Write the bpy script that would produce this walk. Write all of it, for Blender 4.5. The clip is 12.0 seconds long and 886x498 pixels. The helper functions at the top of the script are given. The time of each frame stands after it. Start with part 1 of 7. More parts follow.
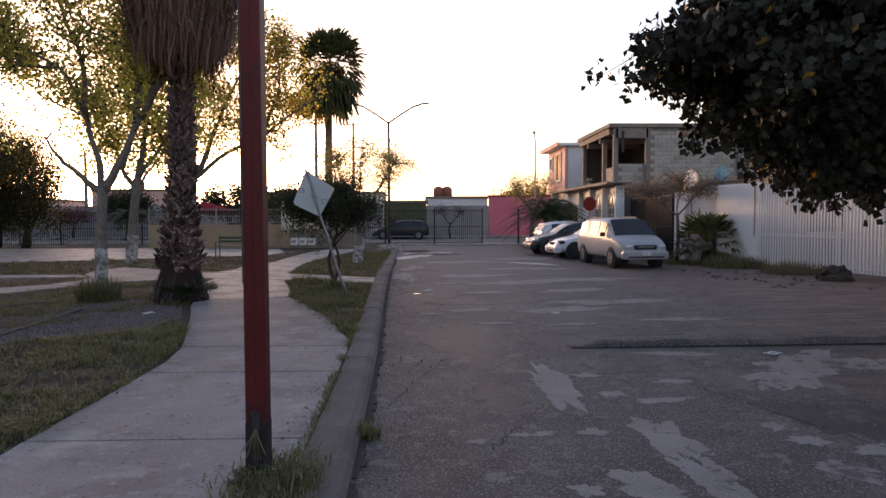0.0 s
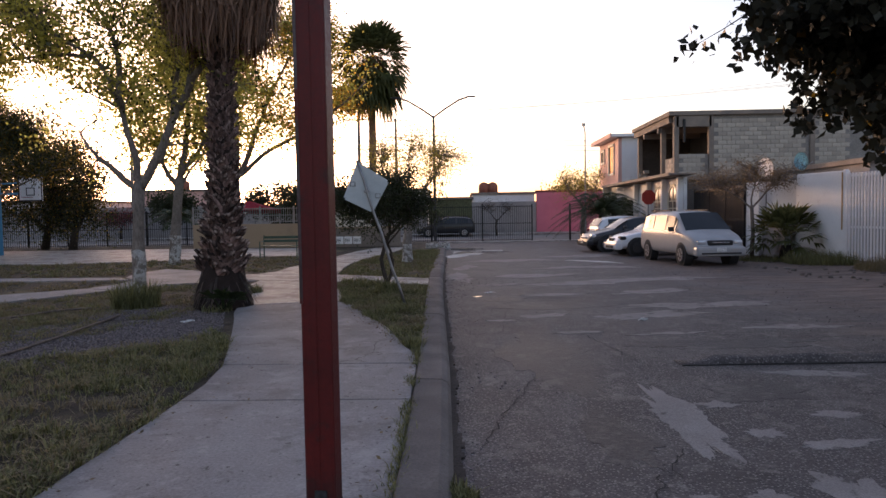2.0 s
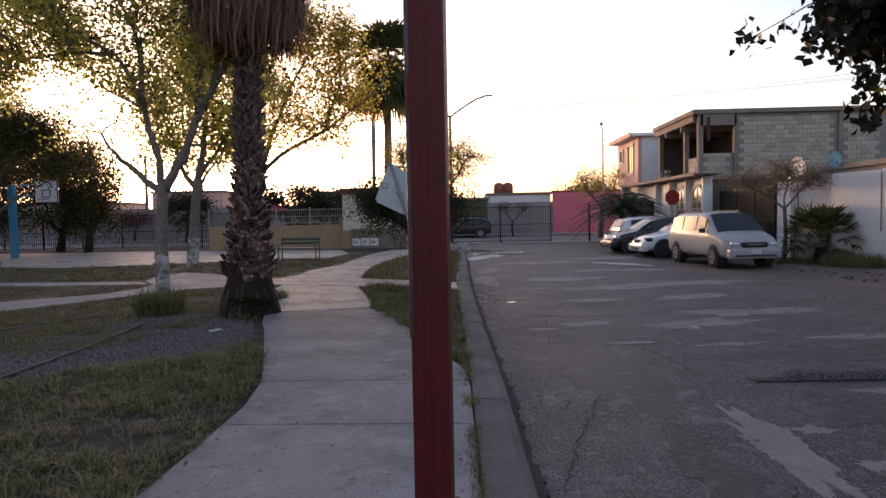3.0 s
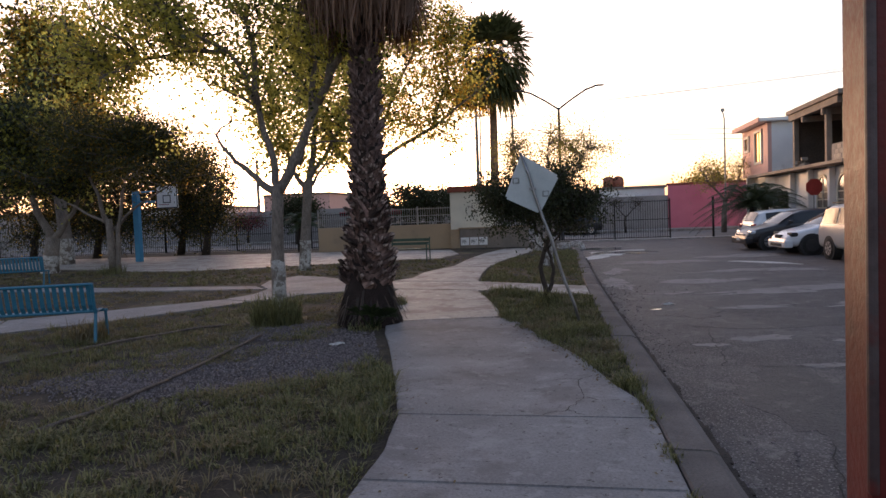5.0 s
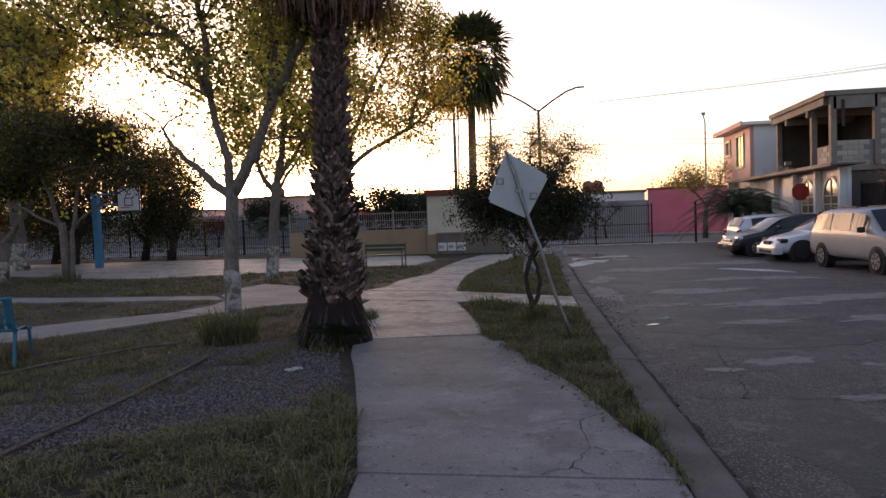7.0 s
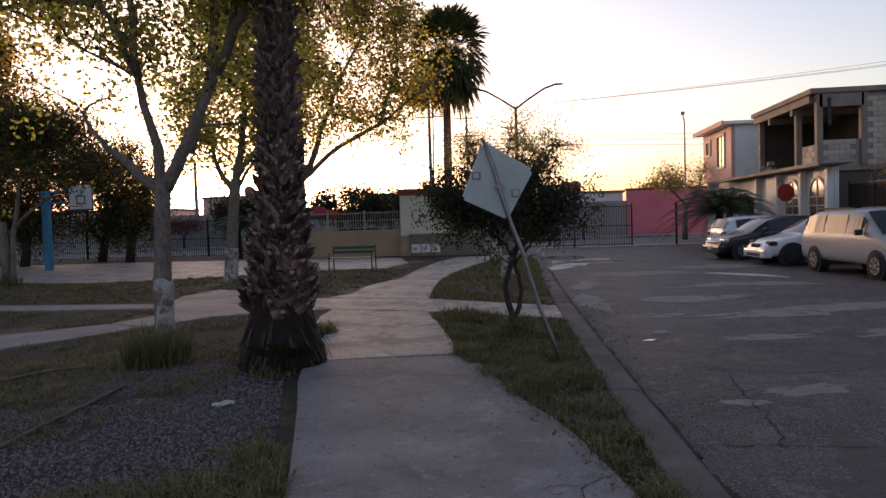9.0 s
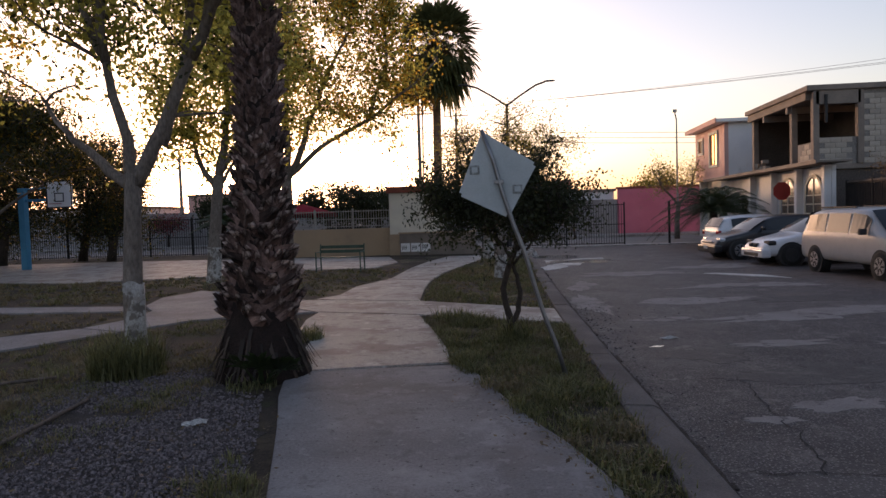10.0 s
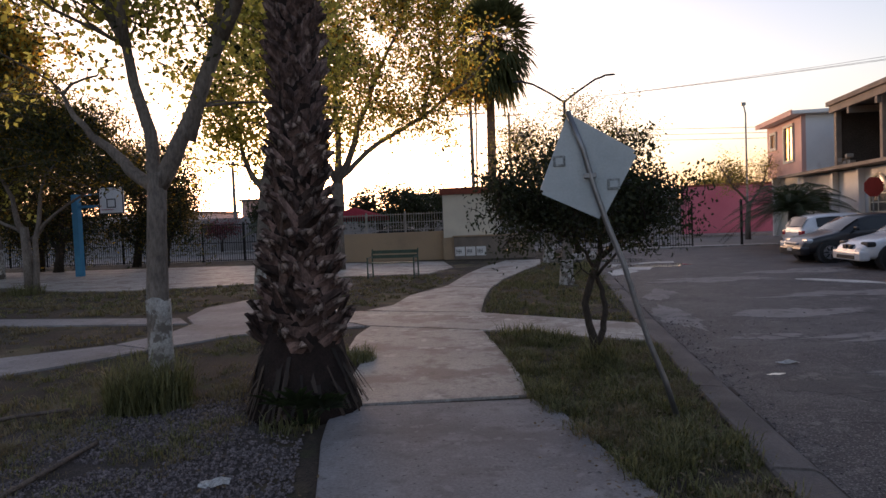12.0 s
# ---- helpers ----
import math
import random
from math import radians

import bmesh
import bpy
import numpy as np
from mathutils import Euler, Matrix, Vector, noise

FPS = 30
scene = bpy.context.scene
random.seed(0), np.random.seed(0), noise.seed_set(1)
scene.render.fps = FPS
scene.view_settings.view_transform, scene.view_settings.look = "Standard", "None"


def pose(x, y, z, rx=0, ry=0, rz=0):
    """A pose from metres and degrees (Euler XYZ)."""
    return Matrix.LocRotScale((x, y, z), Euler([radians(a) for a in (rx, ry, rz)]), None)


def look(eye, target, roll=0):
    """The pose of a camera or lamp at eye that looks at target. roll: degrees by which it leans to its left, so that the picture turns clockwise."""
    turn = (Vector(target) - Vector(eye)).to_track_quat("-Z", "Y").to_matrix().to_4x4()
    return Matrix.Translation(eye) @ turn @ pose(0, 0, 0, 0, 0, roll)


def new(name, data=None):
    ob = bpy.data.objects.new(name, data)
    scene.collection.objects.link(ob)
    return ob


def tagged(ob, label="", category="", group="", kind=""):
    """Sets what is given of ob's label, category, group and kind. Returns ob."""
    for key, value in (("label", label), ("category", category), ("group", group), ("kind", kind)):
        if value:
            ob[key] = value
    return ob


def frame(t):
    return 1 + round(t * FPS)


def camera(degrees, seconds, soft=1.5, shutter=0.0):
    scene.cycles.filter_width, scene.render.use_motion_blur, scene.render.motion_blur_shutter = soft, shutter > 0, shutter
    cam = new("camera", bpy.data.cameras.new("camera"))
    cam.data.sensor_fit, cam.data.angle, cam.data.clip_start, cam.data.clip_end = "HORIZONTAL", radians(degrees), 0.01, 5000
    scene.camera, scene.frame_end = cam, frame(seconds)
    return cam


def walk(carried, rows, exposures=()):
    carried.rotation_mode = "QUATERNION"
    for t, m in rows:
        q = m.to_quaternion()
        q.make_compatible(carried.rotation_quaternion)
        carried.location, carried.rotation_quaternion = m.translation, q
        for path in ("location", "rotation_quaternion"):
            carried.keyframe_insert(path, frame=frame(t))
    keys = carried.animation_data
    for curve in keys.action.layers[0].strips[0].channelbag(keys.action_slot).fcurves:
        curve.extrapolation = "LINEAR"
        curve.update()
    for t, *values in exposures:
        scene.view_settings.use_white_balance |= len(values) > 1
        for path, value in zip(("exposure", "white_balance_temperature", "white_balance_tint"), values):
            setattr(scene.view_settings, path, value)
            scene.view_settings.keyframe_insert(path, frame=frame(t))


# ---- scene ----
cam = camera(66.0, 12.0)
METRES, EYE, TILT, LEAN, TURN = 8.0, 1.6, 0.0, 0.0, -1.7
ROWS = [
    (0.0, 0.0, 0.0, 0.0, -0.01, -2.75, 0.21),
    (0.5, -0.0044, 0.0443, -0.0032, 0.44, -2.87, 0.37),
    (1.0, -0.0209, 0.0858, -0.0075, 1.89, -2.93, 0.64),
    (1.5, -0.0385, 0.1226, -0.0038, 2.58, -2.91, 0.8),
    (2.0, -0.0568, 0.1692, -0.0055, 3.37, -2.93, 0.94),
    (2.5, -0.0921, 0.2054, -0.0058, 3.35, -2.98, 0.98),
    (3.0, -0.1156, 0.231, 0.001, 4.17, -2.9, 1.08),
    (3.5, -0.1363, 0.2649, 0.0064, 6.7, -2.81, 1.46),
    (3.7, -0.1497, 0.2768, 0.0066, 8.04, -2.87, 1.55),
    (5.3, -0.2042, 0.3935, 0.0046, 12.6, -2.78, 2.3),
    (5.5, -0.2069, 0.4072, 0.0046, 12.48, -2.66, 2.38),
    (6.0, -0.2036, 0.4475, 0.0046, 11.88, -2.63, 2.32),
    (6.5, -0.2126, 0.4837, 0.0022, 11.31, -2.61, 2.29),
    (7.0, -0.226, 0.5179, 0.0056, 10.58, -2.57, 2.09),
    (9.0, -0.2436, 0.6882, 0.0056, 8.57, -2.61, 1.9),
    (9.5, -0.2581, 0.7241, 0.0073, 8.05, -2.66, 1.85),
    (10.0, -0.2639, 0.7648, 0.0051, 7.61, -2.76, 1.82),
    (10.5, -0.271, 0.8064, 0.005, 8.18, -2.83, 1.95),
    (11.0, -0.284, 0.8405, 0.0067, 8.48, -2.77, 1.97),
    (11.5, -0.291, 0.8856, 0.0064, 9.97, -2.6, 2.14),
    (12.0, -0.3122, 0.9215, 0.007, 11.88, -2.42, 2.41),
]
walk(cam, [(t, pose(0, 0, EYE, TILT, LEAN, TURN) @ pose(METRES * x, METRES * y, METRES * z, 90 + pitch, roll, yaw)) for t, x, y, z, yaw, pitch, roll in ROWS],
     [(0.0, 2.3, 6300, 29), (2.5, 2.25, 6300, 29), (5.5, 2.25, 6300, 27), (7.0, 2.05, 6300, 28), (9.5, 1.8, 6300, 28), (12.0, 1.9, 6300, 28)])

# sky, sun and exposure
SUN_YAW, SUN_UP = 24.0, 2.6
world = bpy.data.worlds.new("evening_sky")
scene.world = world
world.use_nodes = True
wn, wl = world.node_tree.nodes, world.node_tree.links
wn.clear()
sky = wn.new("ShaderNodeTexSky")
sky.sky_type = "NISHITA"
sky.sun_disc = False
sky.sun_elevation = radians(SUN_UP)
sky.sun_rotation = radians(-SUN_YAW)
sky.air_density, sky.dust_density, sky.ozone_density = 1.0, 2.0, 1.5
back = wn.new("ShaderNodeBackground")
back.inputs[1].default_value = 0.15
world_out = wn.new("ShaderNodeOutputWorld")
haze = wn.new("ShaderNodeHueSaturation")
haze.inputs["Saturation"].default_value = 0.8
wl.new(sky.outputs[0], haze.inputs["Color"])
wl.new(haze.outputs[0], back.inputs[0])
wl.new(back.outputs[0], world_out.inputs[0])
sun = new("sun", bpy.data.lights.new("sun", "SUN"))
sun.data.energy, sun.data.angle, sun.data.color = 0.6, radians(3.0), (1.0, 0.66, 0.36)
sun.matrix_world = look((0, 0, 30), (30 * math.sin(radians(SUN_YAW)), -30 * math.cos(radians(SUN_YAW)), 30 - 30 * math.tan(radians(SUN_UP))))


# ---- mesh helpers ----
def link_mesh(name, bm, mats, parent=None, smooth=False):
    me = bpy.data.meshes.new(name)
    bm.to_mesh(me)
    bm.free()
    for m in (mats if isinstance(mats, (list, tuple)) else [mats]):
        me.materials.append(m)
    if smooth:
        me.polygons.foreach_set("use_smooth", [True] * len(me.polygons))
    ob = new(name, me)
    if parent is not None:
        ob.parent = parent
    return ob


def part(name, bm, material, parent, label="", smooth=False):
    ob = link_mesh(name, bm, material, parent, smooth)
    if label:
        ob["label"] = label
    return ob


def thing(name, m, label, category, group="", kind=""):
    ob = new(name)
    ob.empty_display_size = 0.2
    ob.matrix_basis = m
    return tagged(ob, label, category, group, kind)


def structure(name, bm, material, label="", smooth=False):
    return tagged(link_mesh(name, bm, material, None, smooth), label, kind="structure")


def box(bm, x0, x1, y0, y1, z0, z1, bevel=0.0, m=None, mat=0):
    r = bmesh.ops.create_cube(bm, size=1.0)
    vs = r["verts"]
    for v in vs:
        v.co = Vector((x0 + (v.co.x + 0.5) * (x1 - x0), y0 + (v.co.y + 0.5) * (y1 - y0), z0 + (v.co.z + 0.5) * (z1 - z0)))
    fs = {f for v in vs for f in v.link_faces}
    if bevel > 0:
        es = list({e for v in vs for e in v.link_edges})
        out = bmesh.ops.bevel(bm, geom=es, offset=bevel, segments=2, affect="EDGES", profile=0.6)
        fs = {f for f in out["faces"]} | {f for f in fs if f.is_valid}
        vs = list({v for f in fs for v in f.verts})
    if m is not None:
        for v in vs:
            v.co = m @ v.co
    if mat:
        for f in fs:
            f.material_index = mat
    return vs


def boxed(x0, x1, y0, y1, z0, z1, bevel=0.0, m=None):
    bm = bmesh.new()
    box(bm, x0, x1, y0, y1, z0, z1, bevel, m)
    return bm


def tube(bm, pts, radii, sides=8, cap=True):
    """A round tapered tube along a line of points."""
    rings = []
    n = len(pts)
    up = None
    for i, p in enumerate(pts):
        p = Vector(p)
        d = (Vector(pts[min(i + 1, n - 1)]) - Vector(pts[max(i - 1, 0)]))
        if d.length < 1e-6:
            d = Vector((0, 0, 1))
        d.normalize()
        if up is None:
            up = Vector((1, 0, 0)) if abs(d.x) < 0.9 else Vector((0, 1, 0))
        a = (up - d * up.dot(d)).normalized()
        up = a
        b = d.cross(a)
        r = radii[i] if isinstance(radii, (list, tuple)) else radii
        rings.append([bm.verts.new(p + r * (a * math.cos(2 * math.pi * k / sides) + b * math.sin(2 * math.pi * k / sides))) for k in range(sides)])
    for q, s in zip(rings, rings[1:]):
        for k in range(sides):
            bm.faces.new((q[k], q[(k + 1) % sides], s[(k + 1) % sides], s[k]))
    if cap:
        bm.faces.new(rings[0][::-1])
        bm.faces.new(rings[-1])
    return rings


def slab(outline, z0, z1, bevel=0.0):
    """A flat plate from an outline of (x, y), from z0 up to z1."""
    bm = bmesh.new()
    lo = [bm.verts.new((x, y, z0)) for x, y in outline]
    hi = [bm.verts.new((x, y, z1)) for x, y in outline]
    n = len(outline)
    top = bm.faces.new(hi)
    bm.faces.new(lo[::-1])
    for i in range(n):
        bm.faces.new((lo[i], lo[(i + 1) % n], hi[(i + 1) % n], hi[i]))
    bmesh.ops.recalc_face_normals(bm, faces=bm.faces)
    if bevel > 0:
        bmesh.ops.bevel(bm, geom=[e for e in top.edges], offset=bevel, segments=2, affect="EDGES")
    bmesh.ops.triangulate(bm, faces=[f for f in bm.faces if len(f.verts) > 4])
    return bm


# ---- materials ----
def surf(name, a, b, scale=3.0, fine=60.0, rough=0.85, bump=0.3, metal=0.0, stain=None, rand=0.0, fine_amt=0.5, spec=0.3, stretch=None):
    """A surface of two colours in broad patches, with fine grain, relief and, if given, stains (colour, scale, threshold, width, amount)."""
    m = bpy.data.materials.new(name)
    m.use_nodes = True
    n, l = m.node_tree.nodes, m.node_tree.links
    p = n["Principled BSDF"]
    tc = n.new("ShaderNodeTexCoord")
    vec = tc.outputs["Object"]
    if stretch:
        mp = n.new("ShaderNodeMapping")
        mp.inputs["Scale"].default_value = stretch
        l.new(vec, mp.inputs["Vector"])
        vec = mp.outputs["Vector"]

    def noise_tex(s, detail=4.0, r=0.6):
        t = n.new("ShaderNodeTexNoise")
        t.inputs["Scale"].default_value, t.inputs["Detail"].default_value, t.inputs["Roughness"].default_value = s, detail, r
        l.new(vec, t.inputs["Vector"])
        return t.outputs["Fac"]

    def ramp(fac, lo, hi, x0=0.0, x1=1.0):
        r = n.new("ShaderNodeMapRange")
        r.inputs["From Min"].default_value, r.inputs["From Max"].default_value = lo, hi
        r.inputs["To Min"].default_value, r.inputs["To Max"].default_value = x0, x1
        l.new(fac, r.inputs["Value"])
        return r.outputs["Result"]

    def mix(fac, c0, c1, mode="MIX"):
        x = n.new("ShaderNodeMix")
        x.data_type, x.blend_type = "RGBA", mode
        for sock, v in ((x.inputs["Factor"], fac), (x.inputs["A"], c0), (x.inputs["B"], c1)):
            if isinstance(v, (tuple, list)):
                sock.default_value = (*v, 1.0)
            elif isinstance(v, (int, float)):
                sock.default_value = v
            else:
                l.new(v, sock)
        return x.outputs["Result"]

    broad = ramp(noise_tex(scale), 0.35, 0.65)
    col = mix(broad, a, b)
    grain = noise_tex(fine, 3.0, 0.7)
    val = ramp(grain, 0.3, 0.7, 1.0 - fine_amt, 1.0 + fine_amt)
    col = mix(1.0, col, val, "MULTIPLY")
    if stain:
        for c, s, th, w, amt in stain:
            col = mix(ramp(noise_tex(s, 5.0, 0.65), th, th + w, 0.0, amt), col, c)
    if rand:
        oi = n.new("ShaderNodeObjectInfo")
        col = mix(1.0, col, ramp(oi.outputs["Random"], 0.0, 1.0, 1.0 - rand, 1.0 + rand), "MULTIPLY")
    l.new(col, p.inputs["Base Color"])
    l.new(ramp(grain, 0.2, 0.8, max(rough - 0.12, 0.03), min(rough + 0.1, 1.0)), p.inputs["Roughness"])
    p.inputs["Metallic"].default_value = metal
    p.inputs["Specular IOR Level"].default_value = spec
    if bump:
        bp = n.new("ShaderNodeBump")
        bp.inputs["Strength"].default_value, bp.inputs["Distance"].default_value = bump, 0.02
        l.new(grain, bp.inputs["Height"])
        l.new(bp.outputs["Normal"], p.inputs["Normal"])
    return m


def leaf_mat(name, a, b, glow, amount=0.45):
    """Thin foliage that lets light through; colour varies from leaf to leaf."""
    m = bpy.data.materials.new(name)
    m.use_nodes = True
    n, l = m.node_tree.nodes, m.node_tree.links
    p = n["Principled BSDF"]
    geo = n.new("ShaderNodeNewGeometry")
    cr = n.new("ShaderNodeMix")
    cr.data_type = "RGBA"
    cr.inputs["A"].default_value, cr.inputs["B"].default_value = (*a, 1), (*b, 1)
    l.new(geo.outputs["Random Per Island"], cr.inputs["Factor"])
    l.new(cr.outputs["Result"], p.inputs["Base Color"])
    p.inputs["Roughness"].default_value = 0.55
    p.inputs["Specular IOR Level"].default_value = 0.25
    tr = n.new("ShaderNodeBsdfTranslucent")
    tm = n.new("ShaderNodeMix")
    tm.data_type, tm.blend_type = "RGBA", "MULTIPLY"
    tm.inputs["Factor"].default_value = 1.0
    mr = n.new("ShaderNodeMapRange")
    mr.inputs["To Min"].default_value, mr.inputs["To Max"].default_value = 0.5, 1.3
    l.new(geo.outputs["Random Per Island"], mr.inputs["Value"])
    tm.inputs["A"].default_value = (*glow, 1)
    l.new(mr.outputs["Result"], tm.inputs["B"])
    l.new(tm.outputs["Result"], tr.inputs["Color"])
    ms = n.new("ShaderNodeMixShader")
    ms.inputs[0].default_value = amount
    l.new(p.outputs[0], ms.inputs[1])
    l.new(tr.outputs[0], ms.inputs[2])
    l.new(ms.outputs[0], n["Material Output"].inputs["Surface"])
    return m


def gloss(name, col, rough=0.25, metal=0.0, coat=0.0):
    m = surf(name, col, tuple(c * 0.88 for c in col), 2.5, 40, rough, 0.0, metal, None, 0.0, 0.04, 0.5)
    p = m.node_tree.nodes["Principled BSDF"]
    p.inputs["Coat Weight"].default_value = coat
    p.inputs["Coat Roughness"].default_value = 0.08
    return m


def asphalt_mat():
    """Worn asphalt: dark binder, pale aggregate, dusty worn areas and dirt towards the houses."""
    m = surf("asphalt", (0.062, 0.053, 0.053), (0.1, 0.087, 0.086), 1.1, 42, 0.68, 0.8, 0.0,
             [((0.13, 0.115, 0.112), 0.45, 0.51, 0.1, 0.75), ((0.2, 0.185, 0.175), 2.6, 0.62, 0.04, 0.7), ((0.045, 0.04, 0.042), 0.8, 0.56, 0.06, 0.6), ((0.04, 0.034, 0.034), 1.8, 0.53, 0.06, 0.55), ((0.18, 0.157, 0.15), 3.5, 0.58, 0.05, 0.5), ((0.2, 0.18, 0.168), 9.0, 0.6, 0.05, 0.6), ((0.035, 0.03, 0.03), 13.0, 0.6, 0.05, 0.7)], 0.0, 0.8)
    n, l = m.node_tree.nodes, m.node_tree.links
    p = n["Principled BSDF"]
    old = p.inputs["Base Color"].links[0].from_socket
    tc = n.new("ShaderNodeTexCoord")
    vo = n.new("ShaderNodeTexVoronoi")
    vo.inputs["Scale"].default_value = 38
    l.new(tc.outputs["Object"], vo.inputs["Vector"])
    st = n.new("ShaderNodeMapRange")
    st.inputs["From Min"].default_value, st.inputs["From Max"].default_value = 0.34, 0.2
    st.inputs["To Max"].default_value = 0.85
    l.new(vo.outputs["Distance"], st.inputs["Value"])
    mx = n.new("ShaderNodeMix")
    mx.data_type = "RGBA"
    l.new(st.outputs["Result"], mx.inputs["Factor"])
    l.new(old, mx.inputs["A"])
    mx.inputs["B"].default_value = (0.26, 0.24, 0.23, 1)
    # dirt and dust drifted in from the unpaved verge
    sx = n.new("ShaderNodeSeparateXYZ")
    l.new(tc.outputs["Object"], sx.inputs[0])
    nz = n.new("ShaderNodeTexNoise")
    nz.inputs["Scale"].default_value, nz.inputs["Detail"].default_value = 0.7, 6
    l.new(tc.outputs["Object"], nz.inputs["Vector"])
    ad = n.new("ShaderNodeMath")
    ad.operation = "MULTIPLY_ADD"
    l.new(nz.outputs["Fac"], ad.inputs[0])
    ad.inputs[1].default_value = 9.0
    l.new(sx.outputs["X"], ad.inputs[2])
    dr = n.new("ShaderNodeMapRange")
    dr.inputs["From Min"].default_value, dr.inputs["From Max"].default_value = 8.6, 12.5
    dr.inputs["To Max"].default_value = 0.85
    l.new(ad.outputs[0], dr.inputs["Value"])
    m2 = n.new("ShaderNodeMix")
    m2.data_type = "RGBA"
    l.new(dr.outputs["Result"], m2.inputs["Factor"])
    l.new(mx.outputs["Result"], m2.inputs["A"])
    mp = n.new("ShaderNodeMapping")
    mp.inputs["Scale"].default_value, mp.inputs["Rotation"].default_value = (0.9, 4.5, 1.0), (0, 0, 0.15)
    l.new(tc.outputs["Object"], mp.inputs["Vector"])
    tk = n.new("ShaderNodeTexNoise")
    tk.inputs["Scale"].default_value, tk.inputs["Detail"].default_value, tk.inputs["Roughness"].default_value = 1.0, 8, 0.7
    l.new(mp.outputs["Vector"], tk.inputs["Vector"])
    tr = n.new("ShaderNodeMapRange")
    tr.inputs["From Min"].default_value, tr.inputs["From Max"].default_value = 0.4, 0.62
    l.new(tk.outputs["Fac"], tr.inputs["Value"])
    m3 = n.new("ShaderNodeMix")
    m3.data_type = "RGBA"
    l.new(tr.outputs["Result"], m3.inputs["Factor"])
    m3.inputs["A"].default_value, m3.inputs["B"].default_value = (0.075, 0.052, 0.042, 1), (0.23, 0.168, 0.135, 1)
    l.new(m3.outputs["Result"], m2.inputs["B"])
    l.new(m2.outputs["Result"], p.inputs["Base Color"])
    return m


ASPHALT = asphalt_mat()
PATCH = surf("worn_patch", (0.26, 0.238, 0.23), (0.2, 0.182, 0.175), 2.2, 60, 0.75, 0.4, 0, [((0.1, 0.087, 0.084), 4.5, 0.56, 0.06, 0.95)], 0, 0.3)
CONCRETE = surf("path_concrete", (0.28, 0.265, 0.265), (0.2, 0.188, 0.19), 0.8, 45, 0.75, 0.3, 0,
                [((0.16, 0.136, 0.13), 0.9, 0.53, 0.1, 0.6), ((0.38, 0.362, 0.36), 1.7, 0.56, 0.1, 0.5), ((0.13, 0.116, 0.113), 4.5, 0.57, 0.08, 0.45), ((0.36, 0.34, 0.335), 7.0, 0.58, 0.05, 0.5), ((0.06, 0.052, 0.048), 15, 0.62, 0.04, 0.85)], 0.09, 0.28)
CONCRETE_OLD = surf("old_path_concrete", (0.40, 0.38, 0.35), (0.3, 0.27, 0.245), 1.1, 40, 0.62, 0.4, 0,
                    [((0.2, 0.165, 0.145), 1.2, 0.5, 0.08, 0.85), ((0.56, 0.54, 0.51), 2.2, 0.57, 0.05, 0.7), ((0.14, 0.12, 0.105), 5.0, 0.56, 0.08, 0.6), ((0.1, 0.085, 0.075), 16, 0.64, 0.04, 0.7)], 0.08, 0.35)
KERB = surf("kerb_concrete", (0.18, 0.155, 0.145), (0.11, 0.095, 0.088), 1.4, 50, 0.9, 0.45, 0, [((0.14, 0.12, 0.11), 2.0, 0.57, 0.1, 0.6)], 0.1, 0.25)
SOIL = surf("soil", (0.10, 0.08, 0.058), (0.15, 0.118, 0.085), 1.2, 40, 0.95, 0.9, 0, [((0.07, 0.075, 0.03), 0.7, 0.5, 0.12, 0.6)], 0, 0.5)
LAWN = surf("lawn_soil", (0.06, 0.045, 0.034), (0.035, 0.028, 0.02), 0.8, 34, 0.95, 1.0, 0,
            [((0.16, 0.13, 0.075), 0.6, 0.53, 0.12, 0.8), ((0.06, 0.07, 0.025), 1.6, 0.56, 0.1, 0.8)], 0, 0.6)
GRAVEL_BED = surf("gravel_bed", (0.055, 0.046, 0.043), (0.085, 0.073, 0.068), 2.0, 70, 0.95, 1.0, 0, [((0.09, 0.075, 0.05), 1.3, 0.58, 0.1, 0.7)], 0, 0.7)
# Pale cement colour, also used for sky glints painted on the wet road
CEMENT_GLINT = surf("cement_glint", (0.62, 0.6, 0.57), (0.5, 0.48, 0.45), 1.2, 40, 0.8, 0.3, 0, [((0.2, 0.18, 0.165), 1.6, 0.55, 0.1, 0.8)])
STONE = surf("gravel_stone", (0.27, 0.23, 0.235), (0.045, 0.037, 0.038), 42.0, 90, 0.9, 0.3, 0, None, 0, 0.4)
WHITE = surf("white_paint", (0.84, 0.83, 0.83), (0.76, 0.75, 0.75), 0.7, 30, 0.75, 0.12, 0, [((0.5, 0.45, 0.43), 0.9, 0.6, 0.14, 0.5), ((0.42, 0.36, 0.32), 3.5, 0.68, 0.06, 0.4)], 0, 0.05)
CREAM = surf("cream_paint", (0.72, 0.68, 0.58), (0.64, 0.6, 0.52), 1.2, 30, 0.8, 0.1, 0, [((0.5, 0.42, 0.34), 1.6, 0.62, 0.1, 0.4)], 0, 0.05)
LIMEWASH = surf("limewash", (0.55, 0.53, 0.5), (0.33, 0.3, 0.27), 7.0, 60, 0.95, 0.8, 0, [((0.15, 0.125, 0.105), 8.0, 0.5, 0.06, 0.85)], 0, 0.3)
GATE_WHITE = surf("gate_white_sheet", (0.82, 0.81, 0.82), (0.72, 0.71, 0.72), 1.0, 30, 0.5, 0.05, 0.0, [((0.4, 0.3, 0.22), 4.0, 0.68, 0.06, 0.5)], 0.05, 0.06)
BLOCK = surf("concrete_block", (0.46, 0.41, 0.35), (0.36, 0.32, 0.275), 1.6, 45, 0.95, 0.5, 0, [((0.2, 0.18, 0.16), 2.2, 0.6, 0.1, 0.4)], 0.16, 0.2)
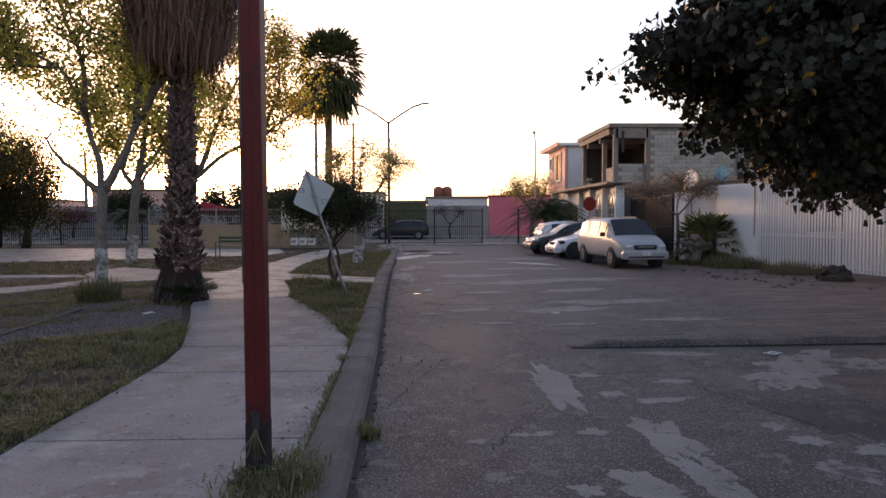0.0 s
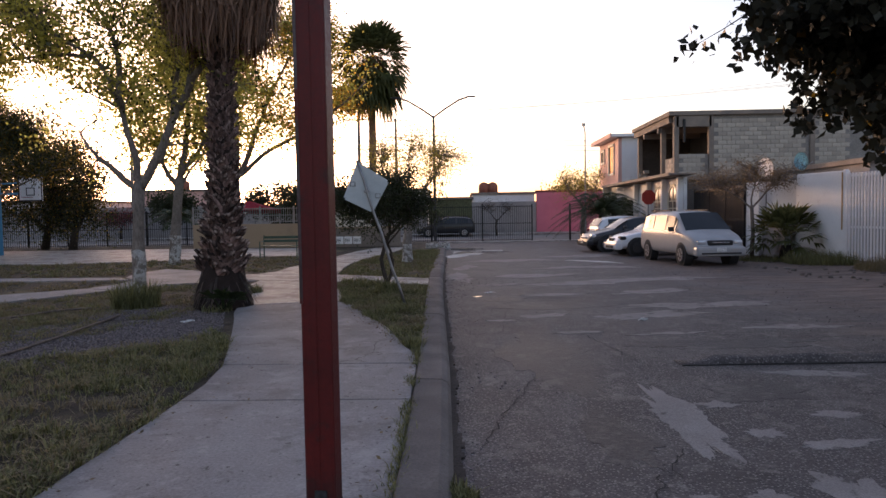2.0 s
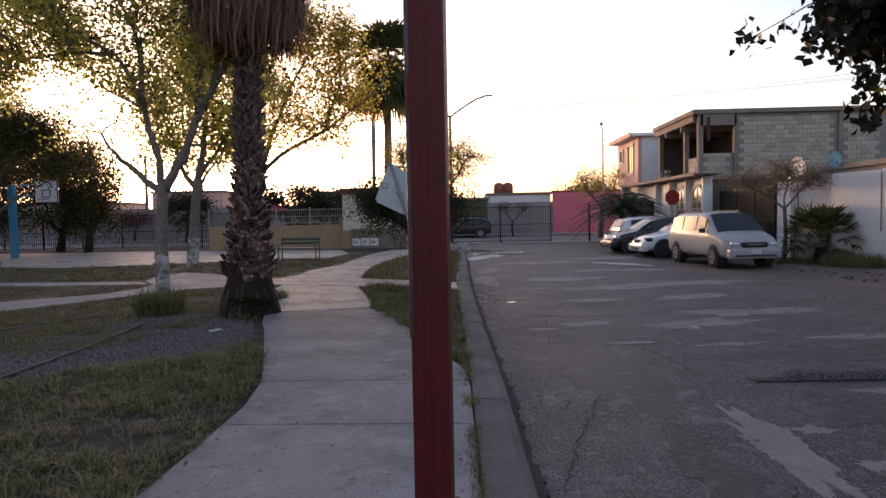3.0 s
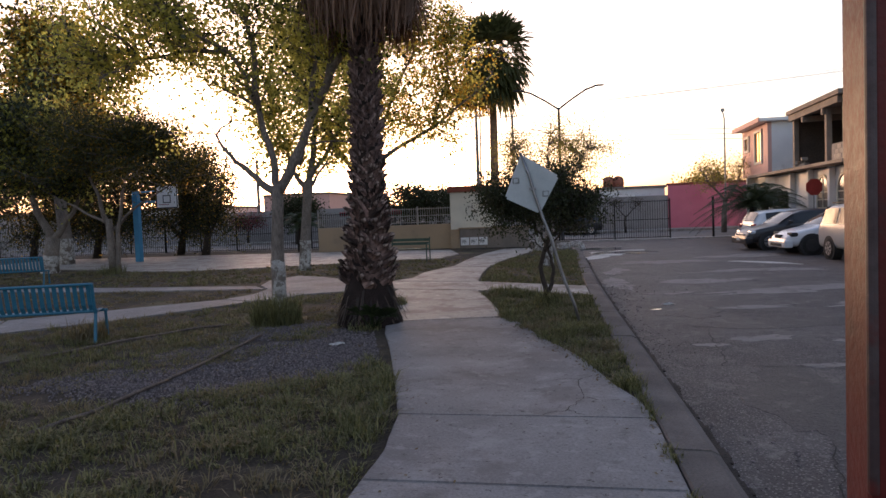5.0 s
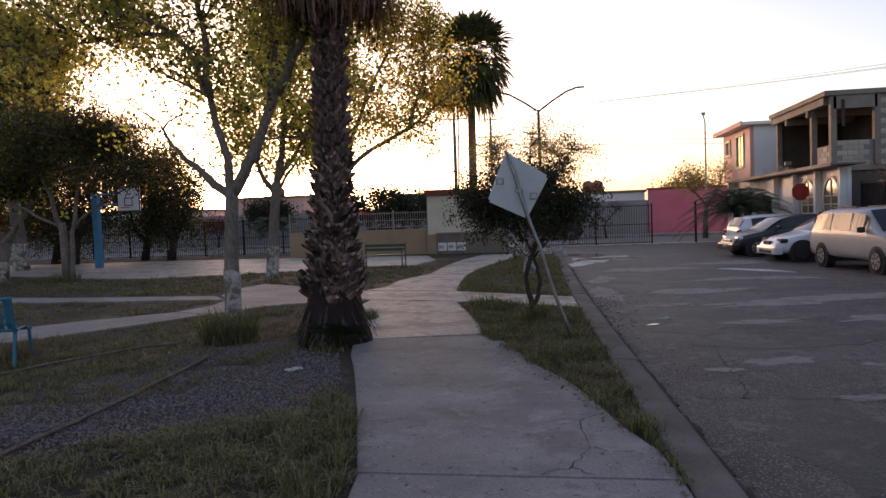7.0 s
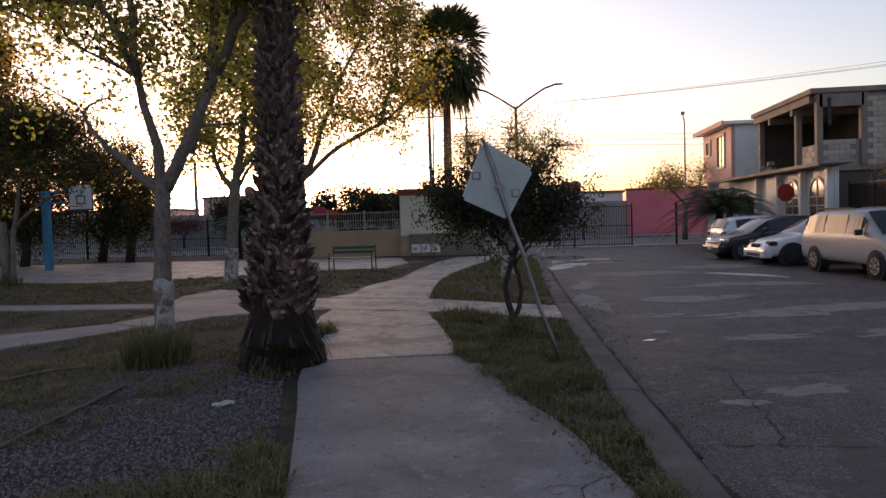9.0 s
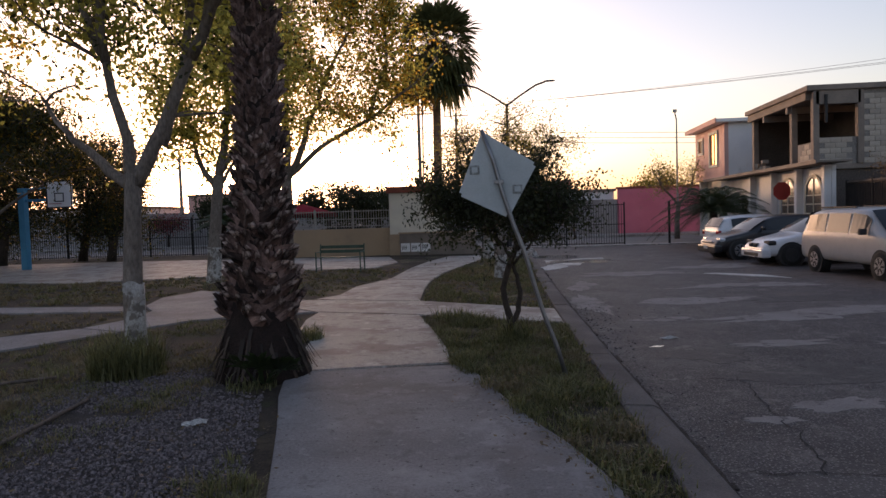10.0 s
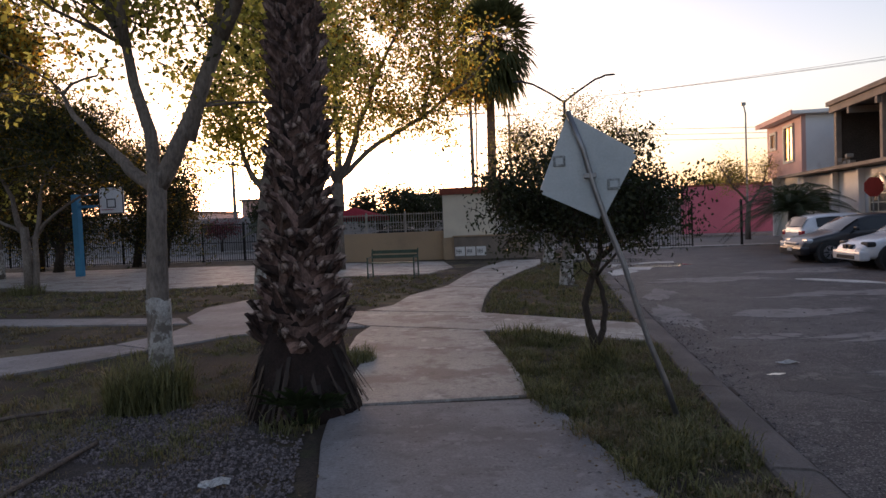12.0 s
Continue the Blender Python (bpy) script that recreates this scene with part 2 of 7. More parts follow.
MORTAR = surf("mortar", (0.27, 0.25, 0.235), (0.22, 0.205, 0.19), 2.0, 40, 0.95, 0.4)
RAW_CONC = surf("raw_concrete", (0.27, 0.225, 0.19), (0.19, 0.16, 0.14), 0.9, 30, 0.92, 0.4, 0, [((0.16, 0.145, 0.135), 1.1, 0.58, 0.1, 0.5)], 0, 0.15)
PINK = surf("pink_paint", (0.66, 0.2, 0.26), (0.58, 0.16, 0.22), 0.6, 20, 0.85, 0.15, 0, [((0.45, 0.2, 0.2), 0.8, 0.6, 0.12, 0.5), ((0.6, 0.38, 0.38), 2.0, 0.66, 0.05, 0.4)], 0, 0.06)
SALMON = surf("salmon_paint", (0.7, 0.44, 0.38), (0.66, 0.4, 0.35), 0.8, 20, 0.85, 0.1, 0, None, 0, 0.05)
TAN = surf("tan_paint", (0.42, 0.31, 0.21), (0.36, 0.27, 0.19), 0.5, 20, 0.9, 0.15, 0, [((0.27, 0.21, 0.16), 0.9, 0.58, 0.14, 0.6)], 0, 0.07)
GREYWALL = surf("grey_wall", (0.33, 0.31, 0.3), (0.25, 0.235, 0.23), 0.4, 12, 0.9, 0.2, 0, [((0.19, 0.175, 0.17), 0.6, 0.57, 0.15, 0.6)], 0, 0.12)
OLIVE = surf("olive_shop_front", (0.1, 0.11, 0.055), (0.08, 0.085, 0.045), 0.8, 12, 0.7, 0.1)
BRICKRED = surf("brick_red_paint", (0.3, 0.09, 0.06), (0.22, 0.07, 0.05), 1.5, 25, 0.9, 0.2, 0, None, 0, 0.15)
IRON = surf("black_iron", (0.025, 0.024, 0.026), (0.04, 0.034, 0.03), 3.0, 40, 0.8, 0.05, 0.0, [((0.1, 0.05, 0.03), 6.0, 0.66, 0.06, 0.6)], 0, 0.15, 0.1)
GALV = surf("galvanised_steel", (0.33, 0.33, 0.34), (0.22, 0.22, 0.23), 4.0, 60, 0.42, 0.05, 0.85, [((0.2, 0.16, 0.13), 7.0, 0.62, 0.07, 0.6)], 0, 0.12)
SIGN_BACK = surf("sign_back", (0.46, 0.5, 0.52), (0.38, 0.42, 0.44), 2.2, 50, 0.5, 0.05, 0.35, [((0.24, 0.24, 0.24), 3.2, 0.62, 0.08, 0.5)], 0, 0.08)
WORN_STEEL = surf("worn_painted_steel", (0.12, 0.1, 0.1), (0.05, 0.03, 0.03), 3.0, 50, 0.5, 0.1, 0.3, [((0.12, 0.02, 0.015), 4.0, 0.54, 0.08, 0.9)], 0, 0.2)
DARK_PAINT = surf("dark_paint", (0.05, 0.05, 0.055), (0.035, 0.035, 0.04), 3.0, 40, 0.5, 0.05)
RED = surf("red_pole_paint", (0.125, 0.011, 0.009), (0.075, 0.008, 0.007), 2.5, 50, 0.5, 0.12, 0.0, [((0.05, 0.015, 0.013), 5.0, 0.58, 0.06, 0.7), ((0.3, 0.06, 0.03), 3.0, 0.66, 0.06, 0.5)], 0, 0.14, 0.3)
STOP_RED = surf("sign_red", (0.33, 0.03, 0.025), (0.26, 0.025, 0.02), 4, 40, 0.5, 0.0, 0, None, 0, 0.05)
BLUE = surf("bench_blue", (0.03, 0.16, 0.25), (0.025, 0.13, 0.2), 3.0, 50, 0.4, 0.05, 0, [((0.1, 0.1, 0.1), 8.0, 0.66, 0.05, 0.5)], 0, 0.08)
HOOP_BLUE = surf("hoop_blue", (0.05, 0.24, 0.4), (0.04, 0.19, 0.33), 2.0, 40, 0.5, 0.05, 0, [((0.2, 0.16, 0.12), 6.0, 0.66, 0.05, 0.5)], 0, 0.08)
GREEN_METAL = surf("dull_green_metal", (0.06, 0.1, 0.075), (0.045, 0.075, 0.055), 3.0, 40, 0.5, 0.05)
BARK = surf("grey_bark", (0.22, 0.185, 0.16), (0.14, 0.115, 0.1), 4.0, 35, 0.95, 1.0, 0, [((0.21, 0.185, 0.16), 5.0, 0.6, 0.08, 0.6)], 0, 0.4, 0.3, (1, 1, 0.35))
BARK_DARK = surf("dark_bark", (0.07, 0.055, 0.045), (0.045, 0.036, 0.03), 4.0, 35, 0.95, 1.0, 0, None, 0, 0.4, 0.3, (1, 1, 0.35))
# Near black, so shade is painted into the gaps between leaf bases
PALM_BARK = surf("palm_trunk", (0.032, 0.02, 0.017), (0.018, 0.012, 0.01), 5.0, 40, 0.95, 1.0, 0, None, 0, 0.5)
PALM_BROWN = surf("weathered_palm_trunk", (0.24, 0.14, 0.09), (0.16, 0.09, 0.06), 3.0, 20, 0.95, 0.8, 0, None, 0, 0.3, 0.3, (1, 1, 3.0))
# Pale blotches on both leaf-base materials are painted highlights
BOOT_UP = surf("weathered_leaf_base", (0.2, 0.128, 0.112), (0.045, 0.027, 0.024), 14.0, 60, 0.9, 0.8, 0, [((0.38, 0.28, 0.245), 9.0, 0.56, 0.08, 0.8)], 0, 0.45, 0.3, (1, 1, 0.3))
BOOT = surf("palm_leaf_base", (0.24, 0.152, 0.128), (0.05, 0.03, 0.026), 9.0, 60, 0.9, 0.8, 0, [((0.42, 0.32, 0.275), 7.0, 0.57, 0.08, 0.8)], 0.75, 0.45, 0.3, (1, 1, 0.3))
FROND_DRY = leaf_mat("dry_frond", (0.09, 0.05, 0.034), (0.27, 0.165, 0.115), (0.4, 0.2, 0.1), 0.25)
FROND = leaf_mat("green_frond", (0.055, 0.065, 0.025), (0.1, 0.11, 0.045), (0.22, 0.22, 0.08), 0.35)
FROND_DARK = leaf_mat("dark_frond", (0.03, 0.045, 0.02), (0.05, 0.07, 0.03), (0.06, 0.09, 0.03), 0.15)
# Lit, gold and dark leaves share crowns; part of the sunlight is their colour
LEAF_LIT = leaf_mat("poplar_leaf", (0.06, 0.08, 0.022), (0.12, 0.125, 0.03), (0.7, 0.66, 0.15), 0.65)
LEAF_GOLD = leaf_mat("golden_leaf", (0.2, 0.13, 0.02), (0.3, 0.2, 0.04), (0.8, 0.47, 0.06), 0.6)
LEAF_DARK = leaf_mat("dark_leaf", (0.028, 0.035, 0.017), (0.05, 0.055, 0.025), (0.06, 0.07, 0.02), 0.2)
LEAF_FEATHER = leaf_mat("feathery_leaf", (0.04, 0.045, 0.018), (0.07, 0.07, 0.022), (0.24, 0.19, 0.04), 0.4)
LEAF_WISP = leaf_mat("pale_leaf", (0.12, 0.12, 0.03), (0.17, 0.15, 0.045), (0.42, 0.36, 0.09), 0.5)
LEAF_BROWN = leaf_mat("brown_leaf", (0.12, 0.085, 0.05), (0.2, 0.15, 0.09), (0.25, 0.17, 0.08), 0.35)
LEAF_RED = leaf_mat("reddish_leaf", (0.12, 0.03, 0.035), (0.2, 0.06, 0.06), (0.25, 0.06, 0.06), 0.3)
LEAF_BIG = leaf_mat("broad_dark_leaf", (0.02, 0.022, 0.016), (0.05, 0.05, 0.036), (0.03, 0.03, 0.012), 0.12)
BLADE = leaf_mat("grass_blade", (0.035, 0.04, 0.014), (0.24, 0.235, 0.115), (0.24, 0.235, 0.09), 0.33)
BLADE_DRY = leaf_mat("dry_grass_blade", (0.3, 0.25, 0.16), (0.09, 0.078, 0.045), (0.24, 0.19, 0.08), 0.35)
SILVER = gloss("silver_beige_car_paint", (0.4, 0.4, 0.41), 0.35, 0.0, 0.3)
CAR_WHITE = gloss("white_car_paint", (0.76, 0.77, 0.8), 0.3, 0.0, 0.6)
CAR_DARK = gloss("dark_car_paint", (0.015, 0.015, 0.018), 0.35, 0.0, 0.25)
GLASS_DARK = gloss("car_glass", (0.025, 0.03, 0.035), 0.05, 0.0, 0.0)
GLASS_DARK.node_tree.nodes["Principled BSDF"].inputs["Specular IOR Level"].default_value = 0.32
RUBBER = surf("rubber", (0.022, 0.022, 0.023), (0.03, 0.03, 0.03), 8, 60, 0.85, 0.1)
RIM = gloss("alloy_rim", (0.5, 0.5, 0.52), 0.3, 0.8)
LAMP_GLASS = gloss("headlight_glass", (0.55, 0.57, 0.6), 0.1, 0.2, 0.8)
TAIL_RED = gloss("tail_light", (0.4, 0.02, 0.03), 0.15, 0.0, 0.8)
PLASTIC = surf("black_plastic", (0.03, 0.03, 0.032), (0.04, 0.04, 0.042), 5, 50, 0.6, 0.05)
PLATE = surf("number_plate", (0.7, 0.7, 0.68), (0.65, 0.65, 0.63), 5, 50, 0.5, 0.0)
DISH_BLUE = surf("pale_blue_dish", (0.3, 0.5, 0.58), (0.27, 0.45, 0.53), 3, 40, 0.6, 0.05)
TERRACOTTA = surf("terracotta_tank", (0.33, 0.12, 0.08), (0.27, 0.1, 0.065), 2, 30, 0.7, 0.1)
AWNING = surf("red_awning", (0.5, 0.03, 0.06), (0.42, 0.03, 0.05), 2, 30, 0.8, 0.1)
PAPER = surf("paper", (0.75, 0.75, 0.74), (0.65, 0.65, 0.63), 8, 50, 0.8, 0.1)
WIRE = surf("cable_black", (0.03, 0.03, 0.03), (0.04, 0.04, 0.04), 5, 40, 0.7, 0.0)
WOODPOLE = surf("pole_concrete", (0.25, 0.22, 0.2), (0.2, 0.175, 0.16), 1.5, 30, 0.9, 0.2)
HOSE = surf("dusty_hose", (0.15, 0.115, 0.095), (0.09, 0.07, 0.06), 6, 40, 0.7, 0.1)
WINDOW_GLASS = gloss("window_glass", (0.09, 0.085, 0.08), 0.3, 0.0, 0.0)
WINDOW_GLASS.node_tree.nodes["Principled BSDF"].inputs["Specular IOR Level"].default_value = 0.12
# Plaster with the dimness of the rooms put into its colour
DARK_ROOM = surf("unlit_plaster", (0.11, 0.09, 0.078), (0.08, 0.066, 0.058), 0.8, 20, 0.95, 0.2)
WATER = gloss("puddle_water", (0.12, 0.11, 0.1), 0.06, 0.0, 0.3)
SIGN_MARK = surf("sign_mark", (0.2, 0.21, 0.21), (0.3, 0.32, 0.32), 12, 50, 0.6, 0.05)
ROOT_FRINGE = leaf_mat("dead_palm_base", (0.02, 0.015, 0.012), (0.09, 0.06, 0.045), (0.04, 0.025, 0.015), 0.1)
# Mirror pane with the gold of the reflected sunset put into its tint
MIRROR_GLASS = gloss("sunset_tinted_glass", (0.6, 0.32, 0.06), 0.12, 1.0, 0.0)
DAMP = surf("damp_asphalt", (0.05, 0.043, 0.043), (0.07, 0.062, 0.06), 2.2, 42, 0.6, 0.8, 0, [((0.12, 0.105, 0.1), 3.5, 0.56, 0.08, 0.8), ((0.14, 0.125, 0.12), 12.0, 0.6, 0.05, 0.6)], 0, 0.8)
# Black for cracks, the post's foot coat and the hump's painted shadow line
TAR_SHADE = surf("tar_seam", (0.02, 0.018, 0.018), (0.03, 0.027, 0.026), 4, 40, 0.8, 0.2)


def scorch(m, low, high):
    """Blackens a paint towards its foot, with an uneven upper edge."""
    n, l = m.node_tree.nodes, m.node_tree.links
    p = n["Principled BSDF"]
    old = p.inputs["Base Color"].links[0].from_socket
    tc = n.new("ShaderNodeTexCoord")
    sx = n.new("ShaderNodeSeparateXYZ")
    l.new(tc.outputs["Object"], sx.inputs[0])
    nz = n.new("ShaderNodeTexNoise")
    nz.inputs["Scale"].default_value, nz.inputs["Detail"].default_value = 7, 6
    l.new(tc.outputs["Object"], nz.inputs["Vector"])
    ad = n.new("ShaderNodeMath")
    ad.operation = "MULTIPLY_ADD"
    l.new(nz.outputs["Fac"], ad.inputs[0])
    ad.inputs[1].default_value = 0.5
    l.new(sx.outputs["Z"], ad.inputs[2])
    mr = n.new("ShaderNodeMapRange")
    mr.inputs["From Min"].default_value, mr.inputs["From Max"].default_value = high, low
    l.new(ad.outputs[0], mr.inputs["Value"])
    mx = n.new("ShaderNodeMix")
    mx.data_type = "RGBA"
    l.new(mr.outputs["Result"], mx.inputs["Factor"])
    l.new(old, mx.inputs["A"])
    mx.inputs["B"].default_value = (0.018, 0.013, 0.013, 1)
    l.new(mx.outputs["Result"], p.inputs["Base Color"])


scorch(RED, 0.45, 0.85)
DUSTY = surf("dusty_street", (0.26, 0.235, 0.215), (0.19, 0.172, 0.158), 0.5, 20, 0.9, 0.2, 0, [((0.13, 0.115, 0.105), 0.6, 0.55, 0.12, 0.6)], 0, 0.15)
GUTTER = surf("gutter_soil", (0.04, 0.032, 0.028), (0.07, 0.056, 0.048), 3.0, 50, 0.95, 0.6, 0, None, 0, 0.5)
DEAD_LEAF = leaf_mat("fallen_leaf", (0.07, 0.045, 0.025), (0.2, 0.14, 0.07), (0.1, 0.06, 0.03), 0.1)


# ---- ground, road, paths ----
ROAD_Z, LAWN_Z = -0.12, -0.03
EDGE = [(-0.4, -12), (-0.44, 2), (-0.51, 6), (-0.58, 8.5), (-0.72, 12), (-0.84, 15), (-0.96, 19), (-1.15, 29), (-1.42, 41)]
KERB_W = 0.33


def edge_x(y):
    for (x0, y0), (x1, y1) in zip(EDGE, EDGE[1:]):
        if y <= y1:
            return x0 + (x1 - x0) * (y - y0) / (y1 - y0)
    return EDGE[-1][0]


def rough_grid(x0, x1, y0, y1, nx, ny, z, amp, freq=0.5):
    bm = bmesh.new()
    vs = [[bm.verts.new((x0 + (x1 - x0) * i / nx, y0 + (y1 - y0) * j / ny, 0)) for i in range(nx + 1)] for j in range(ny + 1)]
    for row in vs:
        for v in row:
            v.co.z = z + amp * noise.noise(Vector((v.co.x * freq, v.co.y * freq, 3.1))) + 0.4 * amp * noise.noise(Vector((v.co.x * freq * 3, v.co.y * freq * 3, 7)))
    for j in range(ny):
        for i in range(nx):
            bm.faces.new((vs[j][i], vs[j][i + 1], vs[j + 1][i + 1], vs[j + 1][i]))
    return bm


def road_z(x, y):
    return ROAD_Z + 0.012 * noise.noise(Vector((x * 0.8, y * 0.8, 0))) + 0.02 * noise.noise(Vector((x * 0.25, y * 0.25, 5)))


def offset_edge(d, y0=-12, y1=41, n=40):
    return [(edge_x(y0 + (y1 - y0) * i / n) + d, y0 + (y1 - y0) * i / n) for i in range(n + 1)]


structure("ground", boxed(-1500, 1500, -1500, 1500, -0.8, -0.2), SOIL, "dry brown earth reaching the horizon")
road_bm = bmesh.new()
ny, nx = 110, 34
rows_v = []
for j in range(ny + 1):
    y = -12 + 53 * j / ny
    r = []
    for i in range(nx + 1):
        x = edge_x(y) - 0.02 + (13.2 - edge_x(y)) * i / nx
        z = road_z(x, y)
        if i > 20:
            z += 0.035 * noise.noise(Vector((x * 0.9, y * 0.9, 9))) * (i - 20) / 14 + 0.05 * (i - 20) / 14
        r.append(road_bm.verts.new((x, y, z)))
    rows_v.append(r)
for j in range(ny):
    for i in range(nx):
        road_bm.faces.new((rows_v[j][i], rows_v[j][i + 1], rows_v[j + 1][i + 1], rows_v[j + 1][i]))
structure("road", road_bm, ASPHALT, "worn dark asphalt street with dusty patches", True)
lawn = structure("lawn", slab(offset_edge(-0.28) + [(-70, 41), (-70, -12)], -0.25, LAWN_Z), LAWN, "patchy dry lawn of a small park")
structure("far_street", boxed(-90, 60, 41.6, 54.5, -0.3, -0.11), DUSTY, "asphalt cross street behind the fence")
structure("far_pavement", boxed(-90, 60, 52.2, 55.2, -0.3, 0.04, 0.03), CONCRETE_OLD, "pale pavement before the far walls")
structure("gate_threshold", boxed(-1.4, 7.4, 41.0, 41.9, -0.3, -0.07, 0.02), CONCRETE_OLD, "pale concrete strip under the gate")


def blob(cx, cy, rx, ry, turn, seed, n=64, rough=0.42):
    out = []
    for i in range(n):
        a = 2 * math.pi * i / n
        k = 1 + rough * (noise.noise(Vector((math.cos(a) * 1.7, math.sin(a) * 1.7, seed * 3.7))) + 0.45 * noise.noise(Vector((math.cos(a) * 4, math.sin(a) * 4, seed * 1.3))) + 0.4 * noise.noise(Vector((math.cos(a) * 11, math.sin(a) * 11, seed))))
        x, y = rx * k * math.cos(a), ry * k * math.sin(a)
        out.append((cx + x * math.cos(turn) - y * math.sin(turn), cy + x * math.sin(turn) + y * math.cos(turn)))
    return out


def drape(outline, lift, base):
    """A thin worn skin that lies on the uneven road."""
    bm = bmesh.new()
    n = len(outline)
    cx, cy = sum(p[0] for p in outline) / n, sum(p[1] for p in outline) / n
    prev = None
    for f in (1.0, 0.97, 0.7, 0.4, 0.15):
        ring = []
        for x, y in outline:
            px, py = cx + (x - cx) * f, cy + (y - cy) * f
            ring.append(bm.verts.new((px, py, road_z(px, py) + (lift if f < 0.99 else -0.012))))
        if prev:
            for i in range(n):
                bm.faces.new((prev[i], prev[(i + 1) % n], ring[(i + 1) % n], ring[i]))
        prev = ring
    bm.faces.new(prev)
    bmesh.ops.recalc_face_normals(bm, faces=bm.faces)
    return bm


# pale worn places on the asphalt: centre, half sizes, turn
WORN = [(1.3, 6.85, 0.2, 1.05, 0.02), (1.9, 5.2, 0.19, 0.55, 0.0), (1.88, 4.3, 0.16, 0.5, 0.05), (1.42, 4.2, 0.16, 0.24, 0.4), (4.1, 7.45, 0.42, 1.0, -0.75), (5.0, 7.7, 0.9, 0.3, -0.25), (3.2, 8.3, 0.5, 0.12, -0.1),
        (2.88, 5.4, 0.1, 0.14, 0.3), (2.93, 5.02, 0.12, 0.1, 0.0), (2.86, 4.42, 0.16, 0.22, 0.4), (3.3, 4.8, 0.2, 0.1, 0.3), (1.35, 5.3, 0.15, 0.1, 0.2), (0.85, 5.25, 0.2, 0.06, 0.1), (0.45, 5.1, 0.1, 0.06, 0.0), (1.03, 4.15, 0.1, 0.12, 0.0),
        (1.75, 7.2, 0.16, 0.1, 0.2), (1.8, 6.45, 0.15, 0.1, 0.0), (2.2, 6.2, 0.28, 0.08, 0.2), (2.6, 6.9, 0.22, 0.08, 0.0), (1.15, 10.8, 0.3, 0.12, 0.1), (2.4, 10.6, 0.5, 0.1, 0.1), (0.16, 11.95, 0.22, 0.1, 0.0), (0.9, 12.4, 0.5, 0.16, 0.3),
        (2.6, 12.3, 0.9, 0.3, 0.3), (4.4, 11.1, 0.8, 0.2, 0.1), (3.8, 13.5, 1.3, 0.35, 0.2), (1.4, 15.2, 0.7, 0.2, 0.2), (2.5, 17.5, 1.6, 0.4, 0.3), (3.4, 15.6, 0.9, 0.3, 0.5), (0.4, 17.4, 0.5, 0.25, 0.1), (1.6, 19.6, 1.0, 0.5, 0.1),
        (4.6, 18.3, 1.2, 0.4, 0.2), (-0.5, 19.4, 0.3, 1.2, 0.1), (-0.35, 22.6, 0.3, 0.9, -0.1), (3.0, 22.0, 1.8, 0.5, 0.2), (1.2, 25.5, 1.6, 0.7, 0.1), (4.2, 27.5, 1.4, 0.6, 0.3)]
for k, (cx, cy, rx, ry, tn) in enumerate(WORN):
    structure("worn_patch", drape(blob(cx, cy, rx, ry, tn, k + 1, 96, 0.62), 0.004, ROAD_Z), PATCH)
# dark damp or freshly tarred places
for k, (cx, cy, rx, ry, tn) in enumerate([(0.6, 9.2, 0.5, 1.3, 0.1), (2.3, 7.6, 0.5, 0.3, 0.2), (3.6, 5.6, 0.5, 0.5, 0.1), (0.7, 6.3, 0.22, 0.7, 0.1), (2.8, 9.9, 1.2, 0.3, 0.1), (1.6, 13.6, 1.4, 0.35, 0.2), (3.4, 19.6, 1.4, 0.5, 0.1), (0.4, 14.6, 0.5, 0.5, 0.3)]):
    structure("dark_patch", drape(blob(cx, cy, rx, ry, tn, k + 51, 96, 0.62), 0.003, ROAD_Z), DAMP)
# cracks across the asphalt
cr = bmesh.new()
rc = random.Random(12)
for (ax, ay), (bx, by) in (((-0.62, 10.8), (1.6, 10.7)), ((0.1, 10.75), (0.35, 13.4)), ((0.3, 8.3), (-0.3, 6.2)), ((2.2, 9.9), (4.8, 10.4)), ((0.0, 14.2), (2.8, 14.9)), ((1.2, 10.7), (1.5, 8.9)), ((-0.4, 16.6), (1.9, 17.2)), ((2.7, 6.8), (3.6, 4.3)), ((0.5, 4.9), (1.1, 6.1))):
    line = []
    nseg = 26
    for i in range(nseg + 1):
        t = i / nseg
        x, y = ax + (bx - ax) * t + rc.gauss(0, 0.022), ay + (by - ay) * t + rc.gauss(0, 0.022)
        line.append(Vector((x, y, road_z(x, y) + 0.0065)))
    for a, b in zip(line, line[1:]):
        d = (b - a).normalized()
        sd = Vector((-d.y, d.x, 0)) * rc.uniform(0.003, 0.008)
        cr.faces.new([cr.verts.new(q) for q in (a - sd, b - sd, b + sd, a + sd)])
structure("road_crack", cr, TAR_SHADE, "dark crack lines in the asphalt")
# wet glints by the gate, their brightness put into a pale colour
for k, (cx, cy, rx, ry, tn) in enumerate([(-0.75, 28.1, 0.35, 0.9, -0.3), (-0.1, 29.6, 0.4, 1.3, -0.5), (0.6, 31.4, 0.5, 0.9, -0.7), (-0.6, 30.9, 0.3, 0.6, 0.2)]):
    structure("pale_patch", drape(blob(cx, cy, rx, ry, tn, 31 + k, 64, 0.6), 0.01, ROAD_Z), CEMENT_GLINT, "pale shapes painted as wet glints near the gate")
structure("puddle", drape(blob(-0.35, 33.6, 1.0, 1.0, 0.1, 37), 0.012, ROAD_Z), WATER, "shallow puddle on the road")
structure("puddle", drape(blob(-0.14, 15.1, 0.1, 0.045, 0.1, 38, 48, 0.7), 0.004, ROAD_Z), WATER, "shallow puddle on the road")
structure("pale_patch", drape(blob(3.9, 24.4, 1.0, 0.24, -0.75, 32), 0.01, ROAD_Z), CEMENT_GLINT, "pale cement streak on the road")
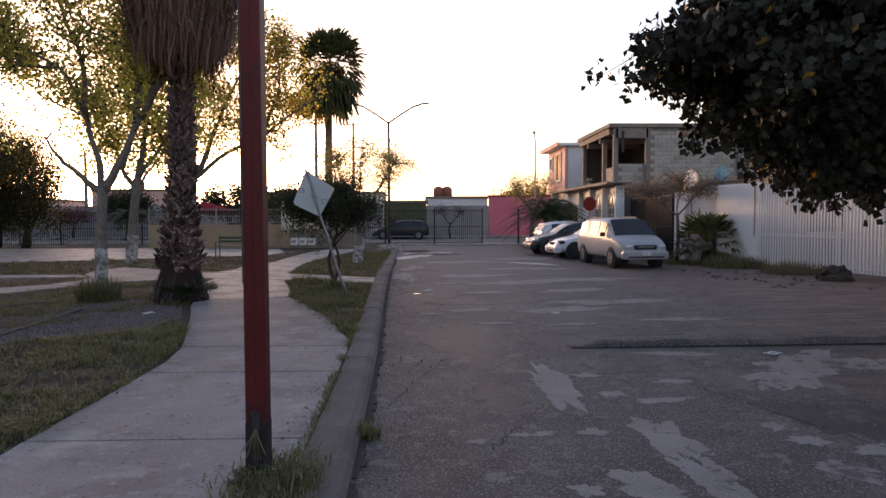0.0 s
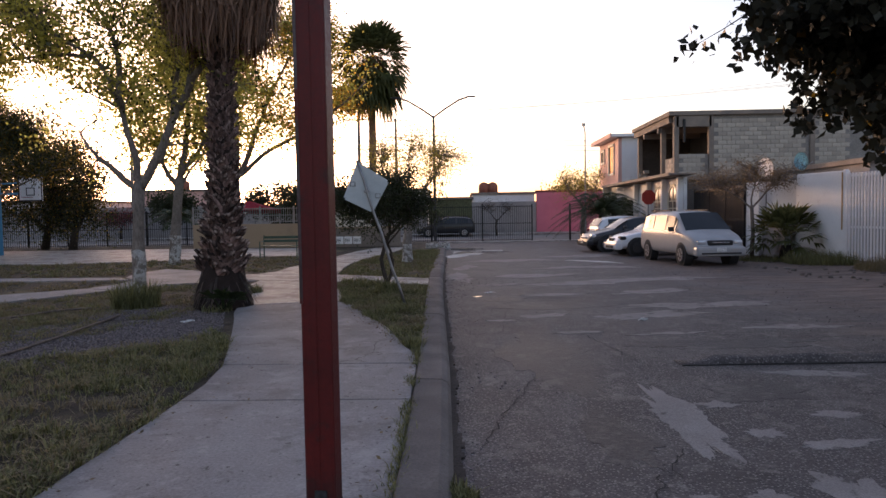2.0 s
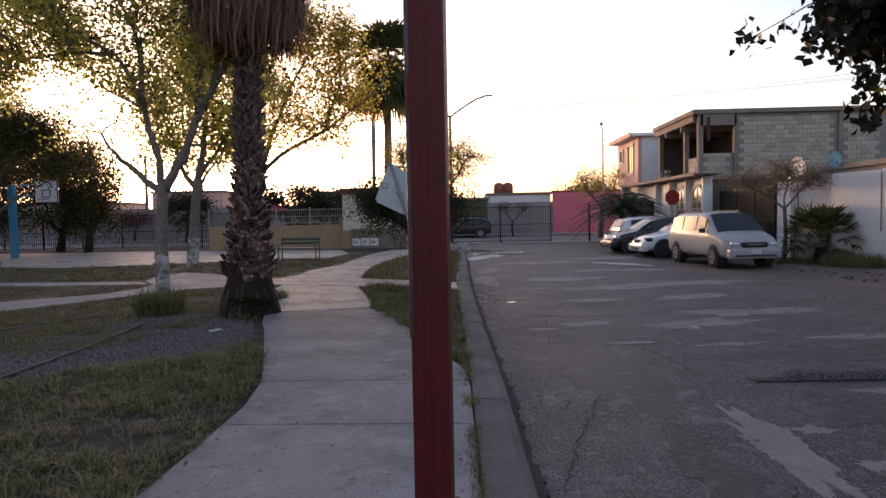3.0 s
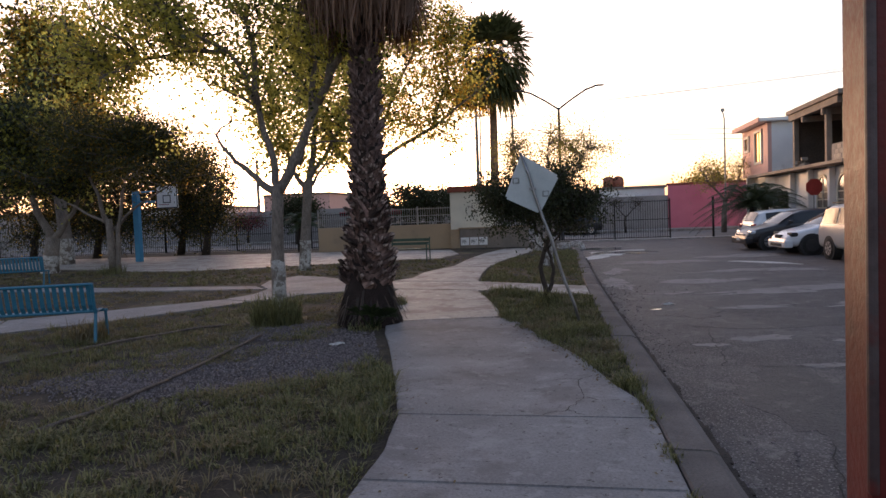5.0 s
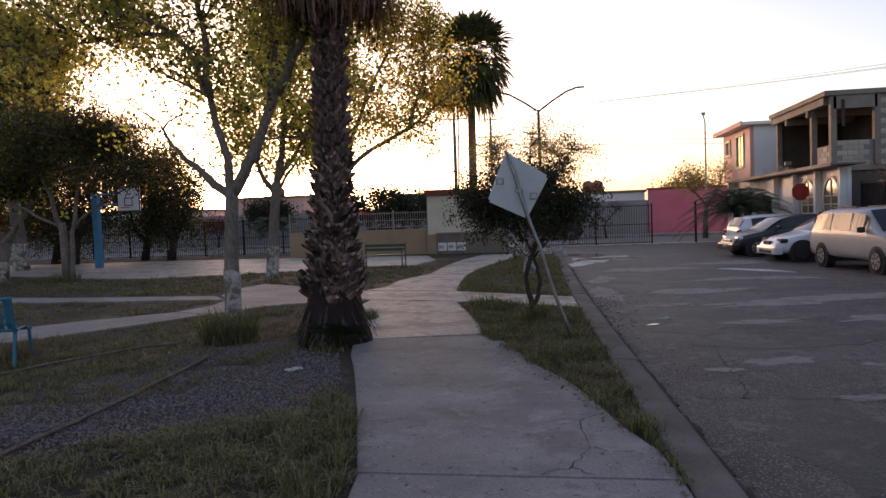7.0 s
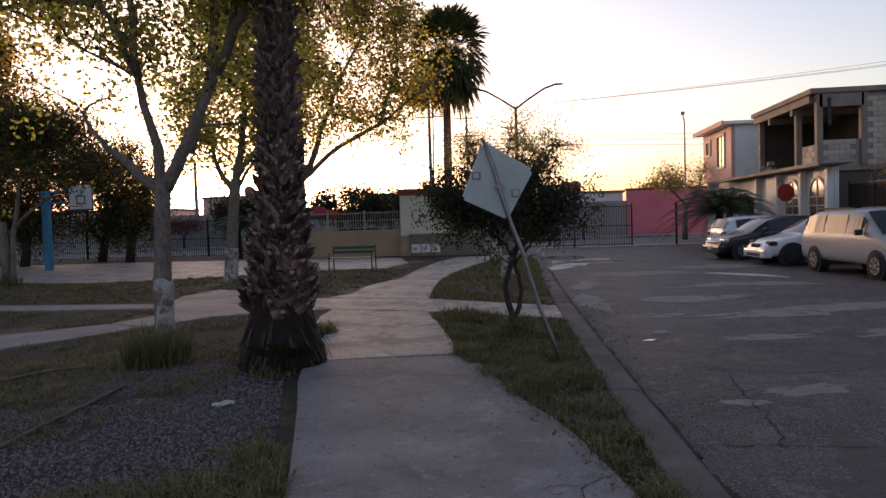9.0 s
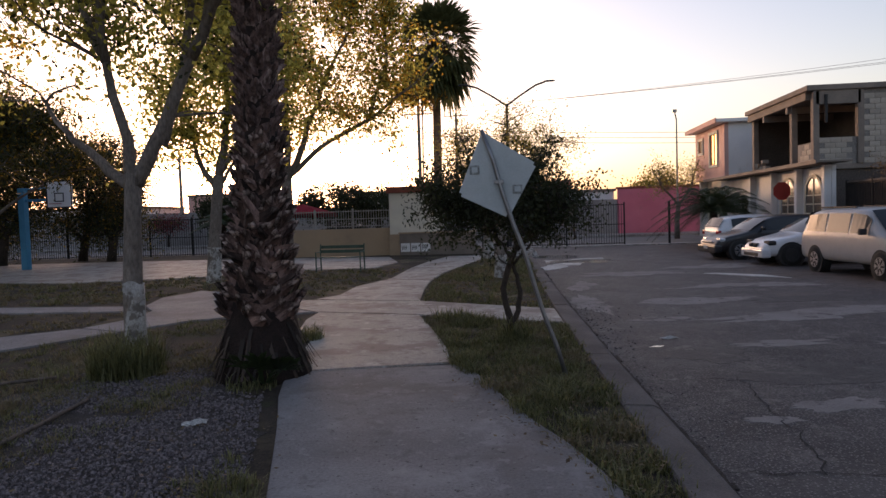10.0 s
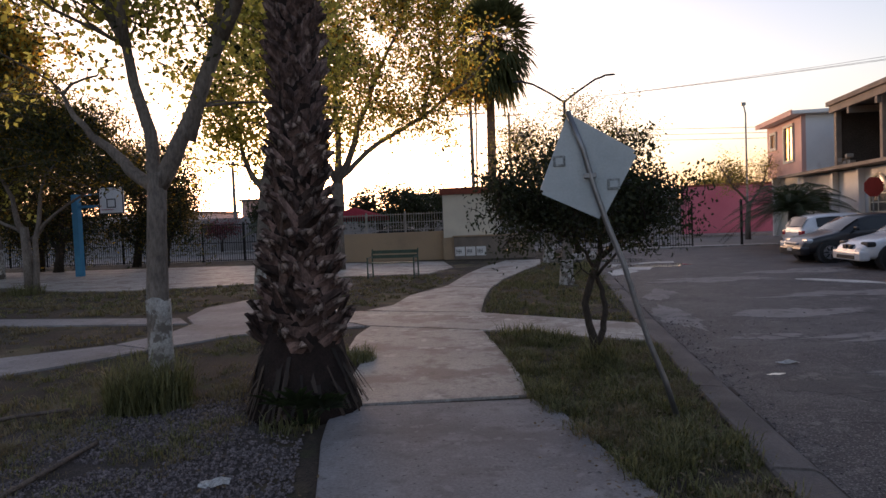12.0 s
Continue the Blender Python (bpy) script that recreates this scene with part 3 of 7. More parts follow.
structure("puddle", drape(blob(0.5, 30.6, 1.2, 0.8, 0.1, 33), 0.012, ROAD_Z), WATER, "shallow puddle on the road")

# speed hump: a low rounded asphalt ridge
bm = bmesh.new()
prev = None
for i in range(41):
    x = 1.9 + 8.2 * i / 40
    y = 8.85 + 0.25 * i / 40 + 0.05 * noise.noise(Vector((x, 0, 0)))
    ring = []
    for a in range(9):
        t = a / 8
        hgt = math.sin(math.pi * t) ** 0.4 * (0.1 if i > 1 else 0.04) * (1 + 0.25 * noise.noise(Vector((x * 2, t * 3, 1))))
        ring.append(bm.verts.new((x, y - 0.14 + 0.28 * t + 0.03 * noise.noise(Vector((x * 5, t, 4))), ROAD_Z - 0.015 + hgt)))
    if prev:
        for a in range(8):
            bm.faces.new((prev[a], ring[a], ring[a + 1], prev[a + 1]))
    else:
        bm.faces.new(ring)
    prev = ring
tagged(link_mesh("speed_hump", bm, ASPHALT, None, True), "low rounded asphalt speed hump across the street", "speed hump")

# dark strip drawn as the shadow line at the hump's front foot
tb = bmesh.new()
for i in range(60):
    x = 1.92 + 8.1 * i / 60
    y = 8.85 + 0.25 * (x - 1.9) / 8.2 - 0.15
    w = 0.018 + 0.014 * noise.noise(Vector((x * 3, 2, 0)))
    box(tb, x, x + 8.1 / 60, y - w, y + w, ROAD_Z - 0.03, ROAD_Z + 0.016 + 0.004 * noise.noise(Vector((x * 5, 0, 0))))
structure("tar_seam", tb, TAR_SHADE, "dark painted shadow line along the speed hump foot")

# kerb of cast lengths with open joints
kerb = structure("kerb", slab(offset_edge(0.02 - KERB_W) + offset_edge(-0.02)[::-1], -0.3, -0.05), KERB, "rounded concrete kerb along the park")


def kerb_piece(y0, y1, lean):
    bm = bmesh.new()
    secs = [(-KERB_W, -0.25), (-KERB_W, -0.01), (0.015 - KERB_W, 0.008), (-0.08, 0.0), (-0.025, -0.03), (0.005, -0.09), (0.012, -0.25)]
    rings = []
    n = 5
    for i in range(n + 1):
        y = y0 + (y1 - y0) * i / n
        rings.append([bm.verts.new((edge_x(y) + dx, y, z + lean * i / n + 0.006 * noise.noise(Vector((y * 3, dx * 9, 2))))) for dx, z in secs])
    for a, b in zip(rings, rings[1:]):
        for k in range(len(secs) - 1):
            bm.faces.new((a[k], a[k + 1], b[k + 1], b[k]))
    bm.faces.new(rings[0][::-1])
    bm.faces.new(rings[-1])
    bmesh.ops.recalc_face_normals(bm, faces=bm.faces)
    return bm


ky = -11.8
kk = 0
for stop in (-9.6, -7.4, -5.2, -3.0, -0.9, 1.3, 3.3, 5.45, 7.75, 9.9, 12.0, 14.1, 16.2, 18.4, 20.5, 22.7, 24.8, 27.0, 29.2, 31.4, 33.6, 35.8, 38.0, 40.6):
    part("kerb_stone", kerb_piece(ky, stop - 0.018, 0.01 * ((kk * 7) % 5 - 2) / 2), KERB, kerb)
    ky = stop
    kk += 1

gd = bmesh.new()
for i in range(330):
    y = -6 + 34 * i / 330
    w = 0.05 + 0.06 * noise.noise(Vector((0, y * 2.2, 1))) + 0.03 * noise.noise(Vector((0, y * 9, 4)))
    if w > 0.015:
        box(gd, edge_x(y) - 0.01, edge_x(y) + 0.012 + w, y, y + 34 / 330, ROAD_Z - 0.04, ROAD_Z + 0.012 + 0.25 * w * 0.2)
structure("gutter_dirt", gd, GUTTER, "dark dirt gathered along the kerb foot")

# park path: cast slabs
path = structure("path", slab([(-2.9, -8), (-0.95, -8), (-0.95, 8.4), (-2.75, 13.3), (-4.2, 13.0), (-3.1, 9.0), (-2.85, 7)], -0.25, -0.09), GUTTER, "pale concrete park path")
LEFT = [(-2.95, -8), (-2.87, 4.6), (-2.85, 6.2), (-2.86, 7.6), (-2.98, 8.45), (-3.4, 9.9), (-3.8, 11.2), (-4.2, 12.4), (-4.42, 13.25)]
RIGHT = [(-0.72, -8), (-0.82, 4.6), (-0.86, 6.2), (-0.9, 7.6), (-0.93, 8.8), (-1.15, 9.35), (-1.5, 10.7), (-1.88, 11.5), (-2.3, 12.75), (-2.66, 13.65)]


def on_line(line, y):
    for (x0, y0), (x1, y1) in zip(line, line[1:]):
        if y <= y1:
            return x0 + (x1 - x0) * (y - y0) / (y1 - y0)
    return line[-1][0]


cuts = [-7.9, -5.8, -3.7, -1.6, 0.5, 2.7, 4.9, 7.05, 8.45, 13.3]
for y0, y1 in zip(cuts, cuts[1:]):
    n = 10
    ls = [y0 + 0.008 + (y1 - y0 - 0.016) * i / n for i in range(n + 1)]
    tilt = 0.35 if y1 > 13 else 0.0
    left = [(on_line(LEFT, y) + 0.012 * noise.noise(Vector((y * 4, 1, 0))), y) for y in ls]
    right = [(on_line(RIGHT, y) + 0.012 * noise.noise(Vector((y * 4, 5, 0))), y + (tilt * (i / n))) for i, y in enumerate(ls)]
    part("path_slab", slab(left + right[::-1], -0.12, 0.004 * noise.noise(Vector((y0, 0, 0))), 0.008), CONCRETE, path)

far_path = structure("path_beyond_joint", slab([(-2.9, 13.8), (-3.2, 15.4), (-4.2, 23), (-3.6, 30), (-5.2, 30), (-5.6, 22), (-5.4, 17.6), (-4.9, 15.8), (-4.3, 13.5)], -0.25, -0.08), GUTTER, "stained older concrete path")
for outl in ([(-4.4, 13.38), (-2.68, 13.79), (-2.8, 14.6), (-2.95, 15.25), (-3.3, 16.6), (-3.55, 17.5), (-5.45, 18.05), (-5.42, 17.2), (-5.2, 16.1), (-4.75, 15.2), (-4.6, 14.3)],
             [(-5.5, 18.09), (-3.55, 17.54), (-2.6, 17.1), (-1.22, 16.5), (-1.27, 18.0), (-2.6, 18.75), (-3.8, 19.4), (-6.2, 19.9), (-6.7, 19.2)],
             [(-6.1, 19.95), (-3.82, 19.45), (-4.0, 21.5), (-4.1, 23.6), (-5.3, 24.4), (-5.8, 22.4), (-5.75, 20.7)],
             [(-5.3, 24.44), (-4.1, 23.65), (-4.0, 26), (-3.6, 29), (-3.2, 31.5), (-3.3, 34), (-4.6, 34), (-5.1, 31), (-5.3, 28)]):
    part("path_slab", slab(outl, -0.12, -0.004 + 0.006 * noise.noise(Vector((outl[0][1], 2, 0))), 0.01), CONCRETE_OLD, far_path)
side = structure("side_path", slab([(-6.9, 18.9), (-7.4, 18.2), (-10.3, 13.9), (-10.4, 14.3), (-8.8, 18.3)], -0.25, -0.08), SOIL, "curving concrete side path")
for outl in ([(-6.25, 19.9), (-6.72, 19.15), (-5.55, 18.05), (-6.6, 17.75), (-7.45, 17.3), (-8.1, 16.2), (-9.0, 16.6), (-8.75, 17.5), (-8.9, 18.6), (-9.5, 19.4), (-9.9, 20.8), (-9.6, 22.2), (-8.6, 21.6), (-7.6, 20.6)],
             [(-8.12, 16.16), (-8.66, 15.2), (-9.7, 13.6), (-10.9, 12.3), (-11.9, 13.9), (-11.2, 14.5), (-10.0, 15.7), (-9.02, 16.55)],
             [(-10.93, 12.27), (-13.2, 10.2), (-16.5, 8.4), (-17.2, 9.7), (-14.2, 11.4), (-11.93, 13.87)],
             [(-9.0, 18.6), (-9.6, 19.35), (-13.8, 19.6), (-20, 20.6), (-28, 23), (-28.2, 21.9), (-20, 19.6), (-13.5, 18.65)]):
    part("path_slab", slab(outl, -0.12, -0.003, 0.01), CONCRETE, side)
structure("court", slab([(-20.5, 27.3), (-18.4, 26.0), (-15.4, 25.2), (-12.2, 26.1), (-10.2, 27.1), (-9.6, 28.2), (-6.6, 28.5), (-6.2, 31), (-7.2, 34.6), (-13, 35.6), (-20, 36), (-30, 36), (-30, 30)], -0.2, -0.002, 0.02), CONCRETE_OLD, "pale concrete court slab in the park")
structure("gravel_bed", slab(blob(-5.85, 10.95, 1.9, 1.9, -0.12, 5, 60, 0.28), -0.2, LAWN_Z + 0.006), GRAVEL_BED, "grey gravel bed beside the path")


# ---- buildings, walls and fences ----
def opening_wall(bm, axis, at, thick, u0, u1, z0, z1, holes):
    """A wall along x or y with rectangular holes (u0, u1, z0, z1) through it."""
    us = sorted({u0, u1, *[h[0] for h in holes], *[h[1] for h in holes]})
    zs = sorted({z0, z1, *[h[2] for h in holes], *[h[3] for h in holes]})
    for a, b in zip(us, us[1:]):
        run = None
        for c, d in zip(zs, zs[1:]):
            mu, mz = (a + b) / 2, (c + d) / 2
            solid = not any(h[0] < mu < h[1] and h[2] < mz < h[3] for h in holes)
            if solid:
                run = [run[0], d] if run else [c, d]
            if (not solid or d == zs[-1]) and run:
                if axis == "x":
                    box(bm, a, b, at, at + thick, run[0], run[1])
                else:
                    box(bm, at, at + thick, a, b, run[0], run[1])
                run = None


def grey_house():
    th = thing("grey_house", pose(0, 0, 0), "unfinished two-storey grey concrete block house with open terrace", "house")
    x0, y0, x1, y1 = 9.4, 33.5, 20.0, 40.2
    part("roof_slab", boxed(x0 - 0.25, x1, y0 - 0.15, y1 + 0.1, 5.92, 6.12, 0.02), RAW_CONC, th)
    part("floor_slab", boxed(x0 - 0.1, x1, y0 - 0.02, y1, 2.95, 3.15, 0.02), RAW_CONC, th)
    part("roof_beam", boxed(x0 - 0.15, x0 + 0.12, y0 + 0.25, y1, 5.62, 5.91), RAW_CONC, th)
    part("roof_beam", boxed(x0 + 0.1, 11.1, y0 - 0.08, y0 + 0.14, 5.4, 5.91), RAW_CONC, th)
    for cy in (35.6, 38.2):
        part("cross_beam", boxed(x0 - 0.14, 12.2, cy - 0.1, cy + 0.1, 5.35, 5.61), RAW_CONC, th)
    for cx, cy, z0 in ((x0, y0, 3.15), (x0, 35.5, 3.15), (11.0, y0, 3.15), (x0, 39.9, 3.15), (15.6, y0, 3.15)):
        part("column", boxed(cx, cx + 0.22, cy - 0.08, cy + 0.16, z0, 5.9, 0.01), RAW_CONC, th)
    wall = bmesh.new()
    opening_wall(wall, "x", y0 + 0.03, 0.14, 11.22, x1, 3.15, 5.92, [])
    box(wall, x0 + 0.22, 11.0, y0 + 0.03, y0 + 0.17, 3.15, 4.15)
    box(wall, x0 + 0.02, x0 + 0.16, y0 + 0.17, 34.9, 3.15, 4.0)
    south = part("block_wall", wall, MORTAR, th, "grey hollow concrete block wall")
    # inner walls and ground floor painted dark for indoor shade
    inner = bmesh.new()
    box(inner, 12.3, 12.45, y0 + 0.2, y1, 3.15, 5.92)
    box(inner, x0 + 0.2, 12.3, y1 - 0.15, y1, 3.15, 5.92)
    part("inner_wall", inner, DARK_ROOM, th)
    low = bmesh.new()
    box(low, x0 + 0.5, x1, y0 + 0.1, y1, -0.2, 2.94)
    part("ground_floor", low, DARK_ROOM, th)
    # blocks: staggered courses, 0.4 x 0.2
    me = bpy.data.meshes.new("concrete_block")
    b = boxed(-0.19, 0.19, -0.02, 0.0, -0.093, 0.093, 0.006)
    b.to_mesh(me)
    b.free()
    me.materials.append(BLOCK)
    rnd = random.Random(4)

    def lay(ax0, ax1, az0, az1, place, ragged=False):
        z = az0 + 0.1
        row = 0
        while z + 0.09 <= az1:
            u = ax0 + (0.2 if row % 2 == 0 else 0.4)
            stop = ax1 - (0.4 * row * 0.5 if ragged else 0)
            while u + 0.19 <= stop:
                o = new("concrete_block", me)
                o.parent = south
                o.matrix_basis = place(u, z + rnd.uniform(-0.004, 0.004), rnd.uniform(-0.006, 0.006))
                u += 0.4
            z += 0.2
            row += 1
    lay(11.24, 15.6, 3.15, 5.9, lambda u, z, d: pose(u, y0 + 0.03 + d, z))
    lay(15.84, 17.6, 3.15, 5.9, lambda u, z, d: pose(u, y0 + 0.03 + d, z))
    lay(x0 + 0.24, 11.0, 3.15, 4.15, lambda u, z, d: pose(u, y0 + 0.03 + d, z))
    lay(y0 + 0.15, 34.9, 3.15, 4.0, lambda u, z, d: pose(x0 + 0.02 + d, u, z, 0, 0, -90), True)
    # rubble and a hanging plant at the terrace edge
    rb = bmesh.new()
    for k in range(14):
        box(rb, -0.14, 0.14, -0.08, 0.08, -0.08, 0.08, 0.01, pose(x0 + rnd.uniform(0.0, 0.3), 39.2 + rnd.uniform(-0.5, 0.5), 3.23 + 0.14 * (k % 4), rnd.uniform(-20, 20), 0, rnd.uniform(0, 90)))
    part("loose_blocks", rb, BLOCK, th)
    part("drain_pipe", pipe([(9.85, 33.4, 4.7), (9.85, 33.4, 5.75)], 0.06), PLASTIC, th, "black drain pipe stub")
    return th


def pipe(pts, r, sides=8):
    bm = bmesh.new()
    tube(bm, pts, r, sides)
    return bm


grey_house()


def arch_panel(bm, y0, y1, z0, zs, x, thick, m=None):
    """The frame of an arched opening in a wall that faces west: a band round it."""
    c, r = (y0 + y1) / 2, (y1 - y0) / 2
    outl = [(y0, z0), (y0, zs)] + [(c - r * math.cos(math.pi * i / 14), zs + r * math.sin(math.pi * i / 14)) for i in range(1, 14)] + [(y1, zs), (y1, z0)]
    outer = []
    for yy, zz in outl:
        if zz <= zs:
            outer.append((yy + (-0.1 if yy < c else 0.1), zz))
        else:
            k = (r + 0.1) / r
            outer.append((c + (yy - c) * k, zs + (zz - zs) * k))
    v = []
    for px in (x, x - thick):
        v.append([bm.verts.new((px, a, b)) for a, b in outl])
        v.append([bm.verts.new((px, a, b)) for a, b in outer])
    n = len(outl)
    for i in range(n - 1):
        bm.faces.new((v[2][i], v[2][i + 1], v[3][i + 1], v[3][i]))
        bm.faces.new((v[0][i], v[0][i + 1], v[2][i + 1], v[2][i]))
        bm.faces.new((v[1][i], v[3][i], v[3][i + 1], v[1][i + 1]))
    return outl


def porch():
    th = thing("porch", pose(0, 0, 0), "white porch with arched windows and a thin canopy", "porch")
    wl_ = bmesh.new()
    opening_wall(wl_, "y", 9.25, 0.15, 31.6, 44.5, -0.15, 3.0, [(32.3, 33.7, 0.95, 2.6), (34.7, 36.1, 0.95, 2.6), (40.4, 41.2, -0.1, 2.1)])
    part("wall", wl_, WHITE, th)
    for a in (32.3, 34.7):
        fb = bmesh.new()
        outl = arch_panel(fb, a, a + 1.4, 0.9, 1.95, 9.24, 0.05)
        fr = part("arched_window", fb, CREAM, th, "white arched window surround")
        gb = bmesh.new()
        gb.faces.new([gb.verts.new((9.232, y, z)) for y, z in outl])
        part("pane", gb, WINDOW_GLASS, fr)
        bars = bmesh.new()
        box(bars, 9.2, 9.226, a + 0.68, a + 0.72, 0.9, 2.62)
        for z in (1.3, 1.65, 1.98):
            box(bars, 9.2, 9.226, a + 0.02, a + 1.38, z - 0.02, z + 0.02)
        part("grille", bars, CREAM, fr)
    for cy in (31.6, 34.0, 36.6, 39.2):
        part("pillar", boxed(9.0, 9.24, cy, cy + 0.24, -0.15, 3.02, 0.015), WHITE, th)
    cb = bmesh.new()
    box(cb, 8.35, 9.5, 30.6, 44.4, 3.06, 3.14, 0.02)
    part("canopy", cb, RAW_CONC, th, "thin concrete canopy with beige edge")
    part("canopy_trim", boxed(8.28, 8.345, 30.55, 44.4, 3.02, 3.15, 0.01), RAW_CONC, th)


porch()


def pink_house():
    th = thing("pink_house", pose(0, 0, 0), "salmon and white two-storey house with flat eaves", "house")
    wb = bmesh.new()
    opening_wall(wb, "y", 9.0, 0.2, 43.0, 48.6, 3.2, 6.0, [(44.2, 45.5, 3.95, 5.6), (47.0, 47.8, 4.8, 5.5)])
    part("west_wall", wb, SALMON, th, "salmon painted street wall")
    sb = bmesh.new()
    box(sb, 9.2, 15, 43.0, 43.2, 3.2, 6.0)
    box(sb, 9.2, 15, 48.4, 48.6, 0, 6.0)
    box(sb, 14.8, 15, 43.2, 48.4, 0, 6.0)
    part("side_wall", sb, WHITE, th, "white side wall")
    part("ground_floor", boxed(9.6, 15, 44.6, 48.4, -0.15, 3.18), CREAM, th)
    part("roof", boxed(8.5, 15.3, 42.6, 48.8, 6.0, 6.18, 0.03), WHITE, th)
    part("roof_fascia", boxed(8.43, 8.495, 42.6, 48.8, 5.97, 6.22, 0.01), SALMON, th)
    for (a, b, c, d) in ((44.2, 45.5, 3.95, 5.6), (47.0, 47.8, 4.8, 5.5)):
        fb = bmesh.new()
        for q in ((a - 0.14, a, c - 0.14, d + 0.14), (b, b + 0.14, c - 0.14, d + 0.14), (a, b, d, d + 0.14), (a, b, c - 0.14, c)):
            box(fb, 8.93, 8.998, *q)
        w = part("window", fb, CREAM, th, "cream window surround")
        part("pane", boxed(9.02, 9.04, a, b, c, d), MIRROR_GLASS, w)
        part("mullion", boxed(8.98, 9.016, (a + b) / 2 - 0.03, (a + b) / 2 + 0.03, c, d), CREAM, w)


pink_house()

# street wall and sheet-metal gate on the houses' side
WALL_B, GATE_END = Vector((10.85, 21.9)), Vector((12.75, 11.5))


def along(p, q, thick, z0, z1, bevel=0.0):
    d = (q - p)
    return boxed(0, d.length, 0, thick, z0, z1, bevel, Matrix.Translation((p.x, p.y, 0)) @ Matrix.Rotation(math.atan2(d.y, d.x), 4, "Z"))


structure("wall_east", along(Vector((10.42, 23.9)), WALL_B, 0.2, -0.2, 2.65, 0.02), WHITE, "white plastered street wall")
structure("wall_east_back", along(Vector((10.2, 25.6)), Vector((10.75, 23.95)), 0.2, -0.2, 2.5, 0.02), WHITE, "white side wall set back from the street")
structure("wall_east_far", along(Vector((9.75, 26.2)), Vector((9.95, 25.62)), 0.3, -0.2, 2.5, 0.02), WHITE, "white gate pillar with a meter box")
structure("yard_wall", boxed(10.1, 10.3, 24.0, 33.3, -0.2, 1.4), GREYWALL)


def slat_gate():
    d = GATE_END - WALL_B
    m = Matrix.Translation((WALL_B.x, WALL_B.y, 0)) @ Matrix.Rotation(math.atan2(d.y, d.x), 4, "Z")
    th = thing("driveway_gate", m, "white driveway gate of upright metal slats, closed", "gate")
    L = d.length
    for z in (0.02, 0.95, 2.45):
        part("rail", boxed(0.06, L, 0.05, 0.09, z, z + 0.07, 0.004), GATE_WHITE, th)
    for u in (0.0, 3.4, 6.8, L):
        part("post", boxed(u - 0.05, u + 0.05, 0.0, 0.1, -0.15, 2.68, 0.006), GATE_WHITE, th)
    me = bpy.data.meshes.new("slat")
    b = boxed(-0.026, 0.026, -0.02, 0.02, 0.04, 2.56, 0.008)
    b.to_mesh(me)
    b.free()
    me.materials.append(GATE_WHITE)
    u = 0.11
    while u < L - 0.1:
        o = new("slat", me)
        o.parent = th
        o.matrix_basis = pose(u, 0, 0)
        u += 0.118
    part("lock_plate", boxed(-0.1, -0.055, -0.02, 0.06, 0.9, 2.6, 0.005), surf("gate_edge_ochre", (0.45, 0.27, 0.12), (0.35, 0.2, 0.09), 6, 40, 0.7, 0.1), th, "mottled ochre gate edge")


slat_gate()


def bar_gate():
    th = thing("yard_gate", pose(9.72, 26.3, 0, 0, 0, 90), "black iron yard gate with upright bars", "gate")
    L = 5.2
    for z in (0.0, 1.15, 2.3):
        part("rail", boxed(0, L, -0.02, 0.02, z, z + 0.06), IRON, th)
    for u in (0, 1.73, 3.46, L):
        part("post", boxed(u - 0.04, u + 0.04, -0.04, 0.04, -0.15, 2.45, 0.005), IRON, th)
    part("top_trim", boxed(-0.05, L + 0.05, -0.03, 0.03, 2.362, 2.42), KERB, th, "pale top rail")
    bb = bmesh.new()
    u = 0.1
    while u < L:
        box(bb, u - 0.03, u + 0.03, -0.012, 0.012, 0.06, 2.3)
        u += 0.105
    tagged(part("bar_infill", bb, IRON, th), kind="stuff")


bar_gate()


def iron_fence(x0, x1, y, top, step, post_every, name="iron_fence", label="black iron park fence with thin upright bars", mat=IRON, base=-0.12, thick=0.011):
    th = thing(name, pose(x0, y, base), label, "fence", "park fence panels")
    L, H = x1 - x0, top - base
    for z in (0.1, H * 0.5, H - 0.08):
        part("rail", boxed(0, L, -0.018, 0.018, z, z + 0.036), mat, th)
    u = 0.0
    while u <= L + 0.01:
        part("post", boxed(u - 0.035, u + 0.035, -0.035, 0.035, 0, H + 0.06, 0.006), mat, th)
        u += post_every
    bb = bmesh.new()
    u = step
    while u < L:
        box(bb, u - thick, u + thick, -thick, thick, 0.05, H)
        u += step
    tagged(part("bar_infill", bb, mat, th), kind="stuff")
    return th


iron_fence(-2.25, 0.72, 41.4, 2.0, 0.125, 2.97, "street_gate", "black iron sliding street gate, closed")
iron_fence(0.73, 3.62, 41.45, 2.0, 0.125, 2.89, "street_gate", "black iron sliding street gate, closed")
part("gate_wheel", boxed(-0.06, 0.06, -0.05, 0.05, 0.0, 0.14, 0.02), IRON, bpy.data.objects["street_gate.001"], "dark gate guide block")
bpy.data.objects["gate_wheel"].location = (0.0, -0.1, 0.0)
tagged(link_mesh("gate_post", boxed(5.78, 5.88, 41.4, 41.5, -0.15, 2.05, 0.01), IRON), "black square iron gate post standing alone", "post")
for k in range(6):
    iron_fence(-14.4 - 7.2 * (k + 1), -14.4 - 7.2 * k - 0.02, 41.4, 1.95, 0.13, 2.4)
iron_fence(-3.55, -2.28, 41.4, 1.95, 0.13, 1.27)

structure("wall_tan", boxed(-14.4, -7.42, 36.3, 36.5, -0.2, 1.2, 0.02), TAN, "low tan rendered wall")
iron_fence(-14.4, -7.45, 36.4, 2.05, 0.115, 1.75, "railing", "pale metal railing on the tan wall", GALV, 1.2, 0.01)


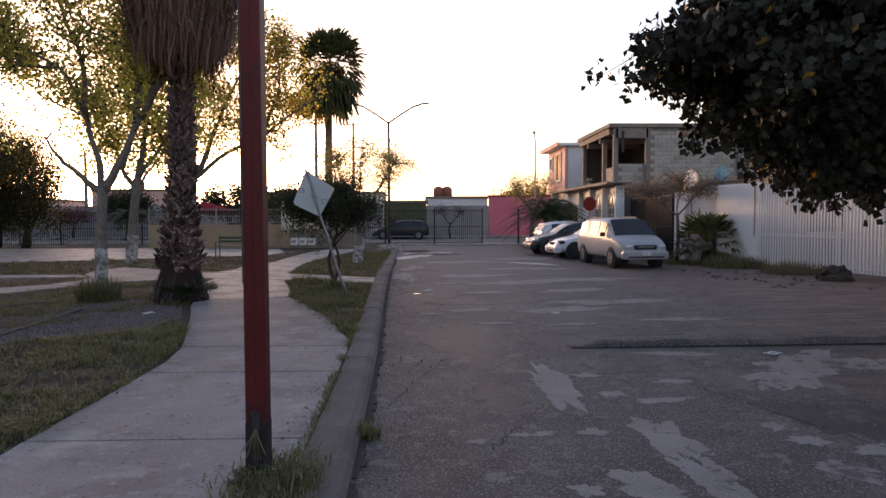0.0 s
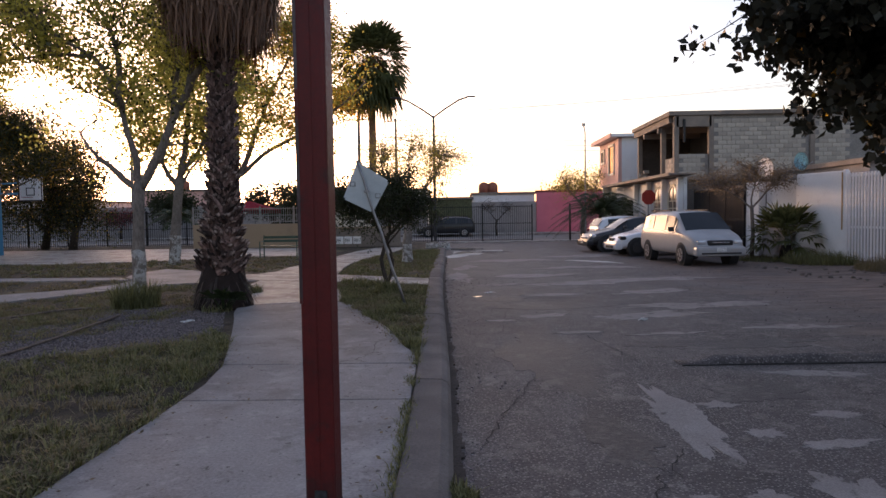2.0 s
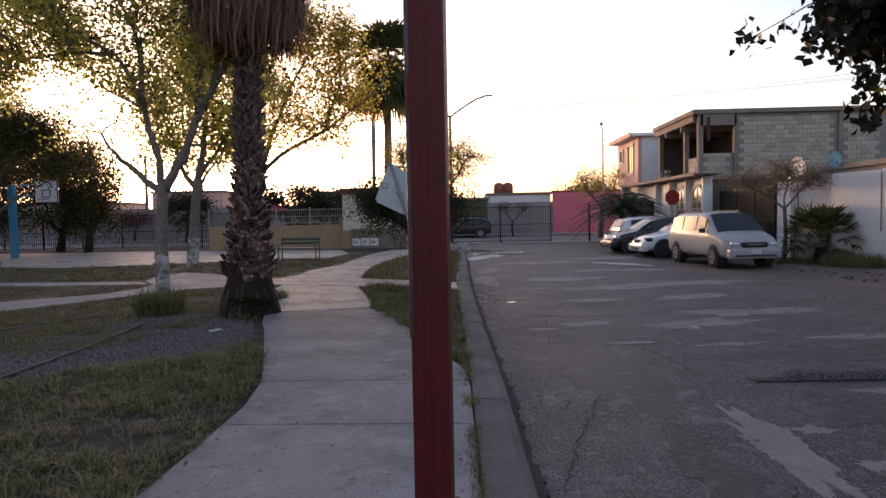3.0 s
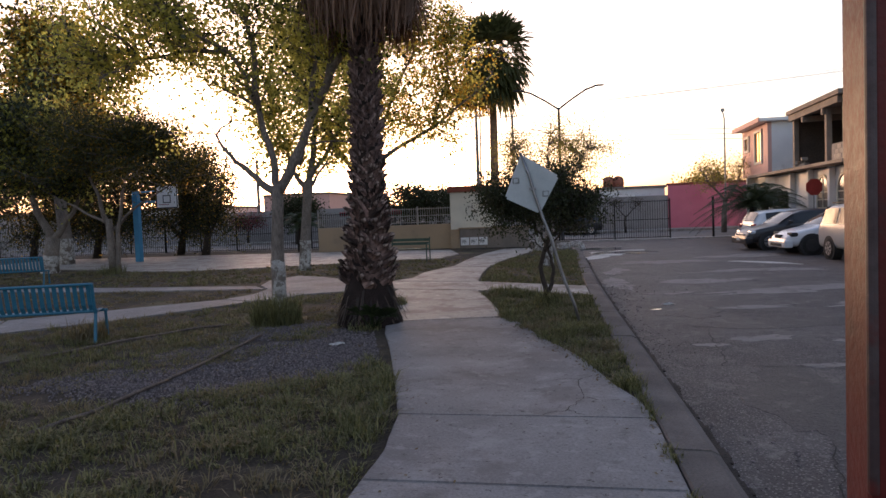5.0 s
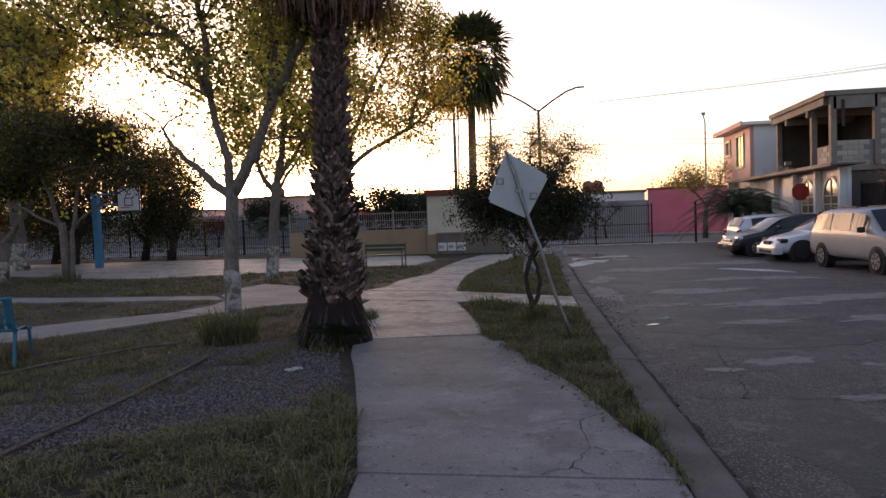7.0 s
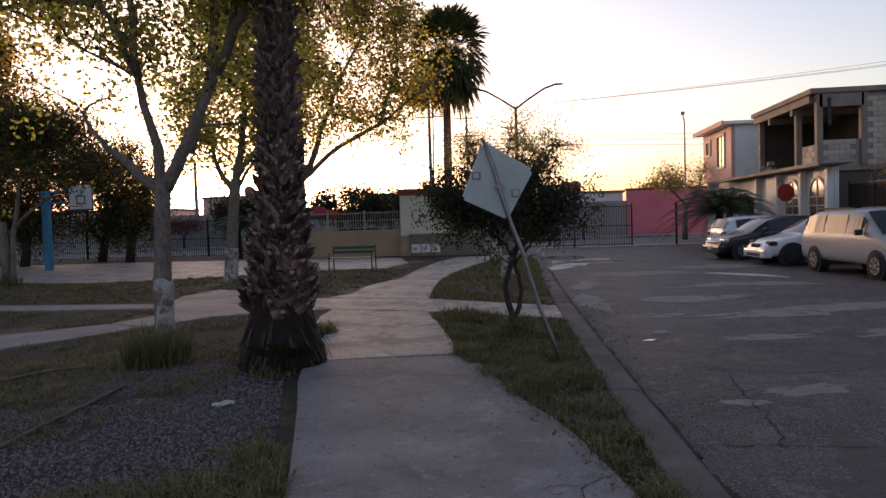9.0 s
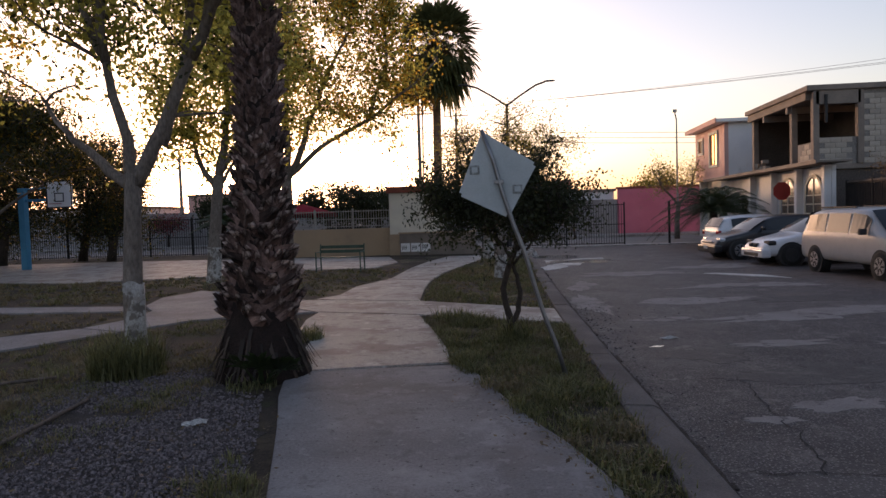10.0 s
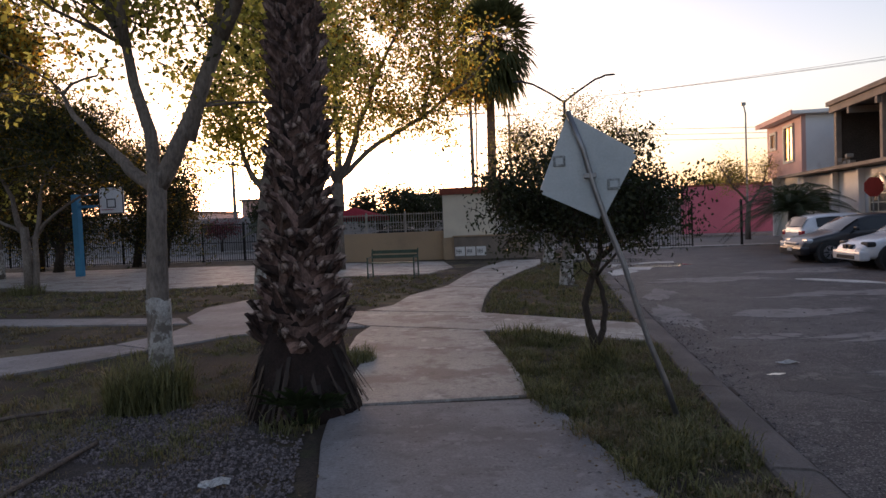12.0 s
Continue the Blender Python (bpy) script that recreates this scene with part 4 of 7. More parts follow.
def pump_house():
    th = thing("pump_house", pose(0, 0, 0), "small white utility kiosk with a brick-red cap", "kiosk")
    part("wall", boxed(-7.4, -5.2, 36.0, 38.2, 0.9, 2.72, 0.01), CREAM, th, "cream white painted wall")
    part("plinth", boxed(-7.43, -6.96, 35.97, 38.2, -0.1, 0.9, 0.01), TAN, th)
    part("cap", boxed(-7.5, -5.1, 35.9, 38.3, 2.72, 3.0, 0.02), BRICKRED, th, "brick-red roof edge")
    base = part("meter_wall", boxed(-6.955, -3.6, 35.85, 36.2, -0.1, 0.92, 0.015), RAW_CONC, th, "grey cement meter wall")
    part("meter_wall_cap", boxed(-7.0, -3.55, 35.8, 36.25, 0.92, 0.98, 0.01), TAN, base)
    for u in (-6.9, -6.45, -6.0):
        part("meter_box", boxed(u, u + 0.4, 35.82, 35.85, 0.12, 0.5, 0.006), WHITE, base, "scrawled white meter box door")
    bb = bmesh.new()
    for i in range(13):
        u = -5.15 + 0.12 * i
        box(bb, u - 0.012, u + 0.012, 36.02, 36.044, 0.98, 2.6)
    part("bars", bb, IRON, th)
    part("rail", boxed(-5.2, -3.6, 36.0, 36.06, 2.58, 2.64), IRON, th)
    part("post", boxed(-3.68, -3.6, 36.0, 36.08, 0.98, 2.66), CREAM, th)
    for k in range(3):
        part("scrawl", scrawl(-6.85 + 0.45 * k), PLASTIC, base, "dark scrawl on a meter box")


def scrawl(u):
    bm = bmesh.new()
    for j in range(4):
        box(bm, u + 0.06 * j, u + 0.06 * j + 0.02, 35.814, 35.819, 0.2 + 0.03 * (j % 2), 0.4)
    box(bm, u, u + 0.22, 35.814, 35.819, 0.3, 0.32)
    return bm


pump_house()

# low walls and houses across the far street
structure("wall_pink", boxed(5.4, 22, 55.4, 55.7, -0.2, 3.15, 0.02), PINK, "long pink painted street wall")
structure("wall_pink_cap", boxed(5.3, 22, 55.35, 55.75, 3.15, 3.3, 0.02), BRICKRED)
structure("wall_pale", boxed(0.3, 5.38, 55.5, 55.8, -0.2, 2.45, 0.02), GREYWALL, "grey street wall with worn render")
structure("wall_grey_west", boxed(-60, -3.2, 55.5, 55.8, -0.2, 2.5, 0.02), GREYWALL, "long grey street wall")


def row_house(name, x0, x1, y0, y1, h, mat, label, wins, tank=None):
    th = thing(name, pose(0, 0, 0), label, "house", "houses across the far street")
    wb = bmesh.new()
    opening_wall(wb, "x", y0, 0.2, x0, x1, -0.2, h, [(x0 + a, x0 + b, c, d) for a, b, c, d in wins])
    box(wb, x0, x0 + 0.2, y0 + 0.2, y1, -0.2, h)
    box(wb, x1 - 0.2, x1, y0 + 0.2, y1, -0.2, h)
    box(wb, x0, x1, y1, y1 + 0.2, -0.2, h)
    part("wall", wb, mat, th)
    part("roof", boxed(x0 - 0.15, x1 + 0.15, y0 - 0.15, y1 + 0.3, h, h + 0.18, 0.02), RAW_CONC, th)
    for a, b, c, d in wins:
        w = part("window", boxed(x0 + a - 0.06, x0 + b + 0.06, y0 - 0.03, y0 - 0.004, c - 0.1, c - 0.004), CREAM, th)
        part("pane", boxed(x0 + a, x0 + b, y0 + 0.08, y0 + 0.1, c, d), WINDOW_GLASS, w)
    for tx in tank or ():
        bm = bmesh.new()
        tube(bm, [(tx, y0 + 2, h + 0.18), (tx, y0 + 2, h + 0.8), (tx, y0 + 2, h + 1.0), (tx, y0 + 2, h + 1.12)], [0.45, 0.45, 0.36, 0.12], 14)
        part("water_tank", bm, TERRACOTTA, th, "terracotta coloured roof water tank", True)


row_house("white_row_house", 0.4, 5.5, 58, 66, 3.1, WHITE, "low white house behind the grey wall", [(1, 2, 1.0, 2.1)], (1.4, 2.15))
row_house("olive_shop", -3.1, 0.3, 55.3, 62, 2.7, OLIVE, "small shop with olive front and dark doorway", [(0.3, 3.1, 0.0, 1.4)])
row_house("salmon_house", -30, -23.5, 63, 70, 4.0, SALMON, "salmon house with small windows", [(1, 2, 2.2, 3.3), (4, 5, 2.2, 3.3)], (-26.5,))
row_house("white_flat_house", -42, -33, 60, 68, 3.1, WHITE, "low white flat-roofed house", [(1, 2.2, 1, 2.2)])
row_house("grey_flat_house", -62, -46, 60, 68, 3.2, GREYWALL, "low grey flat-roofed house", [(2, 3.2, 1, 2.2)])
# cream house made wider and higher to keep low sun off the street
row_house("cream_house", -14.5, -3.6, 60, 68, 3.6, CREAM, "low cream house beyond the far street, widened to block sun", [(1, 2.2, 1, 2.2)])
row_house("distant_house", 10, 22, 70, 78, 3.6, RAW_CONC, "bare concrete house with rooftop box", [(2, 3.2, 1, 2.2)], (12.0,))
row_house("yard_house", 13.6, 21, 13, 21.5, 3.5, CREAM, "cream single-storey house behind the gate", [(2, 3.5, 1, 2.2)])
row_house("carport_house", 12.8, 20, 24, 30.5, 3.0, GREYWALL, "grey house behind the white wall", [(1, 2.4, 1, 2.1)])
# out of view: added to cut the sky light from behind the walker
row_house("unseen_rear_block", -40, 40, -34, -26, 5.5, GREYWALL, "unseen grey front added behind the walker to block sky", [(10, 12, 1, 2.2), (30, 32, 1, 2.2)])


def dish(name, at, r, mat, label, turn):
    th = thing(name, pose(*at, 0, 0, turn), label, "satellite dish")
    bm = bmesh.new()
    c = bm.verts.new((0, 0.12, 0))
    prev = [c]
    rings = []
    for k in range(1, 5):
        q = r * k / 4
        rings.append([bm.verts.new((q * math.cos(2 * math.pi * i / 20), 0.12 - 0.12 * (k / 4) ** 2, q * math.sin(2 * math.pi * i / 20))) for i in range(20)])
    for i in range(20):
        bm.faces.new((c, rings[0][i], rings[0][(i + 1) % 20]))
    for a, b in zip(rings, rings[1:]):
        for i in range(20):
            bm.faces.new((a[i], b[i], b[(i + 1) % 20], a[(i + 1) % 20]))
    bmesh.ops.solidify(bm, geom=bm.faces[:], thickness=0.015)
    part("reflector", bm, mat, th, "", True)
    part("mast", pipe([(0, 0.15, 0), (0, 0.3, -0.1), (0, 0.3, -r - 0.25)], 0.025), GALV, th)
    part("feed_arm", pipe([(0, 0, -r * 0.9), (0, -0.45, -0.05)], 0.015), GALV, th)


dish("satellite_dish", (10.75, 24.3, 3.1), 0.3, DISH_BLUE, "pale blue satellite dish on the white wall", 20)
dish("satellite_dish", (10.1, 25.45, 2.95), 0.38, WHITE, "white satellite dish above the gate pillar", 25)


# ---- trees, palms and shrubs ----
def quads(name, pts, mat, parent, label=""):
    """One mesh of many four-cornered pieces; pts is (n, 4, 3)."""
    pts = np.asarray(pts, dtype=np.float32)
    n = len(pts)
    me = bpy.data.meshes.new(name)
    me.vertices.add(4 * n)
    me.vertices.foreach_set("co", pts.reshape(-1))
    me.loops.add(4 * n)
    me.loops.foreach_set("vertex_index", np.arange(4 * n, dtype=np.int32))
    me.polygons.add(n)
    me.polygons.foreach_set("loop_start", np.arange(0, 4 * n, 4, dtype=np.int32))
    me.polygons.foreach_set("loop_total", np.full(n, 4, dtype=np.int32))
    me.update(calc_edges=True)
    me.validate()
    me.materials.append(mat)
    ob = new(name, me)
    if parent is not None:
        ob.parent = parent
    return tagged(ob, label, kind="stuff")


def leaf_quads(rng, centres, length, width, droop=0.3, flat=0.0):
    """Pointed leaves of random turn about the given centres."""
    n = len(centres)
    d = rng.normal(size=(n, 3))
    d[:, 2] -= droop * 1.5
    d /= np.linalg.norm(d, axis=1)[:, None] + 1e-9
    e = rng.normal(size=(n, 3))
    if flat:
        e[:, 2] *= 1 - flat
    s = np.cross(d, e)
    s /= np.linalg.norm(s, axis=1)[:, None] + 1e-9
    L = (length * rng.uniform(0.6, 1.3, n))[:, None]
    W = (width * rng.uniform(0.6, 1.3, n))[:, None]
    c = np.asarray(centres)
    up = np.cross(s, d) * L * 0.12
    return np.stack([c - d * L * 0.5, c + s * W * 0.5 + up, c + d * L * 0.5, c - s * W * 0.5 + up], axis=1)


def curved(rnd, p, q, n, wob, sag=0.0):
    p, q = Vector(p), Vector(q)
    out = []
    a, b = rnd.uniform(0, 9), rnd.uniform(0, 9)
    for i in range(n + 1):
        t = i / n
        v = p.lerp(q, t)
        k = math.sin(math.pi * t) * wob
        v += Vector((math.sin(a + 4 * t), math.sin(b + 5 * t), 0.5 * math.cos(a + 3 * t))) * k
        v.z += sag * math.sin(math.pi * t)
        out.append(v)
    return out


def crown_tree(name, at, label, trunk, radii, limbs, centre, size, twigs, leaves, leaf, mat, seed, bark=BARK, spread=0.28, category="tree", group="park trees",
               white=0.0, droop=0.3, clump=0.5, lower=-0.55, twig_r=0.02, bare=0.0, parts_mat=None, stray=0.13, core=0.45):
    """A tree: a trunk line, main limbs, twigs to points in an uneven crown, leaves in clumps about the twigs."""
    rnd, rng = random.Random(seed), np.random.default_rng(seed)
    th = thing(name, pose(*at), label, category, group)
    bm = bmesh.new()
    tube(bm, trunk, radii, 12)
    for v in bm.verts:
        v.co += Vector((noise.noise(v.co * 3.1), noise.noise(v.co * 3.1 + Vector((5, 0, 0))), 0)) * 0.18 * radii[0]
    part("trunk", bm, bark, th, "", True)
    if white:
        wb = bmesh.new()
        pts, rr = [], []
        for i in range(6):
            z = white * i / 5
            t = z / max(trunk[1][2], 0.01)
            p = Vector(trunk[0]).lerp(Vector(trunk[1]), min(t, 1))
            pts.append(p)
            rr.append((radii[0] + (radii[1] - radii[0]) * min(t, 1)) * 1.05 + 0.008)
        tube(wb, pts, rr, 14)
        for v in wb.verts:
            v.co += Vector((noise.noise(v.co * 3.1), noise.noise(v.co * 3.1 + Vector((5, 0, 0))), 0)) * 0.18 * radii[0]
            if v.co.z > white - 0.01:
                v.co.z += 0.12 * noise.noise(v.co * 14)
        part("limewash_band", wb, LIMEWASH, th, "flaking white limewash round the trunk foot", True)
    bb = bmesh.new()
    main = []
    for lp, r0, r1 in limbs:
        full = []
        for a, b in zip(lp, lp[1:]):
            seg = curved(rnd, a, b, 4, 0.05 * (Vector(b) - Vector(a)).length)
            full += seg if not full else seg[1:]
        n = len(full)
        tube(bb, full, [r0 + (r1 - r0) * i / (n - 1) for i in range(n)], 8)
        main.append(full)
    c, s = Vector(centre), Vector(size)
    anchors = []
    for k in range(twigs):
        while True:
            d = Vector((rnd.gauss(0, 1), rnd.gauss(0, 1), rnd.gauss(0, 1))).normalized()
            if d.z > lower:
                break
        q = c + Vector((d.x * s.x, d.y * s.y, d.z * s.z)) * rnd.uniform(core, 1.0) * (1.28 if rnd.random() < stray else 1.0) * (1 + 0.35 * noise.noise(d * 2.2 + Vector((seed, 0, 0))))
        best = min((p for line in main for p in line[len(line) // 3:]), key=lambda p: (p - q).length + 0.35 * abs(p.z - q.z + 0.4))
        line = curved(rnd, best, q, 6, 0.1 * (q - best).length, 0.06 * (q - best).length)
        r = twig_r * rnd.uniform(0.6, 1.4)
        tube(bb, line, [r * (1 - 0.8 * i / 6) for i in range(7)], 5, False)
        if rnd.random() < bare:
            continue
        for p in line[2:]:
            for _ in range(2):
                anchors.append(tuple(p + Vector((rnd.gauss(0, clump), rnd.gauss(0, clump), rnd.gauss(0, clump * 0.7))) * 0.6))
        for j in range(2):
            a = line[rnd.randint(2, 5)]
            e = a + Vector((rnd.gauss(0, 1), rnd.gauss(0, 1), rnd.gauss(0, 0.7))) * clump * 0.8
            tube(bb, [a, a.lerp(e, 0.5) + Vector((0, 0, 0.03)), e], [r * 0.5, r * 0.35, r * 0.12], 4, False)
            anchors.append(tuple(e))
    tagged(part("branchwork", bb, bark, th, "", True), kind="stuff")
    an = np.array(anchors)
    if leaves and len(an):
        share = parts_mat or [(mat, 1.0)]
        for mt, fr in share:
            n = int(leaves * fr)
            pick = an[rng.integers(0, len(an), n)]
            pos = pick + rng.normal(size=(n, 3)) * spread
            quads("crown", leaf_quads(rng, pos, leaf[0], leaf[1], droop), mt, th)
    return th


# white-footed poplar beside the path
crown_tree("poplar_tree", (-6.4, 13.75, LAWN_Z), "grey forked tree with limewashed foot and sparse leaves",
           [(0, 0, -0.1), (0.0, 0.0, 1.0), (0.04, 0, 1.7), (0.08, 0, 2.28)], [0.125, 0.1, 0.095, 0.1],
           [([(0.08, 0, 2.15), (-0.02, 0.0, 2.85), (-0.25, 0.1, 3.6), (-0.8, 0.2, 4.6), (-1.9, 0.4, 5.3)], 0.075, 0.02),
            ([(0.08, 0, 2.15), (0.38, 0.05, 2.7), (0.8, 0.1, 3.6), (1.3, 0.1, 5.0), (1.5, 0.3, 7.0)], 0.095, 0.03),
            ([(0.8, 0.1, 3.6), (1.6, 0.0, 4.7), (2.3, -0.3, 6.2)], 0.075, 0.02),
            ([(0.06, 0, 2.1), (-0.35, 0.1, 2.42), (-0.75, 0.15, 2.72), (-1.1, 0.2, 3.2)], 0.075, 0.02),
            ([(0.42, 0.05, 2.6), (0.6, 0.6, 4.4), (0.3, 1.0, 6.4)], 0.07, 0.02),
            ([(-0.25, 0.1, 3.6), (-0.3, -0.1, 5.0), (-0.9, -0.3, 6.4)], 0.06, 0.015), ([(-0.8, 0.2, 4.6), (-1.6, 0, 4.6), (-2.8, -0.2, 4.4)], 0.04, 0.012)],
           (-0.9, 0.2, 5.3), (3.5, 2.2, 2.3), 300, 25000, (0.08, 0.058), LEAF_LIT, 11, white=1.0, spread=0.13, clump=0.33, lower=-0.9, bare=0.15, twig_r=0.015,
           parts_mat=[(LEAF_LIT, 0.88), (LEAF_DARK, 0.12)])
# leaning tree by the court, crown lit from behind
crown_tree("poplar_tree", (-10.4, 24.6, LAWN_Z), "leaning grey tree with limewashed foot and backlit leaves",
           [(0, 0, -0.1), (0.08, 0, 1.0), (0.2, 0, 2.2), (0.3, 0, 3.0)], [0.19, 0.16, 0.145, 0.14],
           [([(0.3, 0, 2.9), (0.5, 0.1, 4.2), (0.5, 0.3, 6.4), (0.8, 0.3, 8.5)], 0.13, 0.03),
            ([(0.25, 0, 2.6), (-0.4, 0.2, 3.6), (-1.0, 0.3, 5.2)], 0.1, 0.03),
            ([(0.3, 0, 3.0), (1.2, 0.2, 4.4), (2.2, 0.2, 6.0)], 0.09, 0.03),
            ([(0.28, 0, 2.7), (0.9, 0, 3.5), (1.5, 0, 4.6)], 0.06, 0.02)],
           (0.3, 0, 5.9), (2.5, 2.2, 3.3), 170, 21000, (0.115, 0.085), LEAF_LIT, 12, white=1.2, spread=0.2, clump=0.45, lower=-0.85,
           parts_mat=[(LEAF_LIT, 0.9), (LEAF_DARK, 0.1)])
# broad tree behind, whose limb reaches out over the court
crown_tree("poplar_tree", (-10.6, 31.5, LAWN_Z), "tall spreading tree with golden backlit leaves",
           [(0, 0, -0.1), (0.05, 0, 1.5), (0.1, 0, 3.2)], [0.26, 0.22, 0.2],
           [([(0.1, 0, 3.3), (1.8, 0, 4.6), (3.4, 0, 5.4), (5.0, 0, 6.5), (6.0, 0, 7.4)], 0.11, 0.03),
            ([(0.1, 0, 3.2), (1.4, 0, 6.0), (3.0, 0.2, 9.5)], 0.15, 0.03),
            ([(3.4, 0, 5.4), (4.0, 0, 7.0), (4.2, 0.2, 9.6)], 0.08, 0.02),
            ([(0.1, 0, 3.2), (0.2, 0, 6.5), (0.6, 0.2, 10.5)], 0.14, 0.03),
            ([(0.1, 0, 3.2), (-1.4, 0.3, 5.5), (-2.2, 0.3, 8.0)], 0.12, 0.03)],
           (1.9, 0, 7.4), (4.0, 2.6, 4.0), 230, 23000, (0.14, 0.1), LEAF_LIT, 13, spread=0.26, clump=0.5, lower=-0.8,
           parts_mat=[(LEAF_LIT, 0.6), (LEAF_GOLD, 0.25), (LEAF_DARK, 0.15)])
# yellowing trees on the west side of the park
crown_tree("yellowing_tree", (-25.2, 31.5, LAWN_Z), "tall tree with yellowing leaves and whitewashed foot",
           [(0, 0, -0.1), (0, 0, 1.4), (-0.2, 0, 3.4)], [0.33, 0.28, 0.25],
           [([(-0.2, 0, 3.2), (-0.6, 0, 6), (-0.2, 0, 10)], 0.2, 0.04), ([(-0.2, 0, 3.2), (0.6, 0, 6), (1.5, 0, 9.0)], 0.16, 0.03), ([(-0.2, 0, 3.2), (-2, 0, 5.4), (-3.2, 0, 7.5)], 0.14, 0.03)],
           (-0.2, 0, 8.0), (3.3, 2.6, 4.7), 190, 24000, (0.22, 0.16), LEAF_GOLD, 14, white=1.25, spread=0.3, lower=-0.9, parts_mat=[(LEAF_GOLD, 0.4), (LEAF_LIT, 0.3), (LEAF_DARK, 0.3)])
crown_tree("yellowing_tree", (-21.6, 26.2, LAWN_Z), "leaning forked tree with whitewashed foot",
           [(0, 0, -0.1), (0.1, 0, 0.7), (0.25, 0, 1.4)], [0.32, 0.27, 0.25],
           [([(0.25, 0, 1.3), (-0.5, 0, 2.8), (-1.0, 0, 5), (-1.2, 0, 7)], 0.16, 0.03), ([(0.25, 0, 1.3), (1.2, 0, 2.3), (2.2, 0, 4.2)], 0.14, 0.03)],
           (-0.3, 0, 4.6), (2.6, 2.2, 2.4), 150, 16000, (0.18, 0.12), LEAF_DARK, 15, white=0.8, spread=0.26, lower=-0.7, parts_mat=[(LEAF_LIT, 0.4), (LEAF_DARK, 0.6)])
crown_tree("feathery_tree", (-18.1, 25.3, LAWN_Z), "many-stemmed feathery tree, dark green turning brown",
           [(0, 0, -0.1), (-0.05, 0, 1.1), (-0.1, 0, 2.0)], [0.15, 0.13, 0.12],
           [([(-0.1, 0, 1.8), (-0.6, 0, 3.2), (-1.0, 0, 4.6)], 0.09, 0.02), ([(0.2, 0, 0.0), (0.25, 0, 1.6), (0.7, 0, 3.4), (1.2, 0, 4.4)], 0.1, 0.02), ([(0.0, 0.1, 1.6), (1.4, 0, 2.6), (2.6, 0, 3.2)], 0.06, 0.02),
            ([(-0.1, 0, 1.8), (-1.4, 0, 2.5), (-2.4, 0, 3.0)], 0.06, 0.02)],
           (0.5, 0, 4.2), (3.6, 2.2, 2.1), 270, 30000, (0.15, 0.05), LEAF_FEATHER, 16, spread=0.2, lower=-0.4, droop=0.1, stray=0.3, clump=0.4, parts_mat=[(LEAF_FEATHER, 0.62), (LEAF_DARK, 0.3), (LEAF_GOLD, 0.08)])
for k, (x, y, h, wd) in enumerate(((-27.5, 36.5, 6.4, 3.4), (-23.3, 38.0, 6.6, 3.2), (-32, 37, 6.6, 3.6), (-38, 36, 6.6, 3.8), (-29, 28, 6.4, 3.0), (-25.4, 35.2, 7.2, 3.2), (-21.3, 37.2, 6.2, 2.6))):
    crown_tree("mesquite_tree", (x, y, LAWN_Z), "dark low spreading mesquite tree", [(0, 0, -0.1), (0.1, 0, 0.6), (0.25, 0, 1.2)], [0.22, 0.19, 0.17],
               [([(0.25, 0, 1.1), (0.9, 0, 2.2), (1.4, 0, h * 0.75)], 0.12, 0.03), ([(0.2, 0, 0.9), (-0.6, 0, 1.9), (-1.2, 0, h * 0.7)], 0.12, 0.03), ([(0.2, 0, 1.2), (0.2, 0.3, 2.6), (0, 0.3, h * 0.8)], 0.1, 0.03)],
               (0, 0, h * 0.52), (wd, 2.0, h * 0.48), 150, 13000, (0.16, 0.07), LEAF_DARK, 20 + k, BARK_DARK, spread=0.3, lower=-0.92, droop=0.25,
               stray=0.3, parts_mat=[(LEAF_DARK, 0.55), (LEAF_FEATHER, 0.33), (LEAF_BROWN, 0.09), (LEAF_GOLD, 0.03)])
# twisted shrub tree behind the fallen sign
crown_tree("shrub_tree", (-2.0, 15.25, LAWN_Z), "small dark leafy tree with twisted double stem",
           [(0, 0, -0.1), (0.0, 0, 0.25), (-0.06, 0, 0.45), (-0.1, 0, 0.68), (-0.02, 0, 0.95), (0.1, 0, 1.25)], [0.06, 0.052, 0.042, 0.04, 0.038, 0.036],
           [([(0.02, 0, 0.22), (0.1, 0.05, 0.38), (0.13, 0.05, 0.6), (0.1, 0.05, 0.82), (0.04, 0.04, 1.02), (-0.06, 0.02, 1.25), (-0.5, 0.0, 1.6), (-1.0, 0, 1.85)], 0.04, 0.012), ([(0.1, 0, 1.2), (0.12, 0, 1.7), (0.3, 0.1, 2.3)], 0.032, 0.012),
            ([(0.1, 0, 1.2), (0.5, 0.1, 1.6), (1.0, 0.1, 1.9)], 0.032, 0.012), ([(-0.14, 0.02, 1.25), (-0.2, 0.2, 1.8), (-0.3, 0.2, 2.35)], 0.03, 0.01), ([(0.05, 0, 1.0), (0.3, -0.1, 1.3), (0.5, -0.1, 1.5)], 0.02, 0.008)],
           (-0.08, 0.05, 1.86), (1.3, 1.0, 0.66), 230, 19000, (0.06, 0.03), LEAF_DARK, 31, BARK_DARK, spread=0.07, clump=0.2, lower=-0.8, twig_r=0.009, group="verge trees", droop=0.5, stray=0.3, core=0.3)
